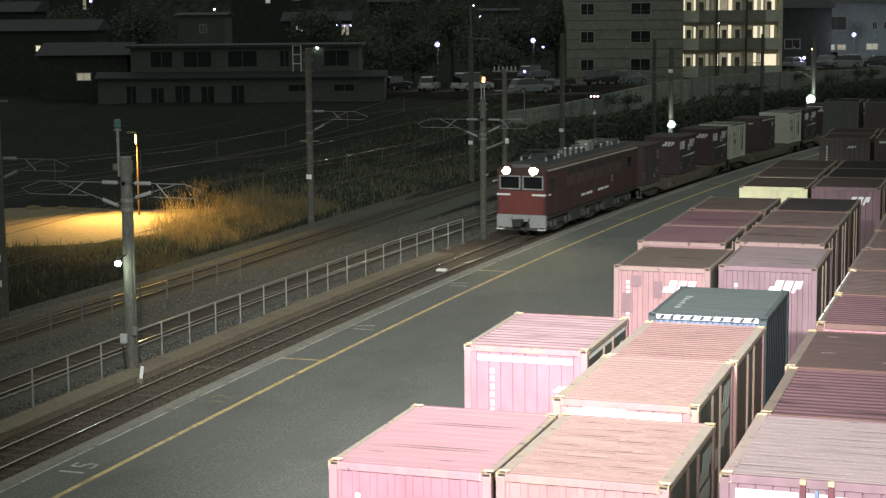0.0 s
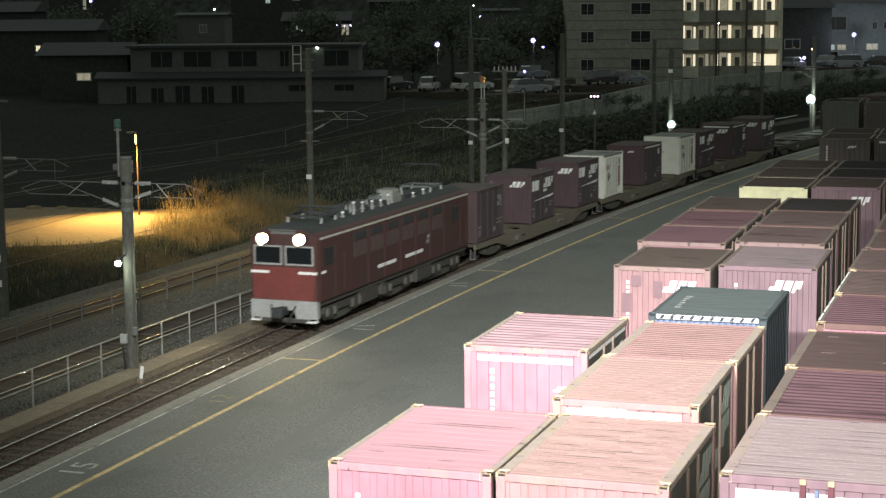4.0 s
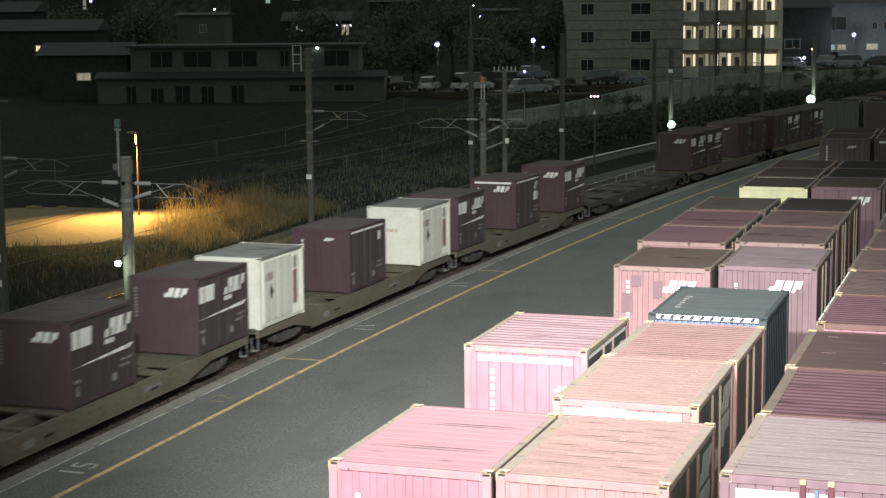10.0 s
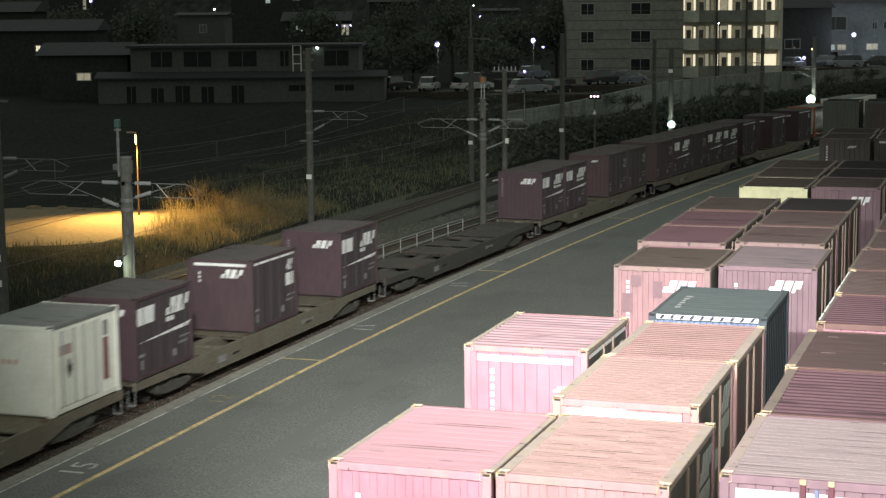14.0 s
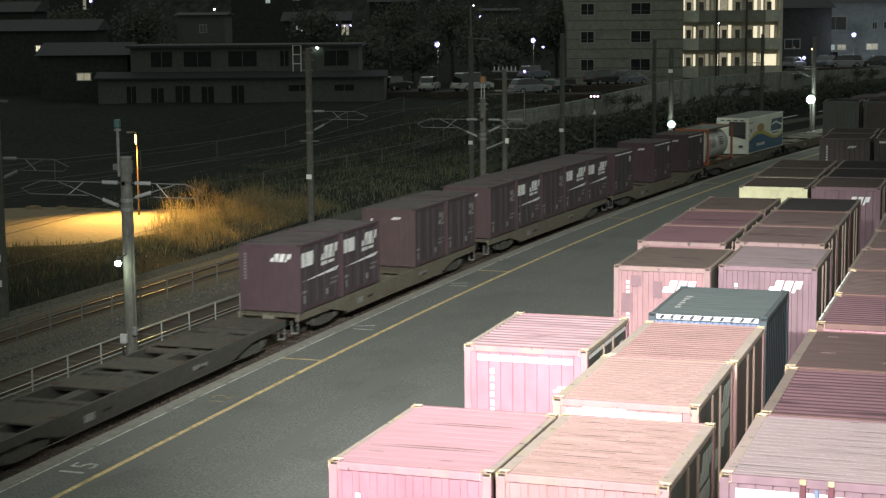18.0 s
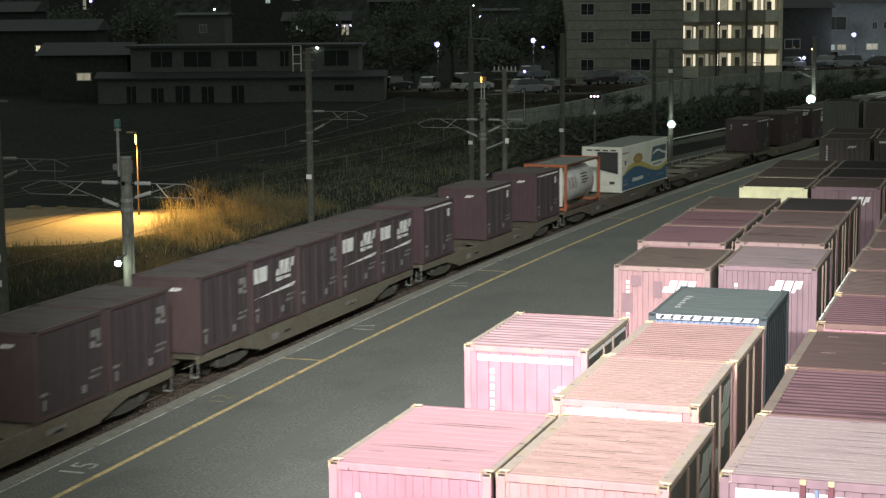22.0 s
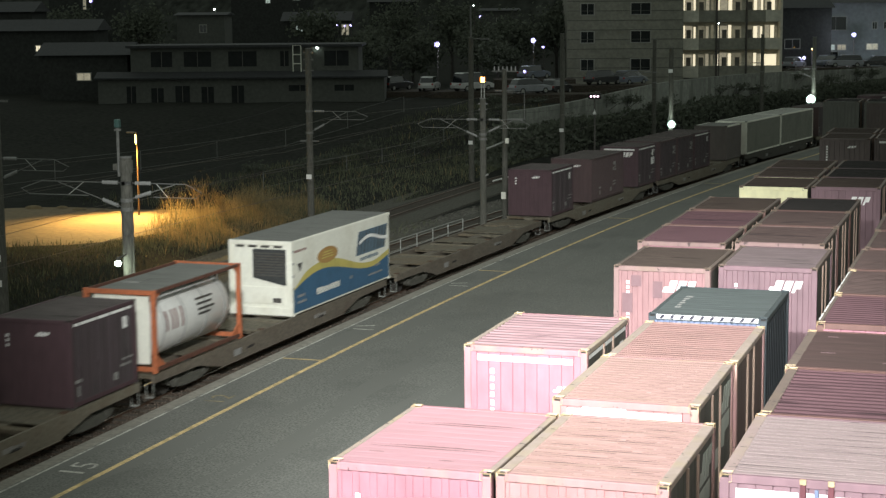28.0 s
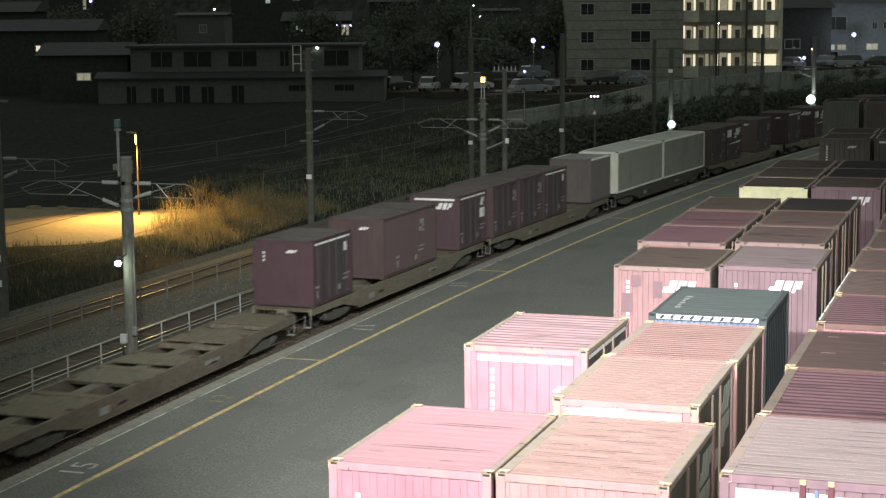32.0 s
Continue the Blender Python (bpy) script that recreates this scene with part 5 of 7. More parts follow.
def load(s, kind, length=L12):
    """A container whose front stands at s."""
    if kind in PROTO:
        ob = copy_thing(PROTO[kind], Matrix())
    else:
        kw = dict(group=LOAD, fit=DARKSTEEL, door_paint=TRAINSHADE, bar_paint=TRAINSHADE, door_depth=0.014, end_depth=0.012)
        if kind == "logos":
            ob = container("container", "wine-red freight container with white blocks on end and side", TRAINRED, ROOF_TRAIN, TRAINRED, marks=(END_LOGO, END_NUMBER), side=(SIDE_LOGOS, SIDE_SMALL), **kw)
        elif kind == "double":
            ob = container("container", "wine-red freight container with a white wedge stripe on its side", TRAINRED, ROOF_TRAIN, TRAINRED, marks=(END_LOGO, END_NUMBER), side=(SIDE_DOUBLE, SIDE_SMALL_B), **kw)
        elif kind == "band":
            ob = container("container", "dark wine freight container with a white band along its side top", DARKWINE, ROOF_TRAIN, DARKWINE, marks=(END_LOGO_SMALL, END_MARK_SHORT), side=(SIDE_BAND, SIDE_SMALL), **kw)
        elif kind == "bands":
            ob = container("container", "wine-red freight container with white bands on end and side", TRAINRED, ROOF_TRAIN, TRAINRED, marks=(END_BAND, END_LOGO, END_MARK_SHORT), side=(SIDE_BAND, SIDE_PLATE, SIDE_SMALL_B), **kw)
        elif kind == "plain":
            ob = container("container", "brown-red freight container with small grey markings", TRAINBROWN, ROOF_TRAIN, TRAINBROWN, marks=(END_LOGO_SMALL, END_MARK_SHORT), side=(SIDE_PAIR, SIDE_SMALL), **kw)
        elif kind == "twenty":
            ob = container("container", "long brown-red freight container with small grey markings", TRAINBROWN, ROOF_TRAIN, TRAINBROWN, length=6.058, marks=(END_LOGO_SMALL,), side=(SIDE_PAIR, SIDE_SMALL), doors=False, **kw)
        elif kind == "grey":
            ob = container("container", "dull brown-grey freight container with a pale top rail", BROWNGREY, ROOF_GREY, BROWNGREY, rail_paint=OFFWHITE, doors=False, **kw)
        elif kind == "long":
            # the front's light is put into white end paint; the sides stay grey
            ob = container("container", "long pale beige freight container with ribbed sides", OFFWHITE, ROOF_WHITE, OFFWHITE, side_paint=GREYBOX, length=9.41, doors=False, **kw)
        elif kind == "white":
            ob = white_box()
        ob.name = "container"
        PROTO[kind] = ob
    return ride(ob, s + length / 2, RAIL + 1.015)


def white_box():
    ob = container("container", "white insulated freight container with door fittings and red plate", OFFWHITE, ROOF_GREY, OFFWHITE, doors=False, ribs=3.0, end_depth=0.002, fit=OFFWHITE, rail_paint=ROOF_GREY, group=LOAD)
    hw = W / 2
    for y0, y1 in ((-1.55, -0.42), (-0.4, 0.72)):
        d = part("side_door", Shape().box(hw - 0.03, y0, 0.2, hw + 0.004, y1, 2.3, c=0.01), OFFWHITE, ob)
        for y in (y0 + 0.25, y1 - 0.25):
            part("locking_bar", Shape().tube((hw + 0.02, y, 0.2), (hw + 0.02, y, 2.3), 0.022), GALV, d)
    part("door_latch", Shape().box(hw + 0.002, -1.08, 1.12, hw + 0.05, -0.84, 1.32, c=0.03).prism([(-0.96, 0.94), (-0.86, 1.22), (-0.96, 1.5), (-1.06, 1.22)], 0, hw + 0.002, hw + 0.03), DARKSTEEL, ob)
    part("red_plate", Shape().box(hw - 0.02, 0.95, 0.5, hw + 0.006, 1.22, 1.7), paint("plate_red", (0.24, 0.11, 0.11)), ob, "faded red plate")
    part("faded_plate", Shape().box(hw - 0.02, -1.42, 1.62, hw + 0.009, -0.78, 1.9), paint("faded_pink_mark", (0.4, 0.3, 0.28)), ob)
    part("grey_plate", Shape().box(hw - 0.02, 0.98, 1.78, hw + 0.009, 1.2, 2.2), GREYMARK, ob)
    sh = Shape()
    bars(sh, -0.35, 1.42, 0.6, 0.16, 3, 0.0, False, 4)
    part("end_line", sh, paint("pink_mark", (0.6, 0.42, 0.34)), ob, at=pose(0, -L12 / 2 + 0.018, 0))
    return ob


for s, kind in ((104.45, "plain"), (112.4, "logos"), (120.2, "logos"), (124.85, "white"), (132.9, "band"), (140.5, "white"), (145.2, "logos"), (153.35, "bands"), (161.1, "logos"),
                (186.5, "double"), (190.45, "double"), (198.2, "plain"), (202.1, "plain"),
                (207.9, "plain"), (211.8, "double"), (215.7, "plain"), (219.6, "double"), (223.5, "double"),
                (228.5, "band"), (236.6, "band"), (244.1, "band"), (290.6, "band"), (306.6, "bands"),
                (311.2, "plain"), (315.1, "plain"), (319.0, "band"), (326.9, "grey"), (352.6, "plain"), (356.5, "logos"), (364.4, "plain"), (373.2, "band"), (381.0, "logos"), (393.6, "plain"), (401.5, "plain")):
    load(s, kind)
load(297.6, "twenty", 6.058)
load(332.1, "long", 9.41)
load(341.6, "long", 9.41)


def tank_container():
    root = thing("tank_container", "white tank in an orange steel frame, on a wagon", "tank container", LOAD)
    hl, hw, h = 3.03, 1.22, 2.55
    for sx in (-1, 1):
        for sy in (-1, 1):
            part("corner_post", Shape().box(sx * (hw - 0.07) - 0.07, sy * (hl - 0.07) - 0.07, 0.0, sx * (hw - 0.07) + 0.07, sy * (hl - 0.07) + 0.07, h, c=0.012), ORANGEFRAME, root)
        part("bottom_rail", Shape().box(sx * (hw - 0.07) - 0.05, -hl + 0.1, 0.06, sx * (hw - 0.07) + 0.05, hl - 0.1, 0.18), DARKRAIL, root)
        part("top_rail", Shape().box(sx * (hw - 0.06) - 0.04, -hl + 0.1, h - 0.11, sx * (hw - 0.06) + 0.04, hl - 0.1, h - 0.02), DARKRAIL, root)
        for sy in (-1, 1):
            part("gusset", Shape().prism([(sy * (hl - 0.1), 0.15), (sy * (hl - 0.75), 0.15), (sy * (hl - 0.1), 0.6)], 0, sx * (hw - 0.07) - 0.025, sx * (hw - 0.07) + 0.025), ORANGEFRAME, root)
            part("gusset", Shape().prism([(sy * (hl - 0.1), h - 0.08), (sy * (hl - 0.5), h - 0.08), (sy * (hl - 0.1), h - 0.4)], 0, sx * (hw - 0.07) - 0.025, sx * (hw - 0.07) + 0.025), ORANGEFRAME, root)
    for sy in (-1, 1):
        for z in (0.05, h - 0.15):
            part("end_beam", Shape().box(-hw + 0.1, sy * (hl - 0.07) - 0.05, z, hw - 0.1, sy * (hl - 0.07) + 0.05, z + 0.14), ORANGEFRAME, root)
    part("roof_plate", Shape().box(-0.95, -hl + 0.25, h - 0.1, 0.95, hl - 0.25, h - 0.05, c=0.01).box(-0.7, -1.5, h - 0.05, -0.1, -0.7, h), ROOF_GREY, root, "grey walkway on top")
    sec = []
    for y, r in ((-2.78, 0.25), (-2.72, 0.7), (-2.6, 0.95), (-2.4, 1.06), (2.4, 1.06), (2.6, 0.95), (2.72, 0.7), (2.78, 0.25)):
        sec.append((y, [(r * math.cos(2 * math.pi * i / 28), 1.26 + r * math.sin(2 * math.pi * i / 28)) for i in range(28)]))
    tank = part("tank", loft(sec), TANKSTEEL, root, "white cylindrical tank", smooth=True)
    for y in (-2.1, -0.7, 0.75, 2.1):
        part("tank_band", Shape().tube((0, y - 0.035, 1.26), (0, y + 0.035, 1.26), 1.068, seg=28), LOCO_GREY, tank)
    part("end_shield", Shape().box(-0.95, -hl + 0.14, 0.25, 0.95, -hl + 0.17, 2.35, c=0.01), OFFWHITE, root, "white end plate")
    a = [radians(v) for v in (14, 2, -10)]

    def curved(y0, y1, a0, a1, r=1.076):
        sh = Shape()
        n = 5
        pts = [(r * math.cos(a0 + (a1 - a0) * i / n), 1.26 + r * math.sin(a0 + (a1 - a0) * i / n)) for i in range(n + 1)]
        sh.add([(x, y, z) for y in (y0, y1) for x, z in pts], [(i, i + 1, n + 2 + i, n + 1 + i) for i in range(n)])
        return sh
    dull = paint("dull_red_mark", (0.22, 0.10, 0.09))
    for y0, y1 in ((-2.0, -1.88), (-1.62, -1.5), (-1.36, -1.24), (-0.98, -0.86)):
        part("tank_mark", curved(y0, y1, radians(-8), radians(26)), dull, root)
    for k, y1 in ((26, 1.35), (17, 1.2), (8, 1.3), (0, 1.0)):
        part("tank_line", curved(0.15, y1, radians(k), radians(k + 4)), DARKSTEEL, root)
    return root


ride(tank_container(), 249.0 + 3.03, RAIL + 1.015)


def reefer():
    root = thing("refrigerated_container", "white refrigerated container with a blue and yellow wave", "refrigerated container", LOAD)
    hl, hw, h = 4.705, 1.245, 2.72
    part("body", Shape().box(-hw, -hl, 0.02, hw, hl, h, c=0.03), OFFWHITE, root, "white smooth insulated body")
    part("roof_panel", Shape().box(-hw + 0.05, -hl + 0.05, h - 0.004, hw - 0.05, hl - 0.05, h + 0.012, c=0.005), ROOF_GREY, root)
    f = -hl
    part("end_frame", Shape().box(-hw, f - 0.05, 0.02, -hw + 0.12, f + 0.01, h).box(hw - 0.12, f - 0.05, 0.02, hw, f + 0.01, h).box(-hw + 0.12, f - 0.05, h - 0.14, hw - 0.12, f + 0.01, h).box(-hw + 0.12, f - 0.05, 0.02, hw - 0.12, f + 0.01, 0.3), OFFWHITE, root)
    unit = part("cooling_unit", Shape().prism([(-0.28, 1.38), (1.0, 1.12), (1.0, 2.42), (-0.28, 2.42)], 1, f - 0.06, f + 0.02), LOCO_ROOF, root, "dark cooling grille")
    for i in range(9):
        part("grille_slat", Shape().box(-0.25, f - 0.075, 1.45 + i * 0.1, 0.97, f - 0.06, 1.5 + i * 0.1), DARKSTEEL, unit)
    part("lower_panel", Shape().box(-0.98, f - 0.03, 0.42, 0.98, f + 0.01, 1.05, c=0.01), OFFWHITE, root)
    part("control_box", Shape().box(0.5, f - 0.09, 0.5, 0.82, f - 0.03, 0.66, c=0.01), DARKSTEEL, root)
    for sx in (-1, 1):
        for sy in (-1, 1):
            for z in (0.06, h - 0.06):
                part("corner_fitting", cached(("corner_fitting", OFFWHITE.name), fitting, OFFWHITE, DARKHOLE), None, root, at=pose(sx * (hw - 0.075), sy * (hl - 0.075), z))
    x = hw + 0.003

    def wave(top, bottom, z_shift, name, material, label=""):
        n = 48
        sh = Shape()
        ys = [-hl + 0.08 + (2 * hl - 0.16) * i / n for i in range(n + 1)]
        vs = [(x + z_shift, y, bottom(y)) for y in ys] + [(x + z_shift, y, top(y)) for y in ys]
        sh.add(vs, [(i, i + 1, n + 2 + i, n + 1 + i) for i in range(n)])
        part(name, sh, material, root, label)

    def curve(u, knots):
        for (u0, v0), (u1, v1) in zip(knots[:-1], knots[1:]):
            if u <= u1:
                return v0 + (v1 - v0) * smooth01(0, 1, (u - u0) / (u1 - u0))
        return knots[-1][1]

    def crest(y):
        u = (y + hl) / (2 * hl)
        return h * (0.33 + 0.175 * math.sin(min(u / 0.28, 1) * math.pi / 2) - 0.225 * smooth01(0.28, 0.8, u) + 0.11 * smooth01(0.8, 1.05, u))

    def thick(y):
        return h * curve((y + hl) / (2 * hl), [(0, 0.015), (0.14, 0.1), (0.42, 0.12), (0.7, 0.08), (1.0, 0.077)])
    wave(crest, lambda y: 0.1, 0.0, "blue_field", REEFER_BLUE, "deep blue painted wave")
    wave(lambda y: crest(y) + thick(y), lambda y: crest(y), 0.002, "yellow_line", REEFER_YELLOW, "pale yellow wave line")
    ell = [(0.95 * math.cos(2 * math.pi * i / 24) - hl + 0.335 * 2 * hl, 1.84 + 0.3 * math.sin(2 * math.pi * i / 24)) for i in range(24)]
    part("oval_mark", Shape().prism(ell, 0, x, x + 0.006), REEFER_OCHRE, root, "ochre oval mark")
    sh = Shape()
    for i in range(3):
        y = -hl + 0.335 * 2 * hl
        sh.box(x + 0.006, y - 0.55 + 0.08 * i, 1.74 + i * 0.1, x + 0.009, y + 0.55 - 0.06 * i, 1.78 + i * 0.1)
    part("oval_line", sh, REEFER_YELLOW, root)
    # slanted mark with a pale stroke through it
    r = random.Random(4)
    sh = Shape()
    y0, y1 = -hl + 0.625 * 2 * hl, -hl + 0.945 * 2 * hl
    sh.prism([(y0, 1.38), (y1, 1.38), (y1 + 0.32, 2.3), (y0 + 0.32, 2.3)], 0, x, x + 0.004)
    part("slate_mark", sh, REEFER_SLATE, root, "slate blue slanted mark")
    for i in range(9):
        y = y0 + 0.1 + i * (y1 - y0 - 0.3) / 8
        w = r.uniform(0.06, 0.16)
        part("mark_bar", Shape().prism([(y, 1.42), (y + w, 1.42), (y + w + 0.3, 2.27), (y + 0.3, 2.27)], 0, x + 0.004, x + 0.006), DARKSTEEL, root)
    sh = Shape()
    for i in range(16):
        u = i / 16
        ya, yb = y0 + 0.35 + u * (y1 - y0), y0 + 0.35 + (u + 1 / 16) * (y1 - y0)
        za, zb = (1.78 + 0.16 * math.sin(v * 5.0) + 0.1 * v for v in (u, u + 1 / 16))
        sh.add([(x + 0.008, ya, za), (x + 0.008, yb, zb), (x + 0.008, yb, zb + 0.13), (x + 0.008, ya, za + 0.13)], [(0, 1, 2, 3)])
    part("mark_stroke", sh, WHITE, root, "white stroke through the mark")
    sh = Shape()
    bars(sh, y0 + 0.45, 1.14, 1.9, 0.14, 9, 0.0, False, 7)
    tagged(part("mark_line", sh, REEFER_SLATE, root, at=pose(x + 0.002, 0, 0, 0, 0, 90)), "", "", "", "stuff")
    for i, (y, z, w, hh, k) in enumerate(((-2.6, 0.48, 2.2, 0.24, 9), (3.1, 0.72, 0.6, 0.1, 4), (2.5, 0.42, 1.4, 0.09, 8), (-4.3, 0.4, 0.8, 0.1, 5), (0.55, 0.6, 0.3, 0.12, 2), (-4.3, 0.62, 0.7, 0.1, 5))):
        sh = Shape()
        bars(sh, y, z, w, hh, k, 0.0, False, 6 + i)
        tagged(part("side_marking", sh, OFFWHITE if i == 0 else GREYMARK, root, at=pose(x + 0.002, 0, 0, 0, 0, 90)), "", "", "", "stuff")
    part("warning_mark", Shape().prism([(-4.05, 1.52), (-3.85, 1.86), (-4.25, 1.86)], 0, x, x + 0.004), DARKSTEEL, root)
    sh = Shape()
    bars(sh, -4.5, 2.28, 1.1, 0.1, 4, 0.0, False, 3)
    tagged(part("side_marking", sh, paint("dull_red_mark", (0.22, 0.10, 0.09)), root, at=pose(x + 0.002, 0, 0, 0, 0, 90)), "", "", "", "stuff")
    for z in (0.5, 0.95, 1.4, 1.85, 2.3):
        part("hinge", Shape().box(hw - 0.01, -hl + 0.03, z, hw + 0.02, -hl + 0.13, z + 0.09, c=0.01), GALV, root)
    sh = Shape()
    for i in range(4):
        sh.box(-0.95 + i * 0.5, f - 0.055, 2.48, -0.62 + i * 0.5, f - 0.05, 2.56)
    part("top_slot", sh, DARKSTEEL, root)
    return root


ride(reefer(), 259.2 + 4.705, RAIL + 1.015)

# ---- handrails ----
def handrail(name, label, places, base, top, mid, r, material):
    root = thing(name, label, "handrail")
    for p in places:
        post = part("post", Shape().box(p.x - r, p.y - r, base, p.x + r, p.y + r, top - r), material, root)
        part("footing", Shape().box(p.x - 0.11, p.y - 0.11, base - 0.15, p.x + 0.11, p.y + 0.11, base + 0.015, c=0.01), TROUGH, post)
    for z in (top, mid):
        part("rail", Shape().path([(p.x, p.y, z) for p in places], r * 0.95, seg=8), material, root)
    return root


handrail("handrail", "grey galvanised two-bar handrail along the cable trough", [track(s, -2.43) for s in [83.2 - 2.06 * i for i in range(28)]], -0.5, 0.76, 0.21, 0.022, GALV)
handrail("handrail", "dull grey two-bar handrail between the far tracks", [Vector((-33.1 - 0.088 * (69.6 - y), y, 0)) for y in [69.6 - 2.02 * i for i in range(14)]], -0.7, 0.42, 0.0, 0.025, GALV_DULL)

handrail("handrail", "grey two-bar handrail beside the track on the curve", [track(112.5 + 2.05 * i, -3.45) for i in range(15)], -0.6, 0.24, -0.15, 0.022, GALV)

# ---- line poles with their bracket arms ----
def bracket(root, p, side, reach, z_top, z_low):
    """A hinged bracket arm carrying the wire, to the right (+1) or left (-1) of its pole."""
    x, y = p.x, p.y
    part("arm_tube", Shape().path([(x, y, z_top), (x + side * reach * 0.8, y, z_top), (x + side * reach, y, z_top - 0.27), (x + side * reach * 0.92, y, z_top - 0.45), (x + side * reach * 0.36, y, z_top - 0.45)], 0.017, seg=8), GALV_DULL, root)
    part("brace_tube", Shape().path([(x, y, z_low), (x + side * reach * 0.64, y, z_top - 0.03)], 0.017, seg=8), GALV_DULL, root)
    for z, a in ((z_top, 0.0), (z_low, (z_top - 0.03 - z_low) / (reach * 0.64))):
        sh, ring = Shape(), []
        for k in range(7):
            u = 0.32 + k * 0.085
            for e, rr in ((0, 0.03), (0.02, 0.07), (0.05, 0.07), (0.07, 0.03)):
                ring.append((u + e, rr))
        vs = [(x + side * u, y + rr * math.cos(0.628 * j), z + a * u + rr * math.sin(0.628 * j)) for u, rr in ring for j in range(10)]
        sh.add(vs, [(i * 10 + j, i * 10 + (j + 1) % 10, i * 10 + 10 + (j + 1) % 10, i * 10 + 10 + j) for i in range(len(ring) - 1) for j in range(10)])
        part("insulator", sh, INSUL, root)
    part("drop_bracket", Shape().path([(x + side * reach * 0.4, y, z_top), (x + side * reach * 0.55, y, z_top - 0.45)], 0.016), GALV, root)
    for z in (z_top, z_low):
        part("clamp", Shape().tube((x, y, z - 0.06), (x, y, z + 0.06), 0.215, seg=12), GALV_DULL, root)


def line_pole(label, x, y, base, top, r0, r1, arms=(), plates=(), bars_at=()):
    p = Vector((x, y, 0))
    root = thing("line_pole", label, "utility pole", "poles along the railway")
    part("pole", Shape().tube((x, y, base), (x, y, top), r0, r1, seg=16), POLECON, root, smooth=False)
    part("cap", Shape().tube((x, y, top), (x, y, top + 0.04), r1 + 0.015, seg=16), GALV_DULL, root)
    for side, reach, z0, z1 in arms:
        bracket(root, p, side, reach, z0, z1)
    for z in plates:
        part("small_plate", Shape().box(x - 0.16, y - r0 - 0.03, z - 0.13, x + 0.16, y - r0 - 0.005, z + 0.13), WHITE, root, "small white plate")
    for z, w in bars_at:
        part("cross_arm", Shape().box(x - w, y - 0.05, z - 0.04, x + w, y + 0.05, z + 0.04), GALV_DULL, root)
    return root


near = line_pole("pale concrete line pole with two bracket arms and a lamp", -27.72, 49.75, -0.75, 6.7, 0.21, 0.19, arms=((1, 2.75, 5.87, 5.3), (-1, 4.0, 5.87, 5.0)))
part("pole_band", Shape().tube((-27.72, 49.75, 6.2), (-27.72, 49.75, 6.62), 0.235, seg=16).box(-28.12, 49.6, 6.3, -27.9, 49.9, 6.5), POLECON, near)
part("aerial_mast", Shape().tube((-27.9, 49.6, 6.1), (-27.9, 49.6, 7.75), 0.05, seg=10).tube((-27.9, 49.6, 7.6), (-27.9, 49.6, 7.66), 0.12, seg=10), GALV_DULL, near)
part("mast_lamp", Shape().box(-27.99, 49.51, 7.7, -27.81, 49.69, 7.98, c=0.03), mat("green_grey_lens", (0.05, 0.1, 0.09), 0.3), near)
part("conduit", Shape().path([(-27.46, 49.62, -0.6), (-27.46, 49.62, 5.3)], 0.03), POLECON, near)
part("junction_box", Shape().box(-27.98, 49.4, 0.52, -27.74, 49.55, 0.84, c=0.02), LOCO_GREY, near, "white junction box")
part("junction_box", Shape().box(-27.52, 49.42, 0.8, -27.36, 49.55, 1.1, c=0.02), GALV_DULL, near)
part("cable", Shape().path([(-27.9, 49.47, 0.45), (-27.86, 49.47, 0.0), (-27.8, 49.47, -0.5)], 0.035), BLACK, near)
part("lamp_arm", Shape().path([(-27.72, 49.55, 3.5), (-27.77, 49.15, 3.45)], 0.03).tube((-27.77, 49.12, 3.36), (-27.77, 49.12, 3.48), 0.07, seg=10), DARKSTEEL, near)
part("lamp_globe", Shape().ball((-27.77, 49.1, 3.27), 0.105), LAMPGLOW, near, "glowing white lamp", smooth=True)

line_pole("tall pale line pole with a bracket arm, above dry grass", -37.5, 88.3, -0.7, 9.4, 0.2, 0.17, arms=((1, 3.5, 5.93, 4.72),), plates=(2.25,), bars_at=((4.25, 0.55), (8.2, 0.3), (8.8, 0.3), (9.2, 0.3)))
p = line_pole("pale line pole with bracket arms and an amber top lamp", -26.4, 85.4, -0.7, 6.85, 0.19, 0.16, arms=((1, 2.55, 5.77, 5.0), (-1, 3.65, 5.77, 4.75)), bars_at=((6.6, 0.25), (6.3, 0.22)))
part("lamp_mast", Shape().tube((-26.48, 85.4, 6.85), (-26.48, 85.4, 7.7), 0.03).tube((-26.32, 85.4, 6.85), (-26.32, 85.4, 7.7), 0.03), GALV, p)
part("beacon_base", Shape().tube((-26.4, 85.4, 7.66), (-26.4, 85.4, 7.72), 0.19, seg=14), GALV_DULL, p)
part("beacon_bulb", Shape().tube((-26.4, 85.4, 7.72), (-26.4, 85.4, 7.98), 0.1, seg=12), AMBERGLOW, p, "glowing amber bulb")
sh = Shape()
rim = [(0.17 * math.cos(radians(a)), 0.17 * math.sin(radians(a))) for a in range(-35, 216, 25)]
sh.add([(x, y, z) for z in (-0.15, 0.16) for x, y in rim] + [(x * 1.06, y * 1.06, z) for z in (-0.15, 0.16) for x, y in rim],
       [(i, i + 1, 11 + i + 1, 11 + i) for i in range(10)] + [(22 + i, 22 + i + 1, 33 + i + 1, 33 + i) for i in range(10)])
BEACON = part("beacon_shade", sh, mat("beacon_shade", (0.2, 0.09, 0.03), 0.5), p, "turning beacon shade", at=pose(-26.4, 85.4, 7.85))
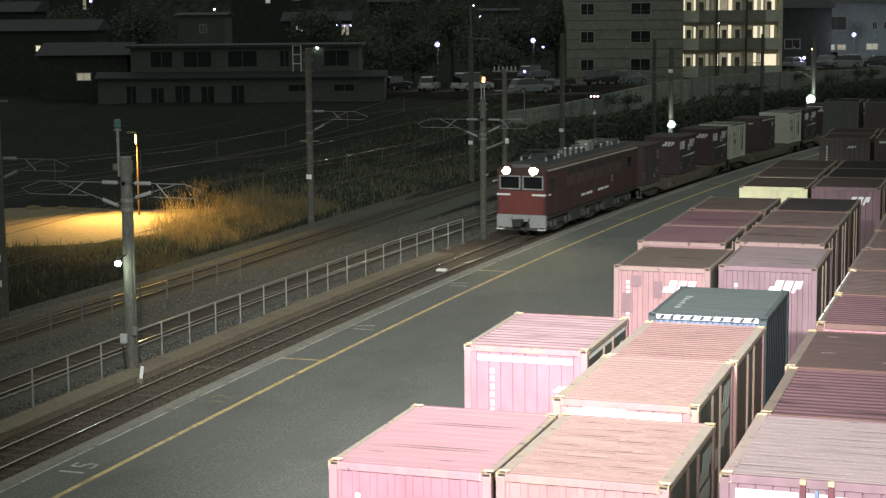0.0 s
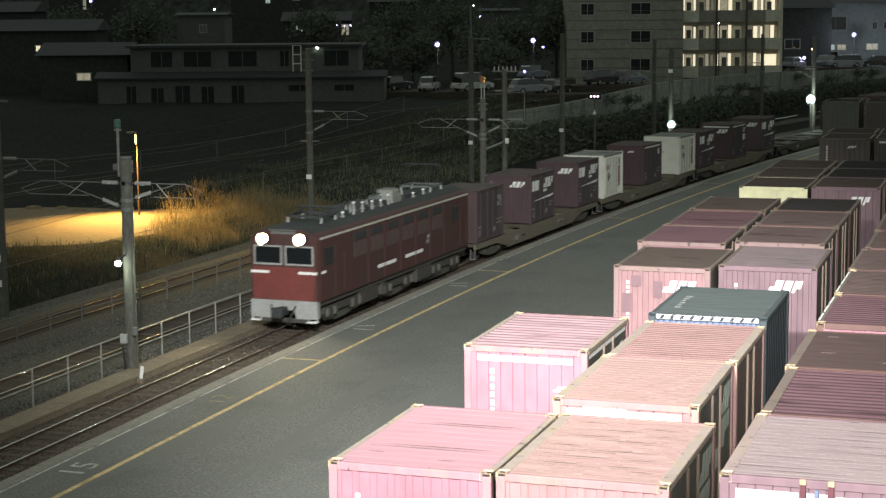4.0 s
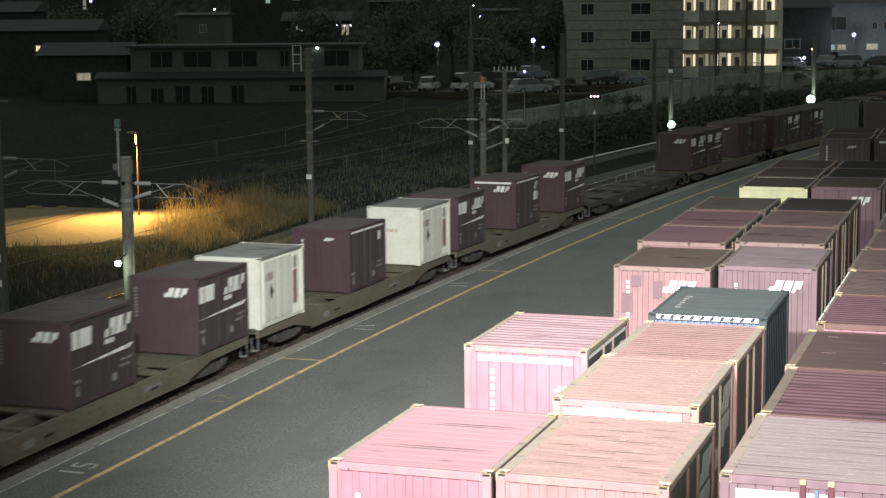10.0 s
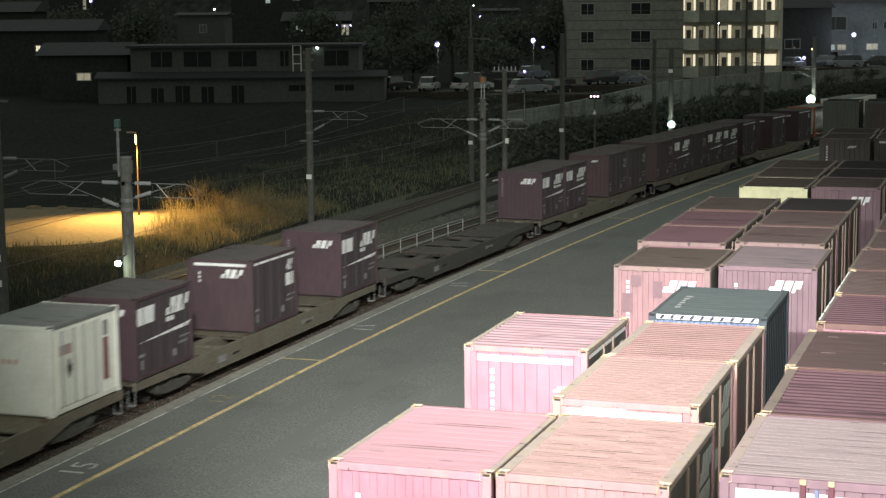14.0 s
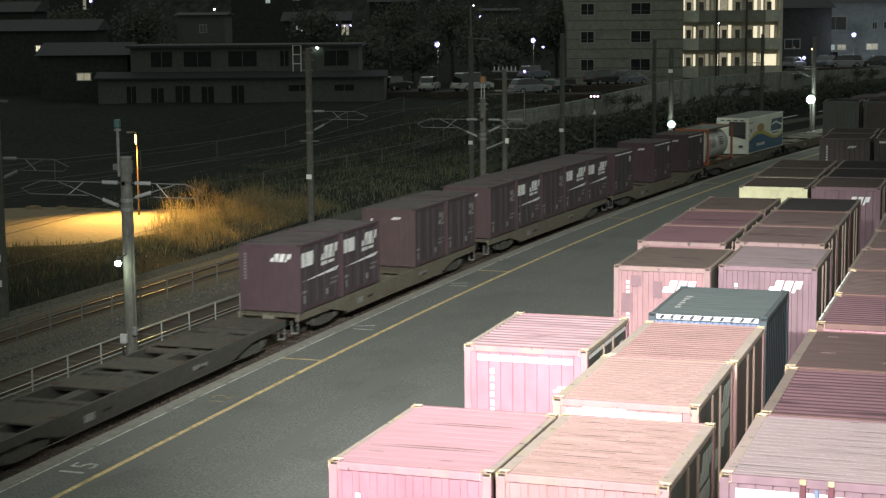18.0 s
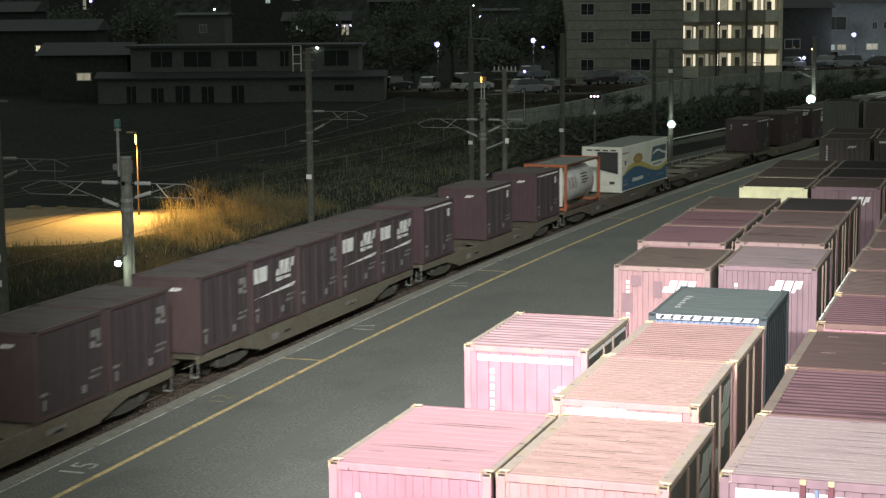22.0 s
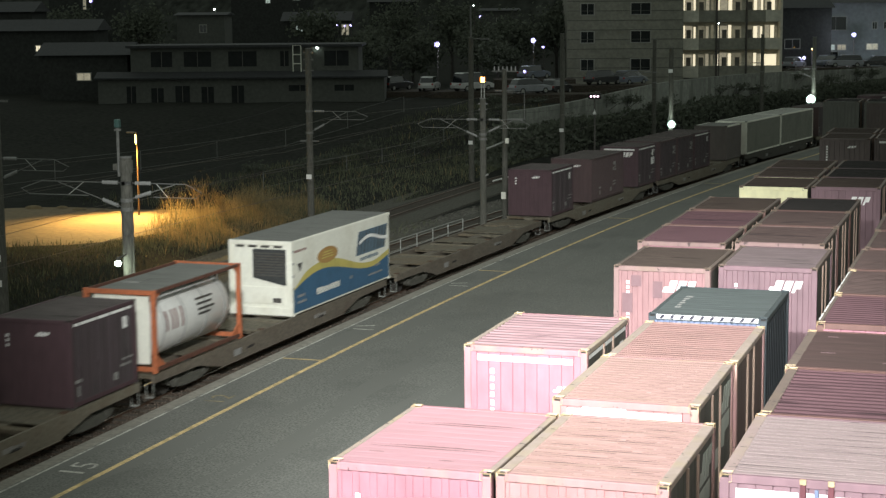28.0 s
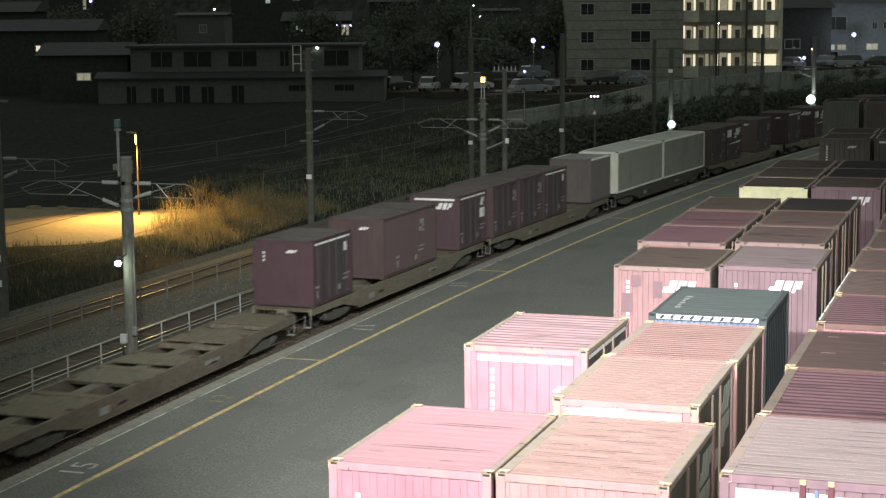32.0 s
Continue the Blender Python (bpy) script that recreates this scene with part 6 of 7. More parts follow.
part("tie_beam", Shape().path([(-26.4, 85.4, 4.15), (-27.6, 93.3, 4.0)], 0.05).path([(-26.4, 85.4, 2.75), (-26.1, 85.3, 2.9)], 0.05), GALV, p)
p = line_pole("pale equipment pole with cross arms and cabinets", -27.6, 93.5, -0.7, 8.1, 0.17, 0.14, bars_at=((8.0, 0.75), (6.9, 0.55), (5.2, 0.4)), plates=())
for i in range(6):
    part("pin_insulator", Shape().tube((-28.2 + i * 0.25, 93.5, 8.04), (-28.2 + i * 0.25, 93.5, 8.28), 0.05, 0.035), INSUL, p)
part("platform_frame", Shape().path([(-27.4, 93.4, 6.8), (-26.4, 93.4, 6.8), (-26.4, 93.4, 5.3), (-27.4, 93.4, 5.3)], 0.025).box(-27.4, 93.1, 5.25, -26.4, 93.7, 5.31), GALV_DULL, p)
part("cabinet", Shape().box(-27.75, 93.2, 0.7, -27.48, 93.35, 1.1, c=0.02).box(-27.5, 93.2, 3.9, -27.3, 93.35, 4.2, c=0.02), OFFWHITE, p, "pale equipment cabinet")
p = line_pole("tall dark line pole with a mast and small lamp", -36.0, 113.7, -0.5, 9.6, 0.2, 0.18, plates=(2.3,))
part("mast", Shape().tube((-36, 113.7, 9.6), (-36, 113.7, 11.8), 0.06).path([(-36, 113.7, 9.5), (-35.0, 113.7, 9.52)], 0.04).box(-35.25, 113.5, 9.45, -34.7, 113.9, 9.55), GALV_DULL, p)
p = line_pole("dark line pole with a small white plate", -32.0, 123.6, -0.5, 9.7, 0.2, 0.16, plates=(2.55,))
line_pole("dark line pole with bracket arms and white plates", -37.6, 57.3, -0.7, 8.2, 0.24, 0.2, arms=((1, 3.2, 5.87, 5.0),), plates=(1.95, 0.95), bars_at=((8.1, 0.6),))
line_pole("dark line pole beside the curve", -24.25, 125.9, -0.5, 8.6, 0.2, 0.17, plates=(6.9,))
for x, y in ((-17.6, 160.6), (-11.9, 182.0), (-30.5, 150.5), (-24.8, 178.0), (-4.6, 118.0)):
    line_pole("dark line pole in the distance", x, y, -0.5, 8.8, 0.2, 0.17, arms=((-1, 2.8, 5.9, 5.0),) if x < -11 else ())
for x, y, z, r in ((-24.1, 125.3, 2.95, 0.23), (-17.8, 160.1, 3.1, 0.33)):
    root = thing("track_lamp", "bright white lamp on a short post beside the track", "lamp", "track lamps")
    part("post", Shape().tube((x, y, -0.6), (x, y, z - 0.2), 0.06), DARKSTEEL, root)
    part("reflector", Shape().tube((x, y + 0.1, z), (x, y + 0.12, z), r * 1.25, seg=16), GREENHALO, root, "green glowing halo disc")
    part("lamp_globe", Shape().ball((x, y - 0.1, z), r * 0.5), LAMPGLOW, root, "glowing white lamp", smooth=True)

# overhead wires
for shift, label in ((lambda s: 0.0, "main"), (lambda s: -5.03, "middle"), (third, "outer")):
    root = thing("overhead_wire", "thin dark overhead wire above the %s track" % label, "overhead wire")
    part("contact_wire", Shape().path([track(20 + 8 * i, shift(20 + 8 * i), 4.68) for i in range(28)], 0.009, seg=4), COPPER, root)
    part("messenger_wire", Shape().path([track(20 + 4 * i, shift(20 + 4 * i), 5.35 + 0.35 * abs(math.cos(math.pi * (20 + 4 * i - 50) / 36))) for i in range(55)], 0.008, seg=4), COPPER, root)
root = thing("feeder_cable", "thin black cable slung between the line poles", "cable")
for z0, sag in ((6.6, 0.8), (4.2, 0.5)):
    pts = []
    stops = [(-37.6, 57.3), (-37.5, 88.3), (-36.0, 113.7), (-30.5, 150.5)]
    for a, b in zip(stops[:-1], stops[1:]):
        for i in range(10):
            t = i / 10
            pts.append((a[0] + (b[0] - a[0]) * t - 0.3, a[1] + (b[1] - a[1]) * t, z0 - sag * 4 * t * (1 - t)))
    part("wire", Shape().path(pts, 0.012, seg=4), BLACK, root)

# white stake beside the trough
st = thing("marker_stake", "short white marker stake leaning beside the track", "marker post")
part("stake", Shape().box(-0.06, -0.03, 0, 0.06, 0.03, 0.42, c=0.02), WHITE, st)
part("footing", Shape().box(-0.1, -0.08, -0.16, 0.1, 0.08, 0.0, c=0.01), TROUGH, st)
st.matrix_basis = Matrix.Translation(track(48.45, -1.15, -0.4)) @ Matrix.Rotation(radians(10), 4, "Y")

# sodium street lamp
root = thing("street_lamp", "glowing orange sodium street lamp at the sandy lot", "street lamp")
part("post", Shape().tube((-47.0, 85.7, -0.4), (-47.0, 85.7, 4.75), 0.06, 0.045, seg=10), mat("rusty_post", (0.07, 0.04, 0.02), 0.7), root)
part("arm", Shape().path([(-47.0, 85.7, 4.75), (-47.15, 85.65, 4.82), (-47.4, 85.55, 4.82)], 0.03), GALV_DULL, root)
part("lamp_head", Shape().box(-47.5, 85.4, 4.74, -47.1, 85.65, 4.84, c=0.03), GALV_DULL, root)
# one glowing tube gives the lamp and the lamplight on the upper post
part("lamp_tube", Shape().tube((-47.02, 85.6, 4.15), (-47.02, 85.6, 4.66), 0.028, seg=8), SODIUMGLOW, root, "orange tube glowing for the lamp and the lit post top")

# ---- fences ----
def wire_fence(label, places, h):
    root = thing("wire_fence", label, "fence")
    for x, y in places:
        z = ground_height(x, y)
        part("post", Shape().tube((x, y, z - 0.2), (x, y, z + h), 0.035), GALV_DULL, root)
    for k in (1.0, 0.08):
        part("wire", Shape().path([(x, y, ground_height(x, y) + h * k) for x, y in places], 0.013, seg=5), GALV_DULL, root)


wire_fence("low wire fence beyond the dry grass", [(-51.5 + 1.16 * i if i < 5 else -46.5 + 0.3 * (i - 5), 76 + 6.6 * i) for i in range(4, 11)], 1.1)
wire_fence("farther wire fence across the dark field", [(-66 + 2.2 * i, 96 + 8.4 * i) for i in range(7)], 1.4)

# ---- plants ----
STRAW = mat("dry_straw", (0.29, 0.22, 0.11), 0.85, grain=3, vary=0.4, stain=(0.08, 0.068, 0.035), stain_scale=0.6, through_light=0.5)
GRASS = mat("dull_grass", (0.128, 0.138, 0.086), 0.9, sheen=0.1, grain=3, vary=0.4, stain=(0.03, 0.028, 0.015), stain_scale=0.4, through_light=0.25)
WEED = mat("dark_weed", (0.056, 0.062, 0.044), 0.9, sheen=0.1, grain=3, vary=0.5, stain=(0.03, 0.034, 0.022), stain_scale=0.5, through_light=0.2)
LEAF = mat("dark_leaf", (0.095, 0.105, 0.08), 0.85, sheen=0.1, grain=4, vary=0.5, through_light=0.25)


def blades(name, label, count, place, hmin, hmax, width, material, seed):
    r = random.Random(seed)
    sh = Shape()
    vs, fs = [], []
    for i in range(count):
        x, y, k = place(r)
        z = ground_height(x, y) - 0.03
        h = r.uniform(hmin, hmax) * k
        a, lean = r.uniform(0, math.pi), h * r.uniform(0.05, 0.6)
        b = r.uniform(0, 2 * math.pi)
        dx, dy = math.cos(a) * width * r.uniform(0.6, 1.4), math.sin(a) * width
        lx, ly = math.cos(b) * lean, math.sin(b) * lean
        n = len(vs)
        vs += [(x - dx, y - dy, z), (x + dx, y + dy, z), (x + lx * 0.35 + dx * 0.7, y + ly * 0.35 + dy * 0.7, z + h * 0.6), (x + lx * 0.35 - dx * 0.7, y + ly * 0.35 - dy * 0.7, z + h * 0.6), (x + lx, y + ly, z + h)]
        fs += [(n, n + 1, n + 2, n + 3), (n + 3, n + 2, n + 4)]
    me = bpy.data.meshes.new(name)
    me.from_pydata(vs, [], fs)
    me.materials.append(material)
    return tagged(new(name, me), label, "grass", "", "stuff")


def reed_place(r):
    y = 76 + 19 * r.random() ** 0.8
    x = -38.4 - abs(r.gauss(0, 1)) * 3.0
    k = 0.5 + 0.9 * smooth01(-0.35, 0.35, noise.noise((x * 0.35, y * 0.35, 7)))
    k *= 0.2 + 0.8 * smooth01(-1.5, 0.8, x + 41.3 + (y - 77) * 0.5)
    k *= 1 - 0.45 * smooth01(-41.5, -38.8, x)
    return x, y, k


def verge_place(r):
    y = r.uniform(45, 150)
    off = -13.2 - r.random() ** 1.4 * 17
    p = track(y, off - 3.0 * smooth01(95, 140, y))
    u, v = (p.x + 53.0) * 0.91 + (p.y - 81.3) * 0.41, (p.y - 81.3) * 0.91 - (p.x + 53.0) * 0.41
    if (u / 17.0) ** 2 + (v / 8.0) ** 2 < 1.1:
        return p.x, p.y, 0.12
    if p.x < -40.5 and 66 < p.y < 84:
        return p.x, p.y, 0.35
    return p.x, p.y, 0.5 + 0.8 * smooth01(-0.3, 0.3, noise.noise((p.x * 0.3, p.y * 0.3, 2)))


def weed_place(r):
    y = r.uniform(38, 92)
    p = track(y, -13.0 - r.random() ** 1.2 * 20)
    u, v = (p.x + 53.0) * 0.91 + (p.y - 81.3) * 0.41, (p.y - 81.3) * 0.91 - (p.x + 53.0) * 0.41 + 1.4
    k = smooth01(1.02, 1.7, math.hypot(u / 18.0, v / 10.4))
    return p.x, p.y, 0.06 + k * (0.5 + 0.8 * smooth01(-0.3, 0.3, noise.noise((p.x * 0.35, p.y * 0.35, 11))))


def lot_edge(r):
    a = r.uniform(math.pi * 0.9, math.pi * 2.05)
    k = r.gauss(1.12, 0.13)
    u, v = 18.0 * math.cos(a) * k, 10.4 * math.sin(a) * k - 1.4
    x, y = -53.0 + u * 0.93 - v * 0.3, 81.3 + u * 0.42 + v * 0.9
    return x, y, 0.4 + 0.9 * smooth01(-0.3, 0.3, noise.noise((x * 0.4, y * 0.4, 5)))


blades("weeds", "dense dark green weeds between the lot and the tracks", 30000, weed_place, 0.15, 0.6, 0.02, WEED, 29)
blades("reeds", "tall dry straw-coloured reeds beside the far track", 8500, reed_place, 0.3, 1.45, 0.008, STRAW, 11)
blades("weeds", "dull green weeds among the dry reeds", 6500, reed_place, 0.15, 0.7, 0.014, GRASS, 17)
blades("grass", "rough dull grass on the bank beside the far track", 30000, verge_place, 0.12, 0.5, 0.017, GRASS, 12)
blades("grass", "ragged dark grass along the near edge of the sandy lot", 8000, lot_edge, 0.1, 0.45, 0.016, GRASS, 19)
blades("grass", "dry straw among the bank's rough grass", 900, verge_place, 0.2, 0.7, 0.02, STRAW, 13)


def shrub(label, x, y, h, spread, leaves, material, seed, bare=False):
    """A bush of thin stems with many small leaves."""
    r = random.Random(seed)
    z = ground_height(x, y)
    root = thing("shrub", label, "shrub", "shrubs", at=pose(x, y, z))
    stems, tips = Shape(), []
    for i in range(11):
        a = r.uniform(0, 2 * math.pi)
        q = Vector((math.cos(a) * spread * r.uniform(0.1, 0.5), math.sin(a) * spread * r.uniform(0.1, 0.5), h * r.uniform(0.35, 0.6)))
        stems.tube((0, 0, -0.05), q, 0.03, 0.018, seg=5)
        for j in range(4):
            t = q + Vector((r.uniform(-1, 1) * spread * 0.5, r.uniform(-1, 1) * spread * 0.5, h * r.uniform(0.1, 0.42)))
            stems.tube(q, t, 0.016, 0.007, seg=4)
            tips.append((q, t))
    part("branching", stems, STRAW if bare else DARKSTEEL, root)
    vs, fs = [], []
    for i in range(leaves):
        q, t = r.choice(tips)
        c = q.lerp(t, r.uniform(0.2, 1.1)) + Vector((r.gauss(0, 0.1), r.gauss(0, 0.1), r.gauss(0, 0.1))) * h * 0.7
        u = Vector((r.gauss(0, 1), r.gauss(0, 1), r.gauss(0, 1))).normalized()
        k = 0.45 if bare else 1.0
        w = u.orthogonal().normalized() * r.uniform(0.04, 0.1) * k
        u = u * r.uniform(0.06, 0.14) * k
        n = len(vs)
        vs += [c - u, c + w * 0.6, c + u, c - w * 0.6]
        fs.append((n, n + 1, n + 2, n + 3))
    me = bpy.data.meshes.new("leaves")
    me.from_pydata(vs, [], fs)
    me.materials.append(material)
    tagged(part("leaves", me, None, root), "", "", "", "stuff")
    return root


shrub("bare dry bush with pale stems among the reeds", -42.0, 83.5, 2.9, 1.3, 110, STRAW, 21, True)
shrub("dry flowering stalks among the reeds", -41.4, 84.6, 1.9, 0.8, 150, STRAW, 22, True)
r = random.Random(5)
for i in range(26):
    s = 128 + i * 4.6
    q = track(s, -16.6 - r.uniform(0, 0.8))
    shrub("dark leafy bush against the retaining wall", q.x, q.y, r.uniform(1.3, 2.1), 2.3, 750, LEAF, 40 + i)
for i in range(12):
    q = track(105 + i * 4.0, -24 - r.uniform(0, 4))
    shrub("low dark leafy bush on the bank", q.x, q.y, r.uniform(0.9, 1.6), 1.6, 420, LEAF, 80 + i)

# long unkempt hedge in front of the retaining wall
r = random.Random(77)
HEAPS = ((-55.2, 88.6, 1.3), (-53.6, 89.4, 0.9), (-52.0, 88.6, 1.1), (-50.4, 88.0, 0.8), (-49.0, 87.0, 0.7))
vs, fs = [], []
for i in range(15000):
    st = r.uniform(118, 300)
    top = 2.45 + 0.7 * noise.noise((st * 0.11, 3.1, 0)) + 0.5 * noise.noise((st * 0.5, 8.3, 0))
    q = track(st, -15.4 - abs(r.gauss(0, 0.9)))
    c = Vector((q.x, q.y, -0.6 + (top + 0.6) * r.random() ** 0.8))
    u = Vector((r.gauss(0, 1), r.gauss(0, 1), r.gauss(0, 1))).normalized()
    w = u.orthogonal().normalized() * r.uniform(0.09, 0.2)
    u = u * r.uniform(0.14, 0.3)
    n = len(vs)
    vs += [c - u, c + w, c + u, c - w]
    fs.append((n, n + 1, n + 2, n + 3))
me = bpy.data.meshes.new("hedge")
me.from_pydata(vs, [], fs)
me.materials.append(LEAF)
tagged(new("hedge", me), "long dark unkempt hedge along the far side of the curve", "hedge", "", "stuff")



def wall_top(s):
    return 3.6 + 0.95 * smooth01(132, 165, s) - 0.75 * smooth01(175, 230, s)


sh = Shape()
stops = [126 + 4 * i for i in range(50)]
sh.add([track(s, o, z) for s in stops for o, z in ((-17.2, -0.6), (-17.2, wall_top(s)), (-17.6, wall_top(s)), (-17.6, -0.6))],
       [(4 * i + j, 4 * i + (j + 1) % 4, 4 * i + 4 + (j + 1) % 4, 4 * i + 4 + j) for i in range(49) for j in range(4)] + [(0, 1, 2, 3), (196, 197, 198, 199)])
structure("retaining_wall", sh, mat("wall_concrete", (0.2, 0.205, 0.18), 0.9, grain=2, vary=0.25, stain=(0.11, 0.115, 0.1), stain_scale=0.25, stain_amount=0.7, streak=((0.13, 0.135, 0.115), (0.8, 0.8, 0.1), 0.58)), "grey concrete retaining wall behind the bushes")

# white bar on invented low stands, painting the far rail's glint along the curve
pr = thing("pipe_rail", "long white bar standing in for the far rail's glint", "rail")
part("pipe", Shape().path([track(112 + 4 * i, -12.75 - 0.028 * (4 * i - 16), -0.33) for i in range(29)], 0.055, seg=8), WHITE, pr)
for i in range(15):
    q = track(112 + 8 * i, -12.75 - 0.028 * (8 * i - 16))
    part("stand", Shape().tube((q.x, q.y, -0.75), (q.x, q.y, -0.38), 0.04), GALV_DULL, pr)

# ---- buildings ----
PLASTER = mat("pale_plaster", (0.082, 0.085, 0.075), 0.9, grain=3, vary=0.16, stain=(0.06, 0.066, 0.058), stain_scale=0.4)
SIDING = mat("beige_siding", (0.22, 0.215, 0.175), 0.85, grain=3, vary=0.15, stain_scale=0.5)
TRIM = mat("pale_trim", (0.3, 0.3, 0.27), 0.8, grain=4, vary=0.1)
ROOFTILE = mat("dark_roof", (0.03, 0.031, 0.033), 0.8, grain=4, vary=0.3)
GREYWALL = mat("grey_blue_wall", (0.2, 0.215, 0.22), 0.85, grain=2, vary=0.12, stain_scale=0.3)
DARKSIDING = mat("gallery_door", (0.12, 0.115, 0.1), 0.7, grain=3, vary=0.2)
FAINTGLOW = mat("faint_window", (0.4, 0.38, 0.3), 0.5, grain=2, vary=0.4, emit=(1.0, 0.88, 0.6), power=0.09)
GALLERY = mat("gallery_wall", (0.5, 0.48, 0.4), 0.85, grain=3, vary=0.1)


def facing(x, y, z, yaw):
    return pose(x, y, z, 0, 0, yaw)


def window(parent, x, z, w, h, pane, y=0.0, trim=True):
    """A window in a wall that faces -y, at that wall's plane y."""
    fr = Shape()
    t = 0.09
    if trim:
        fr.box(x - w / 2 - t, y - 0.05, z - t, x + w / 2 + t, y + 0.01, z).box(x - w / 2 - t, y - 0.05, z + h, x + w / 2 + t, y + 0.01, z + h + t)
        fr.box(x - w / 2 - t, y - 0.05, z, x - w / 2, y + 0.01, z + h).box(x + w / 2, y - 0.05, z, x + w / 2 + t, y + 0.01, z + h)
    fr.box(x - 0.025, y - 0.03, z, x + 0.025, y + 0.01, z + h)
    f = part("window", fr, TRIM if trim else DARKSIDING, parent)
    for k in (-1, 1):
        part("pane", Shape().box(x + k * w / 4 - w / 4 + 0.03, y - 0.015, z, x + k * w / 4 + w / 4 - 0.03, y + 0.012, z + h), pane, f)
    return f


def old_house():
    """Two-storey plastered building with a projecting ground floor; its front faces -y."""
    root = thing("building", "dark two-storey plastered building with black windows, far behind the tracks", "building", at=facing(-72.2, 156.3, 2.0, 18.6))
    part("wall", Shape().box(-15.5, -1.2, -2.0, 13.0, 10, 3.05).box(-12.4, 0, 3.05, 10.4, 9, 6.05), PLASTER, root)
    part("lower_roof", Shape().prism([(-1.7, 3.0), (0.1, 3.55), (0.1, 3.7), (-1.7, 3.15)], 0, -15.8, 13.3), ROOFTILE, root)
    part("roof", Shape().box(-12.8, -0.5, 6.05, 10.8, 9.4, 6.3), ROOFTILE, root)
    for x, w in ((-9.3, 2.2), (-5.7, 2.8), (-1.2, 2.9), (3.0, 0.9), (8.2, 2.5)):
        window(root, x, 4.15, w, 1.5, BLACKPANE, 0.0, False)
    for x, w, z, h in ((-12.2, 1.0, 0.2, 2.1), (-9.6, 1.3, 0.6, 1.5), (-7.1, 1.5, 0.2, 2.1), (-4.6, 1.3, 0.4, 1.8), (-1.6, 1.3, 0.2, 2.1), (4.6, 2.3, 1.7, 0.6), (9.0, 2.0, 1.7, 0.6)):
        window(root, x, z, w, h, BLACKPANE, -1.2, False)
    part("stair_frame", Shape().path([(3.9, -0.6, 3.6), (3.9, -0.6, 6.2), (4.7, -0.6, 6.2), (4.7, -0.6, 3.6)], 0.05).path([(3.9, -0.6, 4.4), (4.7, -0.6, 4.4)], 0.05).path([(3.9, -0.6, 5.3), (4.7, -0.6, 5.3)], 0.05), OFFWHITE, root)
    part("wall_lamp", Shape().box(6.18, -0.2, 5.92, 6.42, -0.02, 6.0), LAMPGLOW, root, "small glowing wall lamp")
    return root


old_house()


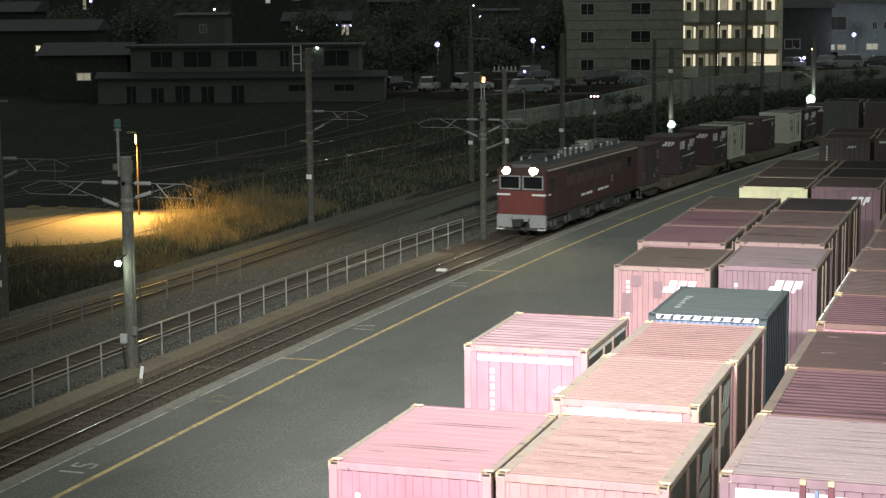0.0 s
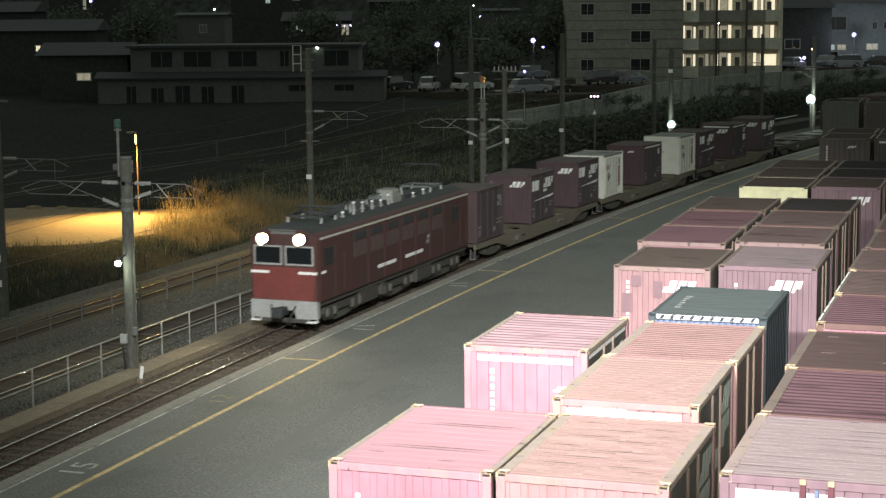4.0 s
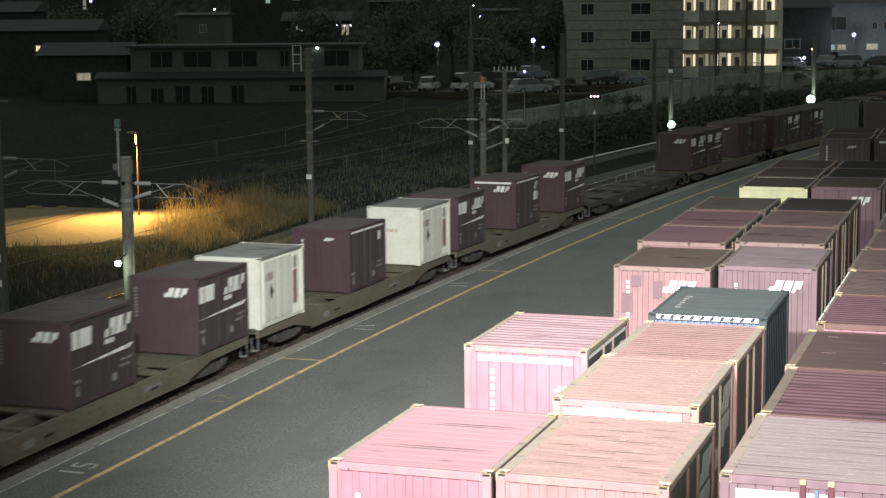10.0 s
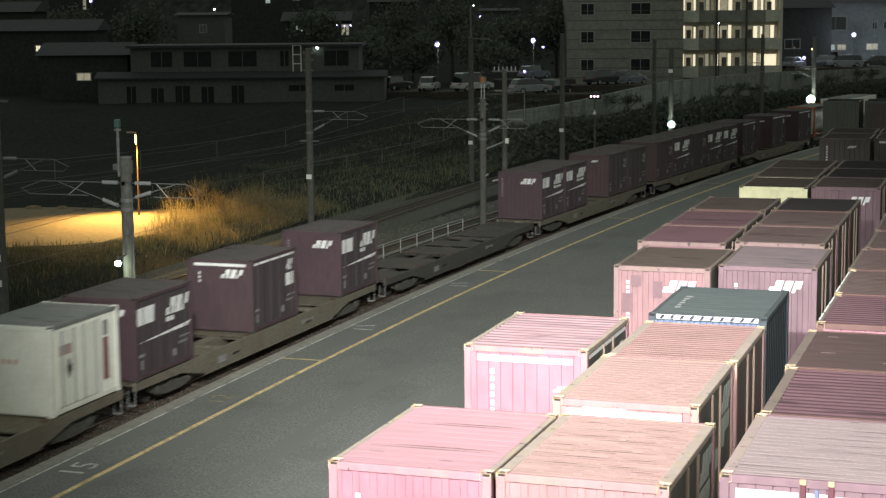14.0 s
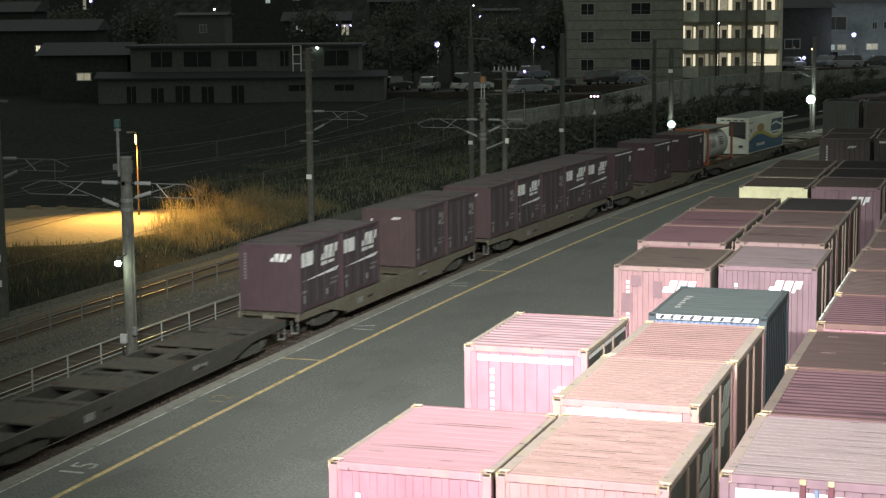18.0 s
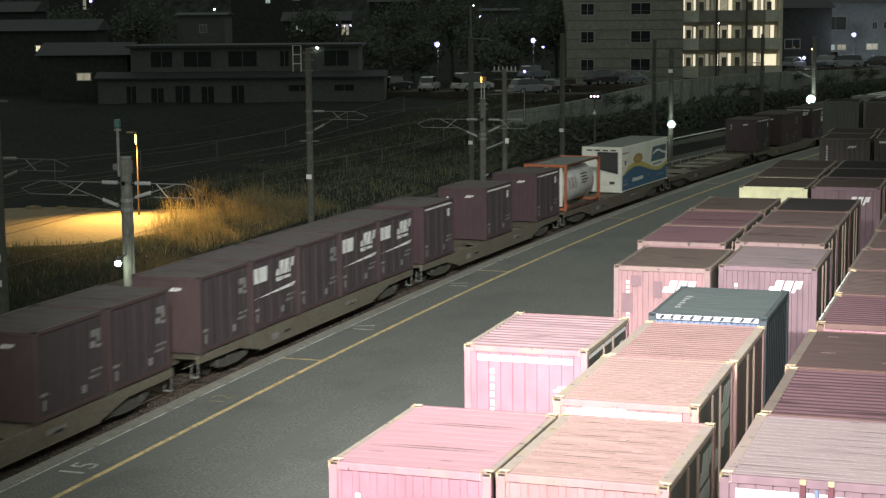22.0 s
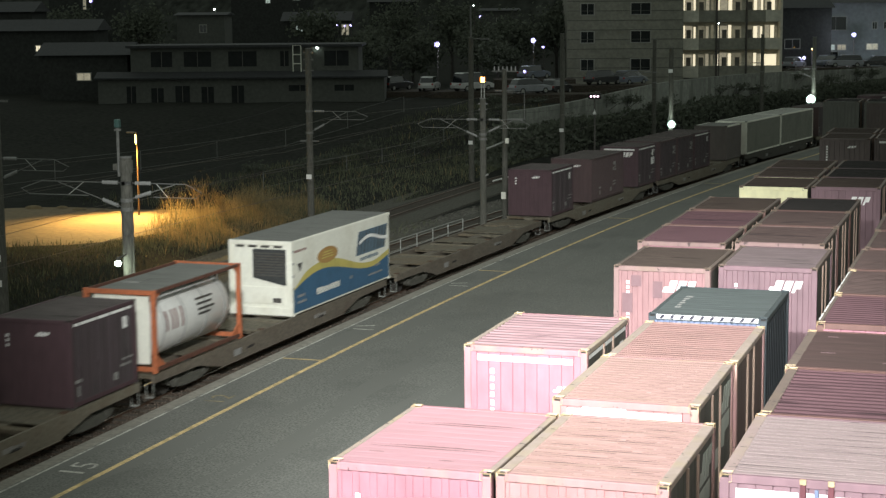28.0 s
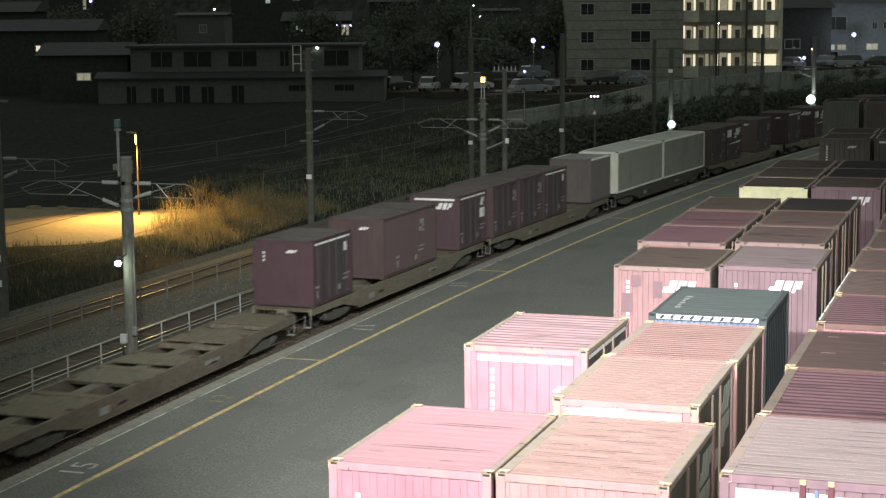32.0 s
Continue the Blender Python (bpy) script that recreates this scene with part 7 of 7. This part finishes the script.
def apartment():
    """A four-storey block: dark end wall on the left, open galleries with lit doors on the right."""
    # the corner between both faces
    cx, cy = -34.75, 185.3
    root = thing("apartment_building", "apartment block with dark siding and lit stairwell galleries", "building", at=pose(cx * 1.08, cy * 1.08, 0.883) @ Matrix.Diagonal((1.08, 1.08, 1.08, 1)))
    d = Matrix.Rotation(radians(18.6), 4, "Z")
    part("wall", Shape().box(-12.3, 0, -2, 0.35, 9, 16), SIDING, root, "dull beige siding wall", at=d)
    for k in range(-1, 12):
        part("siding_joint", Shape().box(-12.3, -0.03, 0.4 + k * 1.03, 0.3, 0.0, 0.46 + k * 1.03), PLASTER, root, at=d)
    for fl in range(5):
        for x, w, h in ((-10.1, 1.4, 1.15), (-4.3, 2.1, 1.2)):
            win = window(root, x, 3.02 * fl + 0.25, w, h, BLACKPANE, 0.0)
            win.matrix_basis = d
    e = Matrix.Rotation(radians(18.6), 4, "Z") @ Matrix.Translation((0.35, 0.8, 0))
    part("gallery_wall", Shape().box(0.0, 1.3, -2, 10.9, 8.2, 16), GALLERY, root, at=e)
    part("gallery_roof_post", Shape().box(10.7, -0.1, -2, 10.95, 1.3, 16), GALLERY, root, at=e)
    rr = random.Random(31)
    for fl in range(6):
        z = 3.02 * fl - 0.55
        part("gallery_floor", Shape().box(0, 0.0, z - 0.12, 10.9, 1.3, z + 0.05), GALLERY, root, at=e)
        part("parapet", Shape().box(1.8, -0.02, z - 0.12, 9.1, 0.1, z + 1.15), SIDING, root, "dull parapet", at=e)
        part("parapet", Shape().box(0, -0.05, z - 0.12, 1.8, 0.1, z + 1.15).box(9.1, -0.05, z - 0.12, 10.9, 0.1, z + 1.15), GALLERY, root, "pale parapet", at=e)
        if fl < 1:
            continue
        # lamplight on the gallery walls is given as panels that glow themselves
        bays = [(0.12, 0.42, WINDOWGLOW), (0.42, 1.3, WINDOWDIM), (1.42, 1.62, WINDOWGLOW), (1.95, 2.6, FAINTGLOW), (2.75, 3.1, WINDOWDIM), (3.3, 3.6, FAINTGLOW),
                (3.95, 4.25, WINDOWGLOW), (4.3, 5.1, WINDOWDIM), (5.25, 5.6, WINDOWGLOW), (5.7, 6.7, FAINTGLOW), (7.25, 7.9, FAINTGLOW), (8.0, 8.4, WINDOWGLOW), (8.45, 8.75, WINDOWDIM), (8.8, 9.0, WINDOWGLOW)]
        bays += [(9.25, 10.6, WINDOWGLOW)] if fl == 1 else [(9.25, 9.75, WINDOWDIM), (9.85, 10.3, WINDOWGLOW), (10.35, 10.6, FAINTGLOW)]
        for x0, x1, g in bays:
            x0, x1 = x0 + rr.uniform(-0.04, 0.04), x1 + rr.uniform(-0.04, 0.04)
            part("lit_panel", Shape().box(x0, 1.27, z + 0.1, x1, 1.3, z + rr.uniform(2.35, 2.55)), g, root, "gallery wall panel with warm lamplight as its own glow", at=e)
        for x in (0.62, 2.0, 4.55, 6.0, 7.35, 9.45):
            if rr.random() < 0.75:
                part("door_leaf", Shape().box(x, 1.2, z + 0.05, x + 0.5, 1.27, z + 2.05), DARKSIDING, root, at=e)
    for x in (3.75, 7.0):
        part("drain_pipe", Shape().tube((x, -0.12, -2), (x, -0.12, 16), 0.12), DARKSTEEL, root, "dark upright pipe", at=e)
    part("roof", Shape().box(-12.6, -0.3, 16.0, 11.5, 9.5, 16.3), ROOFTILE, root, at=d)
    return root


apartment()

# dark wooded backdrop, added to hide the brightened night sky and close the view
sh = Shape()
hill = [(-420 + 12 * i, 330 + 40 * math.sin(i * 0.11)) for i in range(64)]
tops = [32 + 9 * noise.noise((i * 0.31, 1.7, 0)) + 5 * noise.noise((i * 1.3, 4.2, 0)) for i in range(64)]
sh.add([(x, y, -3) for x, y in hill] + [(x, y + 14, 13) for x, y in hill] + [(x, y + 30, t) for (x, y), t in zip(hill, tops)] + [(x, y + 90, -3) for x, y in hill],
       [(k * 64 + i, k * 64 + i + 1, k * 64 + 65 + i, k * 64 + 64 + i) for k in range(3) for i in range(63)])
structure("backdrop", sh, mat("night_woods", (0.042, 0.045, 0.039), 0.95, sheen=0.05, grain=0.5, vary=0.5, stain=(0.03, 0.033, 0.028), stain_scale=0.05, stain_amount=0.8, bump=0.5), "dark wooded backdrop added to hide the sky behind the town")


def plain_house(label, x, y, z, yaw, w, d, h, wall, windows, gable=1.2):
    root = thing("building", label, "building", at=facing(x, y, z, yaw))
    part("wall", Shape().box(-w / 2, 0, min(-0.5, ground_height(x, y) - z - 1.5), w / 2, d, h), wall, root)
    part("roof", Shape().prism([(-0.5, h - 0.05), (d / 2, h + gable), (d + 0.5, h - 0.05)], 0, -w / 2 - 0.4, w / 2 + 0.4), ROOFTILE, root)
    for wx, wz, ww, wh, pane in windows:
        window(root, wx, wz, ww, wh, pane)
    return root


DARKWALL = mat("dark_house_wall", (0.042, 0.044, 0.041), 0.9, sheen=0.1, grain=3, vary=0.2)
plain_house("pale plastered house above the old building", -97.69, 195.62, 7.50, 18.6, 6.0, 8, 3.8, PLASTER, ((0.3, 1.6, 0.8, 0.9, GLASS),), 0.3)
plain_house("dark house with one warm lit window", -103.00, 166.65, 3.73, 18.6, 12, 8, 6, DARKWALL, ((-0.3, 3.7, 0.5, 0.6, WINDOWGLOW),))
plain_house("dark house with a dim striped window", -90.68, 154.69, 2.85, 18.6, 9, 8, 4.5, DARKWALL, ((0.0, 1.9, 1.4, 0.7, WINDOWDIM),))
plain_house("dark house with an orange lit gable", -116.11, 178.69, 6.87, 18.6, 8, 8, 5, DARKWALL, ((0.6, 2.9, 0.6, 0.7, AMBERGLOW),))
plain_house("dark house with a tall lit window", -124.51, 213.31, 7.98, 18.6, 10, 8, 7, DARKWALL, ((0.0, 4.2, 0.4, 2.2, WINDOWDIM),))
plain_house("dim house with carport lights on the hill", -91.70, 218.97, 7.78, 18.6, 9, 8, 2.6, DARKWALL, ((-1.5, 1.0, 2.6, 0.8, WINDOWCOOL), (4.0, 0.6, 1.0, 1.4, WINDOWDIM)))
plain_house("dark house far up the hill", -124.74, 277.41, 9.82, 18.6, 14, 8, 7, DARKWALL, ((-0.5, 3.4, 0.8, 1.0, WINDOWCOOL), (4.5, 3.9, 1.2, 0.8, WINDOWCOOL)))
plain_house("pale grey house front on the hill", -90.46, 246.19, 9.02, 18.6, 7, 8, 4, DARKWALL, ())
plain_house("pale grey house beside the car park", -67.67, 227.12, 8.35, 18.6, 5, 8, 3.2, PLASTER, ((0.0, 1.4, 0.9, 0.7, GLASS),), 0.3)
plain_house("dark roofed house behind the forecourt", -28.14, 236.57, 4.08, 18.6, 9, 8, 7.5, DARKWALL, ((-0.8, 2.0, 2.0, 1.2, GLASS),))
wh = plain_house("grey-blue warehouse with small windows behind the forecourt", -20.18, 247.71, 3.75, 18.6, 16, 8, 8.5, GREYWALL, ((-4.2, 4.7, 3.0, 1.8, GLASS), (-4.9, 1.9, 1.3, 0.7, WINDOWCOOL), (-3.3, 1.9, 1.2, 0.7, WINDOWDIM), (-4.6, 0.0, 1.6, 1.6, GLASS), (1.0, 1.9, 1.6, 0.8, WINDOWDIM), (1.3, 4.8, 0.6, 0.9, GLASS), (2.9, 4.8, 0.6, 0.9, GLASS)), 0.4)
lamp("forecourt_wall_light", "POINT", (-17.56, 244.73, 6.49), (0, 0, 0), 70, (0.7, 0.9, 1.0), 0.2)

# ---- dark trees on the slope ----
def tree(x, y, z, h, spread, seed):
    r = random.Random(seed)
    root = thing("tree", "dark leafy tree on the slope behind the car park", "tree", "trees on the slope", at=pose(x, y, z))
    limbs, tips = Shape().tube((0, 0, -4), (0, 0, h * 0.45), 0.28, 0.16, seg=8), []
    for i in range(9):
        a = r.uniform(0, 2 * math.pi)
        q = Vector((math.cos(a) * spread * r.uniform(0.3, 0.8), math.sin(a) * spread * r.uniform(0.3, 0.8), h * r.uniform(0.5, 0.85)))
        limbs.tube((0, 0, h * r.uniform(0.2, 0.44)), q, 0.1, 0.04, seg=5)
        tips.append(q)
    part("trunk", limbs, DARKSTEEL, root)
    vs, fs = [], []
    for i in range(1500):
        q = r.choice(tips)
        c = q + Vector((r.gauss(0, 0.3) * spread, r.gauss(0, 0.3) * spread, r.gauss(0, 0.13) * h))
        u = Vector((r.gauss(0, 1), r.gauss(0, 1), r.gauss(0, 1))).normalized()
        w = u.orthogonal().normalized() * r.uniform(0.1, 0.22)
        u = u * r.uniform(0.15, 0.32)
        n = len(vs)
        vs += [c - u, c + w, c + u, c - w]
        fs.append((n, n + 1, n + 2, n + 3))
    me = bpy.data.meshes.new("crown")
    me.from_pydata(vs, [], fs)
    me.materials.append(LEAF)
    tagged(part("crown", me, None, root), "", "", "", "stuff")


for i, (x, y, z, h, w) in enumerate(((-71.9, 187.6, 2.5, 7.0, 3.0), (-74.9, 202.7, 3.0, 9.0, 3.6), (-68.8, 194.0, 2.4, 6.5, 3.0), (-65.9, 200.5, 3.8, 8.0, 3.2), (-59.9, 191.8, 3.4, 6.2, 2.8), (-57.1, 190.6, 3.2, 4.8, 2.6), (-56.9, 198.1, 3.6, 7.0, 3.0), (-52.7, 200.7, 4.2, 8.0, 2.8), (-83.8, 200.1, 5.4, 6.0, 3.0), (-104.8, 192.9, 4.6, 7.5, 3.4), (-121.5, 203.1, 4.0, 9.0, 3.8))):
    tree(x, y, z, h, w, 300 + i)

# ---- parked cars ----
CARPAINTS = [mat("car_" + n, c, 0.35, grain=4, vary=0.04, coat=0.6) for n, c in (("silver", (0.26, 0.27, 0.29)), ("white", (0.5, 0.5, 0.49)), ("black", (0.02, 0.02, 0.022)), ("blue_grey", (0.16, 0.18, 0.22)))]


def car(label, paint_mat, x, y, z, yaw, l=4.2, h=1.5):
    root = thing("car", label, "car", "parked cars", at=pose(x, y, z, 0, 0, yaw))
    w = 0.84
    def shell(sections, sh):
        n = len(sections[0][1])
        sh.add([(x, y, z) for y, ring in sections for x, z in ring],
               [(i * n + j, i * n + (j + 1) % n, (i + 1) * n + (j + 1) % n, (i + 1) * n + j) for i in range(len(sections) - 1) for j in range(n)] + [tuple(range(n)), tuple(range((len(sections) - 1) * n, len(sections) * n))])
        return sh
    low = [(-l / 2, 0.34), (-l / 2 - 0.02, 0.62), (-l / 2 + 0.08, 0.9), (-l * 0.1, 0.95), (l / 2 - 1.0, 0.93), (l / 2 - 0.25, 0.8), (l / 2, 0.62), (l / 2 - 0.03, 0.32), (0, 0.26)]
    part("body", shell([(-w, [(x * 0.97, 0.3 + (z - 0.3) * 0.9) for x, z in low]), (-w * 0.9, low), (w * 0.9, low), (w, [(x * 0.97, 0.3 + (z - 0.3) * 0.9) for x, z in low])], Shape()), paint_mat, root)
    cabin = [(-l / 2 + 0.14, 0.9), (-l / 2 + 0.42, h - 0.08), (-l / 2 + 0.75, h), (l * 0.1, h), (l * 0.33, 0.92)]
    part("cabin", shell([(-w * 0.92, [(x, 0.9 + (z - 0.9) * 0.1) for x, z in cabin]), (-w * 0.72, cabin), (w * 0.72, cabin), (w * 0.92, [(x, 0.9 + (z - 0.9) * 0.1) for x, z in cabin])], Shape()), GLASS, root)
    top = [(-l / 2 + 0.38, h - 0.1), (-l / 2 + 0.74, h + 0.015), (l * 0.1, h + 0.02), (l * 0.14, h - 0.1)]
    part("roof", shell([(-w * 0.73, top), (w * 0.73, top)], Shape()), paint_mat, root)
    for wx in (-l * 0.31, l * 0.31):
        for s in (-1, 1):
            wheel = part("wheel", Shape().tube((wx, s * (w - 0.19), 0.31), (wx, s * (w + 0.01), 0.31), 0.31, seg=14), BLACK, root)
            part("rim", Shape().tube((wx, s * (w - 0.0), 0.31), (wx, s * (w + 0.02), 0.31), 0.19, seg=10), GALV, wheel)
    for s in (-1, 1):
        part("headlight", Shape().box(l / 2 - 0.12, s * 0.62 - 0.14, 0.62, l / 2 + 0.01, s * 0.62 + 0.14, 0.74), INSUL, root)
        part("tail_light", Shape().box(-l / 2 - 0.01, s * 0.68 - 0.1, 0.66, -l / 2 + 0.05, s * 0.68 + 0.1, 0.85), paint("tail_red", (0.25, 0.01, 0.01)), root)
    return root


for x, y, z, k, yaw, l, h, label in ((-58.05, 168.89, 3.23, 1, 100, 4.0, 1.5, "white hatchback parked on the terrace"), (-53.18, 168.40, 3.28, 1, 62, 4.8, 1.9, "white van parked on the terrace"), (-62.11, 169.66, 3.22, 2, 75, 4.4, 1.5, "black car parked on the terrace"),
                                    (-45.36, 162.52, 3.32, 0, 48, 4.2, 1.5, "silver compact car parked under a lamp"), (-43.89, 167.24, 3.11, 2, 80, 4.4, 1.5, "black car parked under a lamp"), (-50.94, 184.16, 3.89, 3, 70, 4.2, 1.5, "blue-grey car parked in the back row"),
                                    (-40.80, 174.75, 3.72, 2, 60, 4.4, 1.5, "dark car parked before the apartment block"), (-38.59, 177.61, 3.61, 3, 70, 4.4, 1.5, "dark car before the apartment block"),
                                    (-27.76, 229.18, 3.63, 0, 75, 4.4, 1.5, "silver car parked on the forecourt"), (-23.87, 230.51, 3.82, 3, 250, 4.4, 1.5, "blue-grey car parked on the forecourt"), (-21.10, 228.25, 3.83, 0, 200, 4.6, 1.6, "silver wagon car parked on the forecourt"), (-17.27, 231.65, 3.72, 2, 200, 4.4, 1.5, "black car parked on the forecourt")):
    q = Vector((x, y, z))
    slab = Shape().box(-4.5, -2.2, -3.0, 4.5, 2.2, 0)
    structure("parking_bay", slab, BALLAST_DARK, "dark asphalt parking bay").matrix_basis = pose(q.x, q.y, q.z, 0, 0, 18.6)
    car(label, CARPAINTS[k], q.x, q.y, q.z, yaw - 20 + 18.6, l, h)

# ---- street lamps in the distance ----
for x, y, z, r, glow in ((-61.37, 181.23, 7.80, 0.34, BLUEGLOW), (-51.21, 184.69, 8.15, 0.32, BLUEGLOW), (-52.74, 194.68, 7.18, 0.2, BLUEGLOW), (-64.36, 207.29, 10.75, 0.24, BLUEGLOW), (-21.04, 239.50, 7.83, 0.38, BLUEGLOW), (-26.65, 230.80, 4.93, 0.28, BLUEGLOW), (-25.70, 231.30, 6.11, 0.22, AMBERGLOW),
                               (-50.89, 180.05, 4.85, 0.22, BLUEGLOW), (-118.93, 205.31, 13.26, 0.3, BLUEGLOW), (-116.45, 237.92, 12.07, 0.3, LAMPGLOW), (-87.90, 217.34, 9.71, 0.2, BLUEGLOW), (-86.94, 217.64, 9.63, 0.16, BLUEGLOW), (-86.22, 217.90, 9.70, 0.18, BLUEGLOW), (-60.67, 192.75, 12.11, 0.14, LAMPGLOW), (-30.58, 185.48, 9.90, 0.1, LAMPGLOW)):
    q = Vector((x, y, z))
    root = thing("street_lamp", "distant street lamp glowing on a post", "street lamp", "distant street lamps")
    g = min(ground_height(q.x, q.y), q.z - 1.5)
    part("post", Shape().tube((q.x, q.y + 0.3, g - 1), (q.x, q.y + 0.3, q.z), 0.07), DARKSTEEL, root)
    if glow is BLUEGLOW:
        part("reflector", Shape().tube((q.x, q.y + 0.12, q.z), (q.x, q.y + 0.14, q.z), r * 0.9, seg=14), BLUEHALO, root, "violet glowing halo disc")
    part("lamp_globe", Shape().ball(q, r * 0.4, 10, 6), glow, root, "glowing lamp", smooth=True)

# railway signal with three small lights
q = Vector((-29.95, 125.33, 4.99))
root = thing("railway_signal", "railway signal with three pale lights in a row", "signal")
part("post", Shape().tube((q.x, q.y + 0.1, -0.6), (q.x, q.y + 0.1, q.z), 0.07), DARKSTEEL, root)
part("head", Shape().box(q.x - 0.5, q.y, q.z - 0.2, q.x + 0.5, q.y + 0.15, q.z + 0.2, c=0.03), BLACK, root)
for k in (-1, 0, 1):
    part("light", Shape().tube((q.x + k * 0.26, q.y - 0.03, q.z), (q.x + k * 0.26, q.y - 0.01, q.z), 0.09, seg=12), PINKGLOW, root, "glowing pale light")
part("plate", Shape().prism([(q.x - 0.14, q.z - 1.35), (q.x + 0.14, q.z - 1.35), (q.x, q.z - 0.95)], 1, q.y, q.y + 0.02), WHITE, root)

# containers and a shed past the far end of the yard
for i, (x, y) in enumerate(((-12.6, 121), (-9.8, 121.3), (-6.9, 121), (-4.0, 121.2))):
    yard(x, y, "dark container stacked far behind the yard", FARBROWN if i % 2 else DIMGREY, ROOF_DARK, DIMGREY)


def motions():
    times = [float(t) for t in range(0, 33)]
    for ob, s, z in RIDERS:
        walk(ob, [(t, track_pose(s - SPEED * t - GAIN * t * t / 2 - 0.7 * max(0.0, 1 - t / 6) ** 2, z)) for t in times])

    turn = 360 * 3.0285
    walk(BEACON, [(k / 15, pose(-26.4, 85.4, 7.85, 0, 0, turn * (k / 15 - 28.0))) for k in range(481)])


motions()
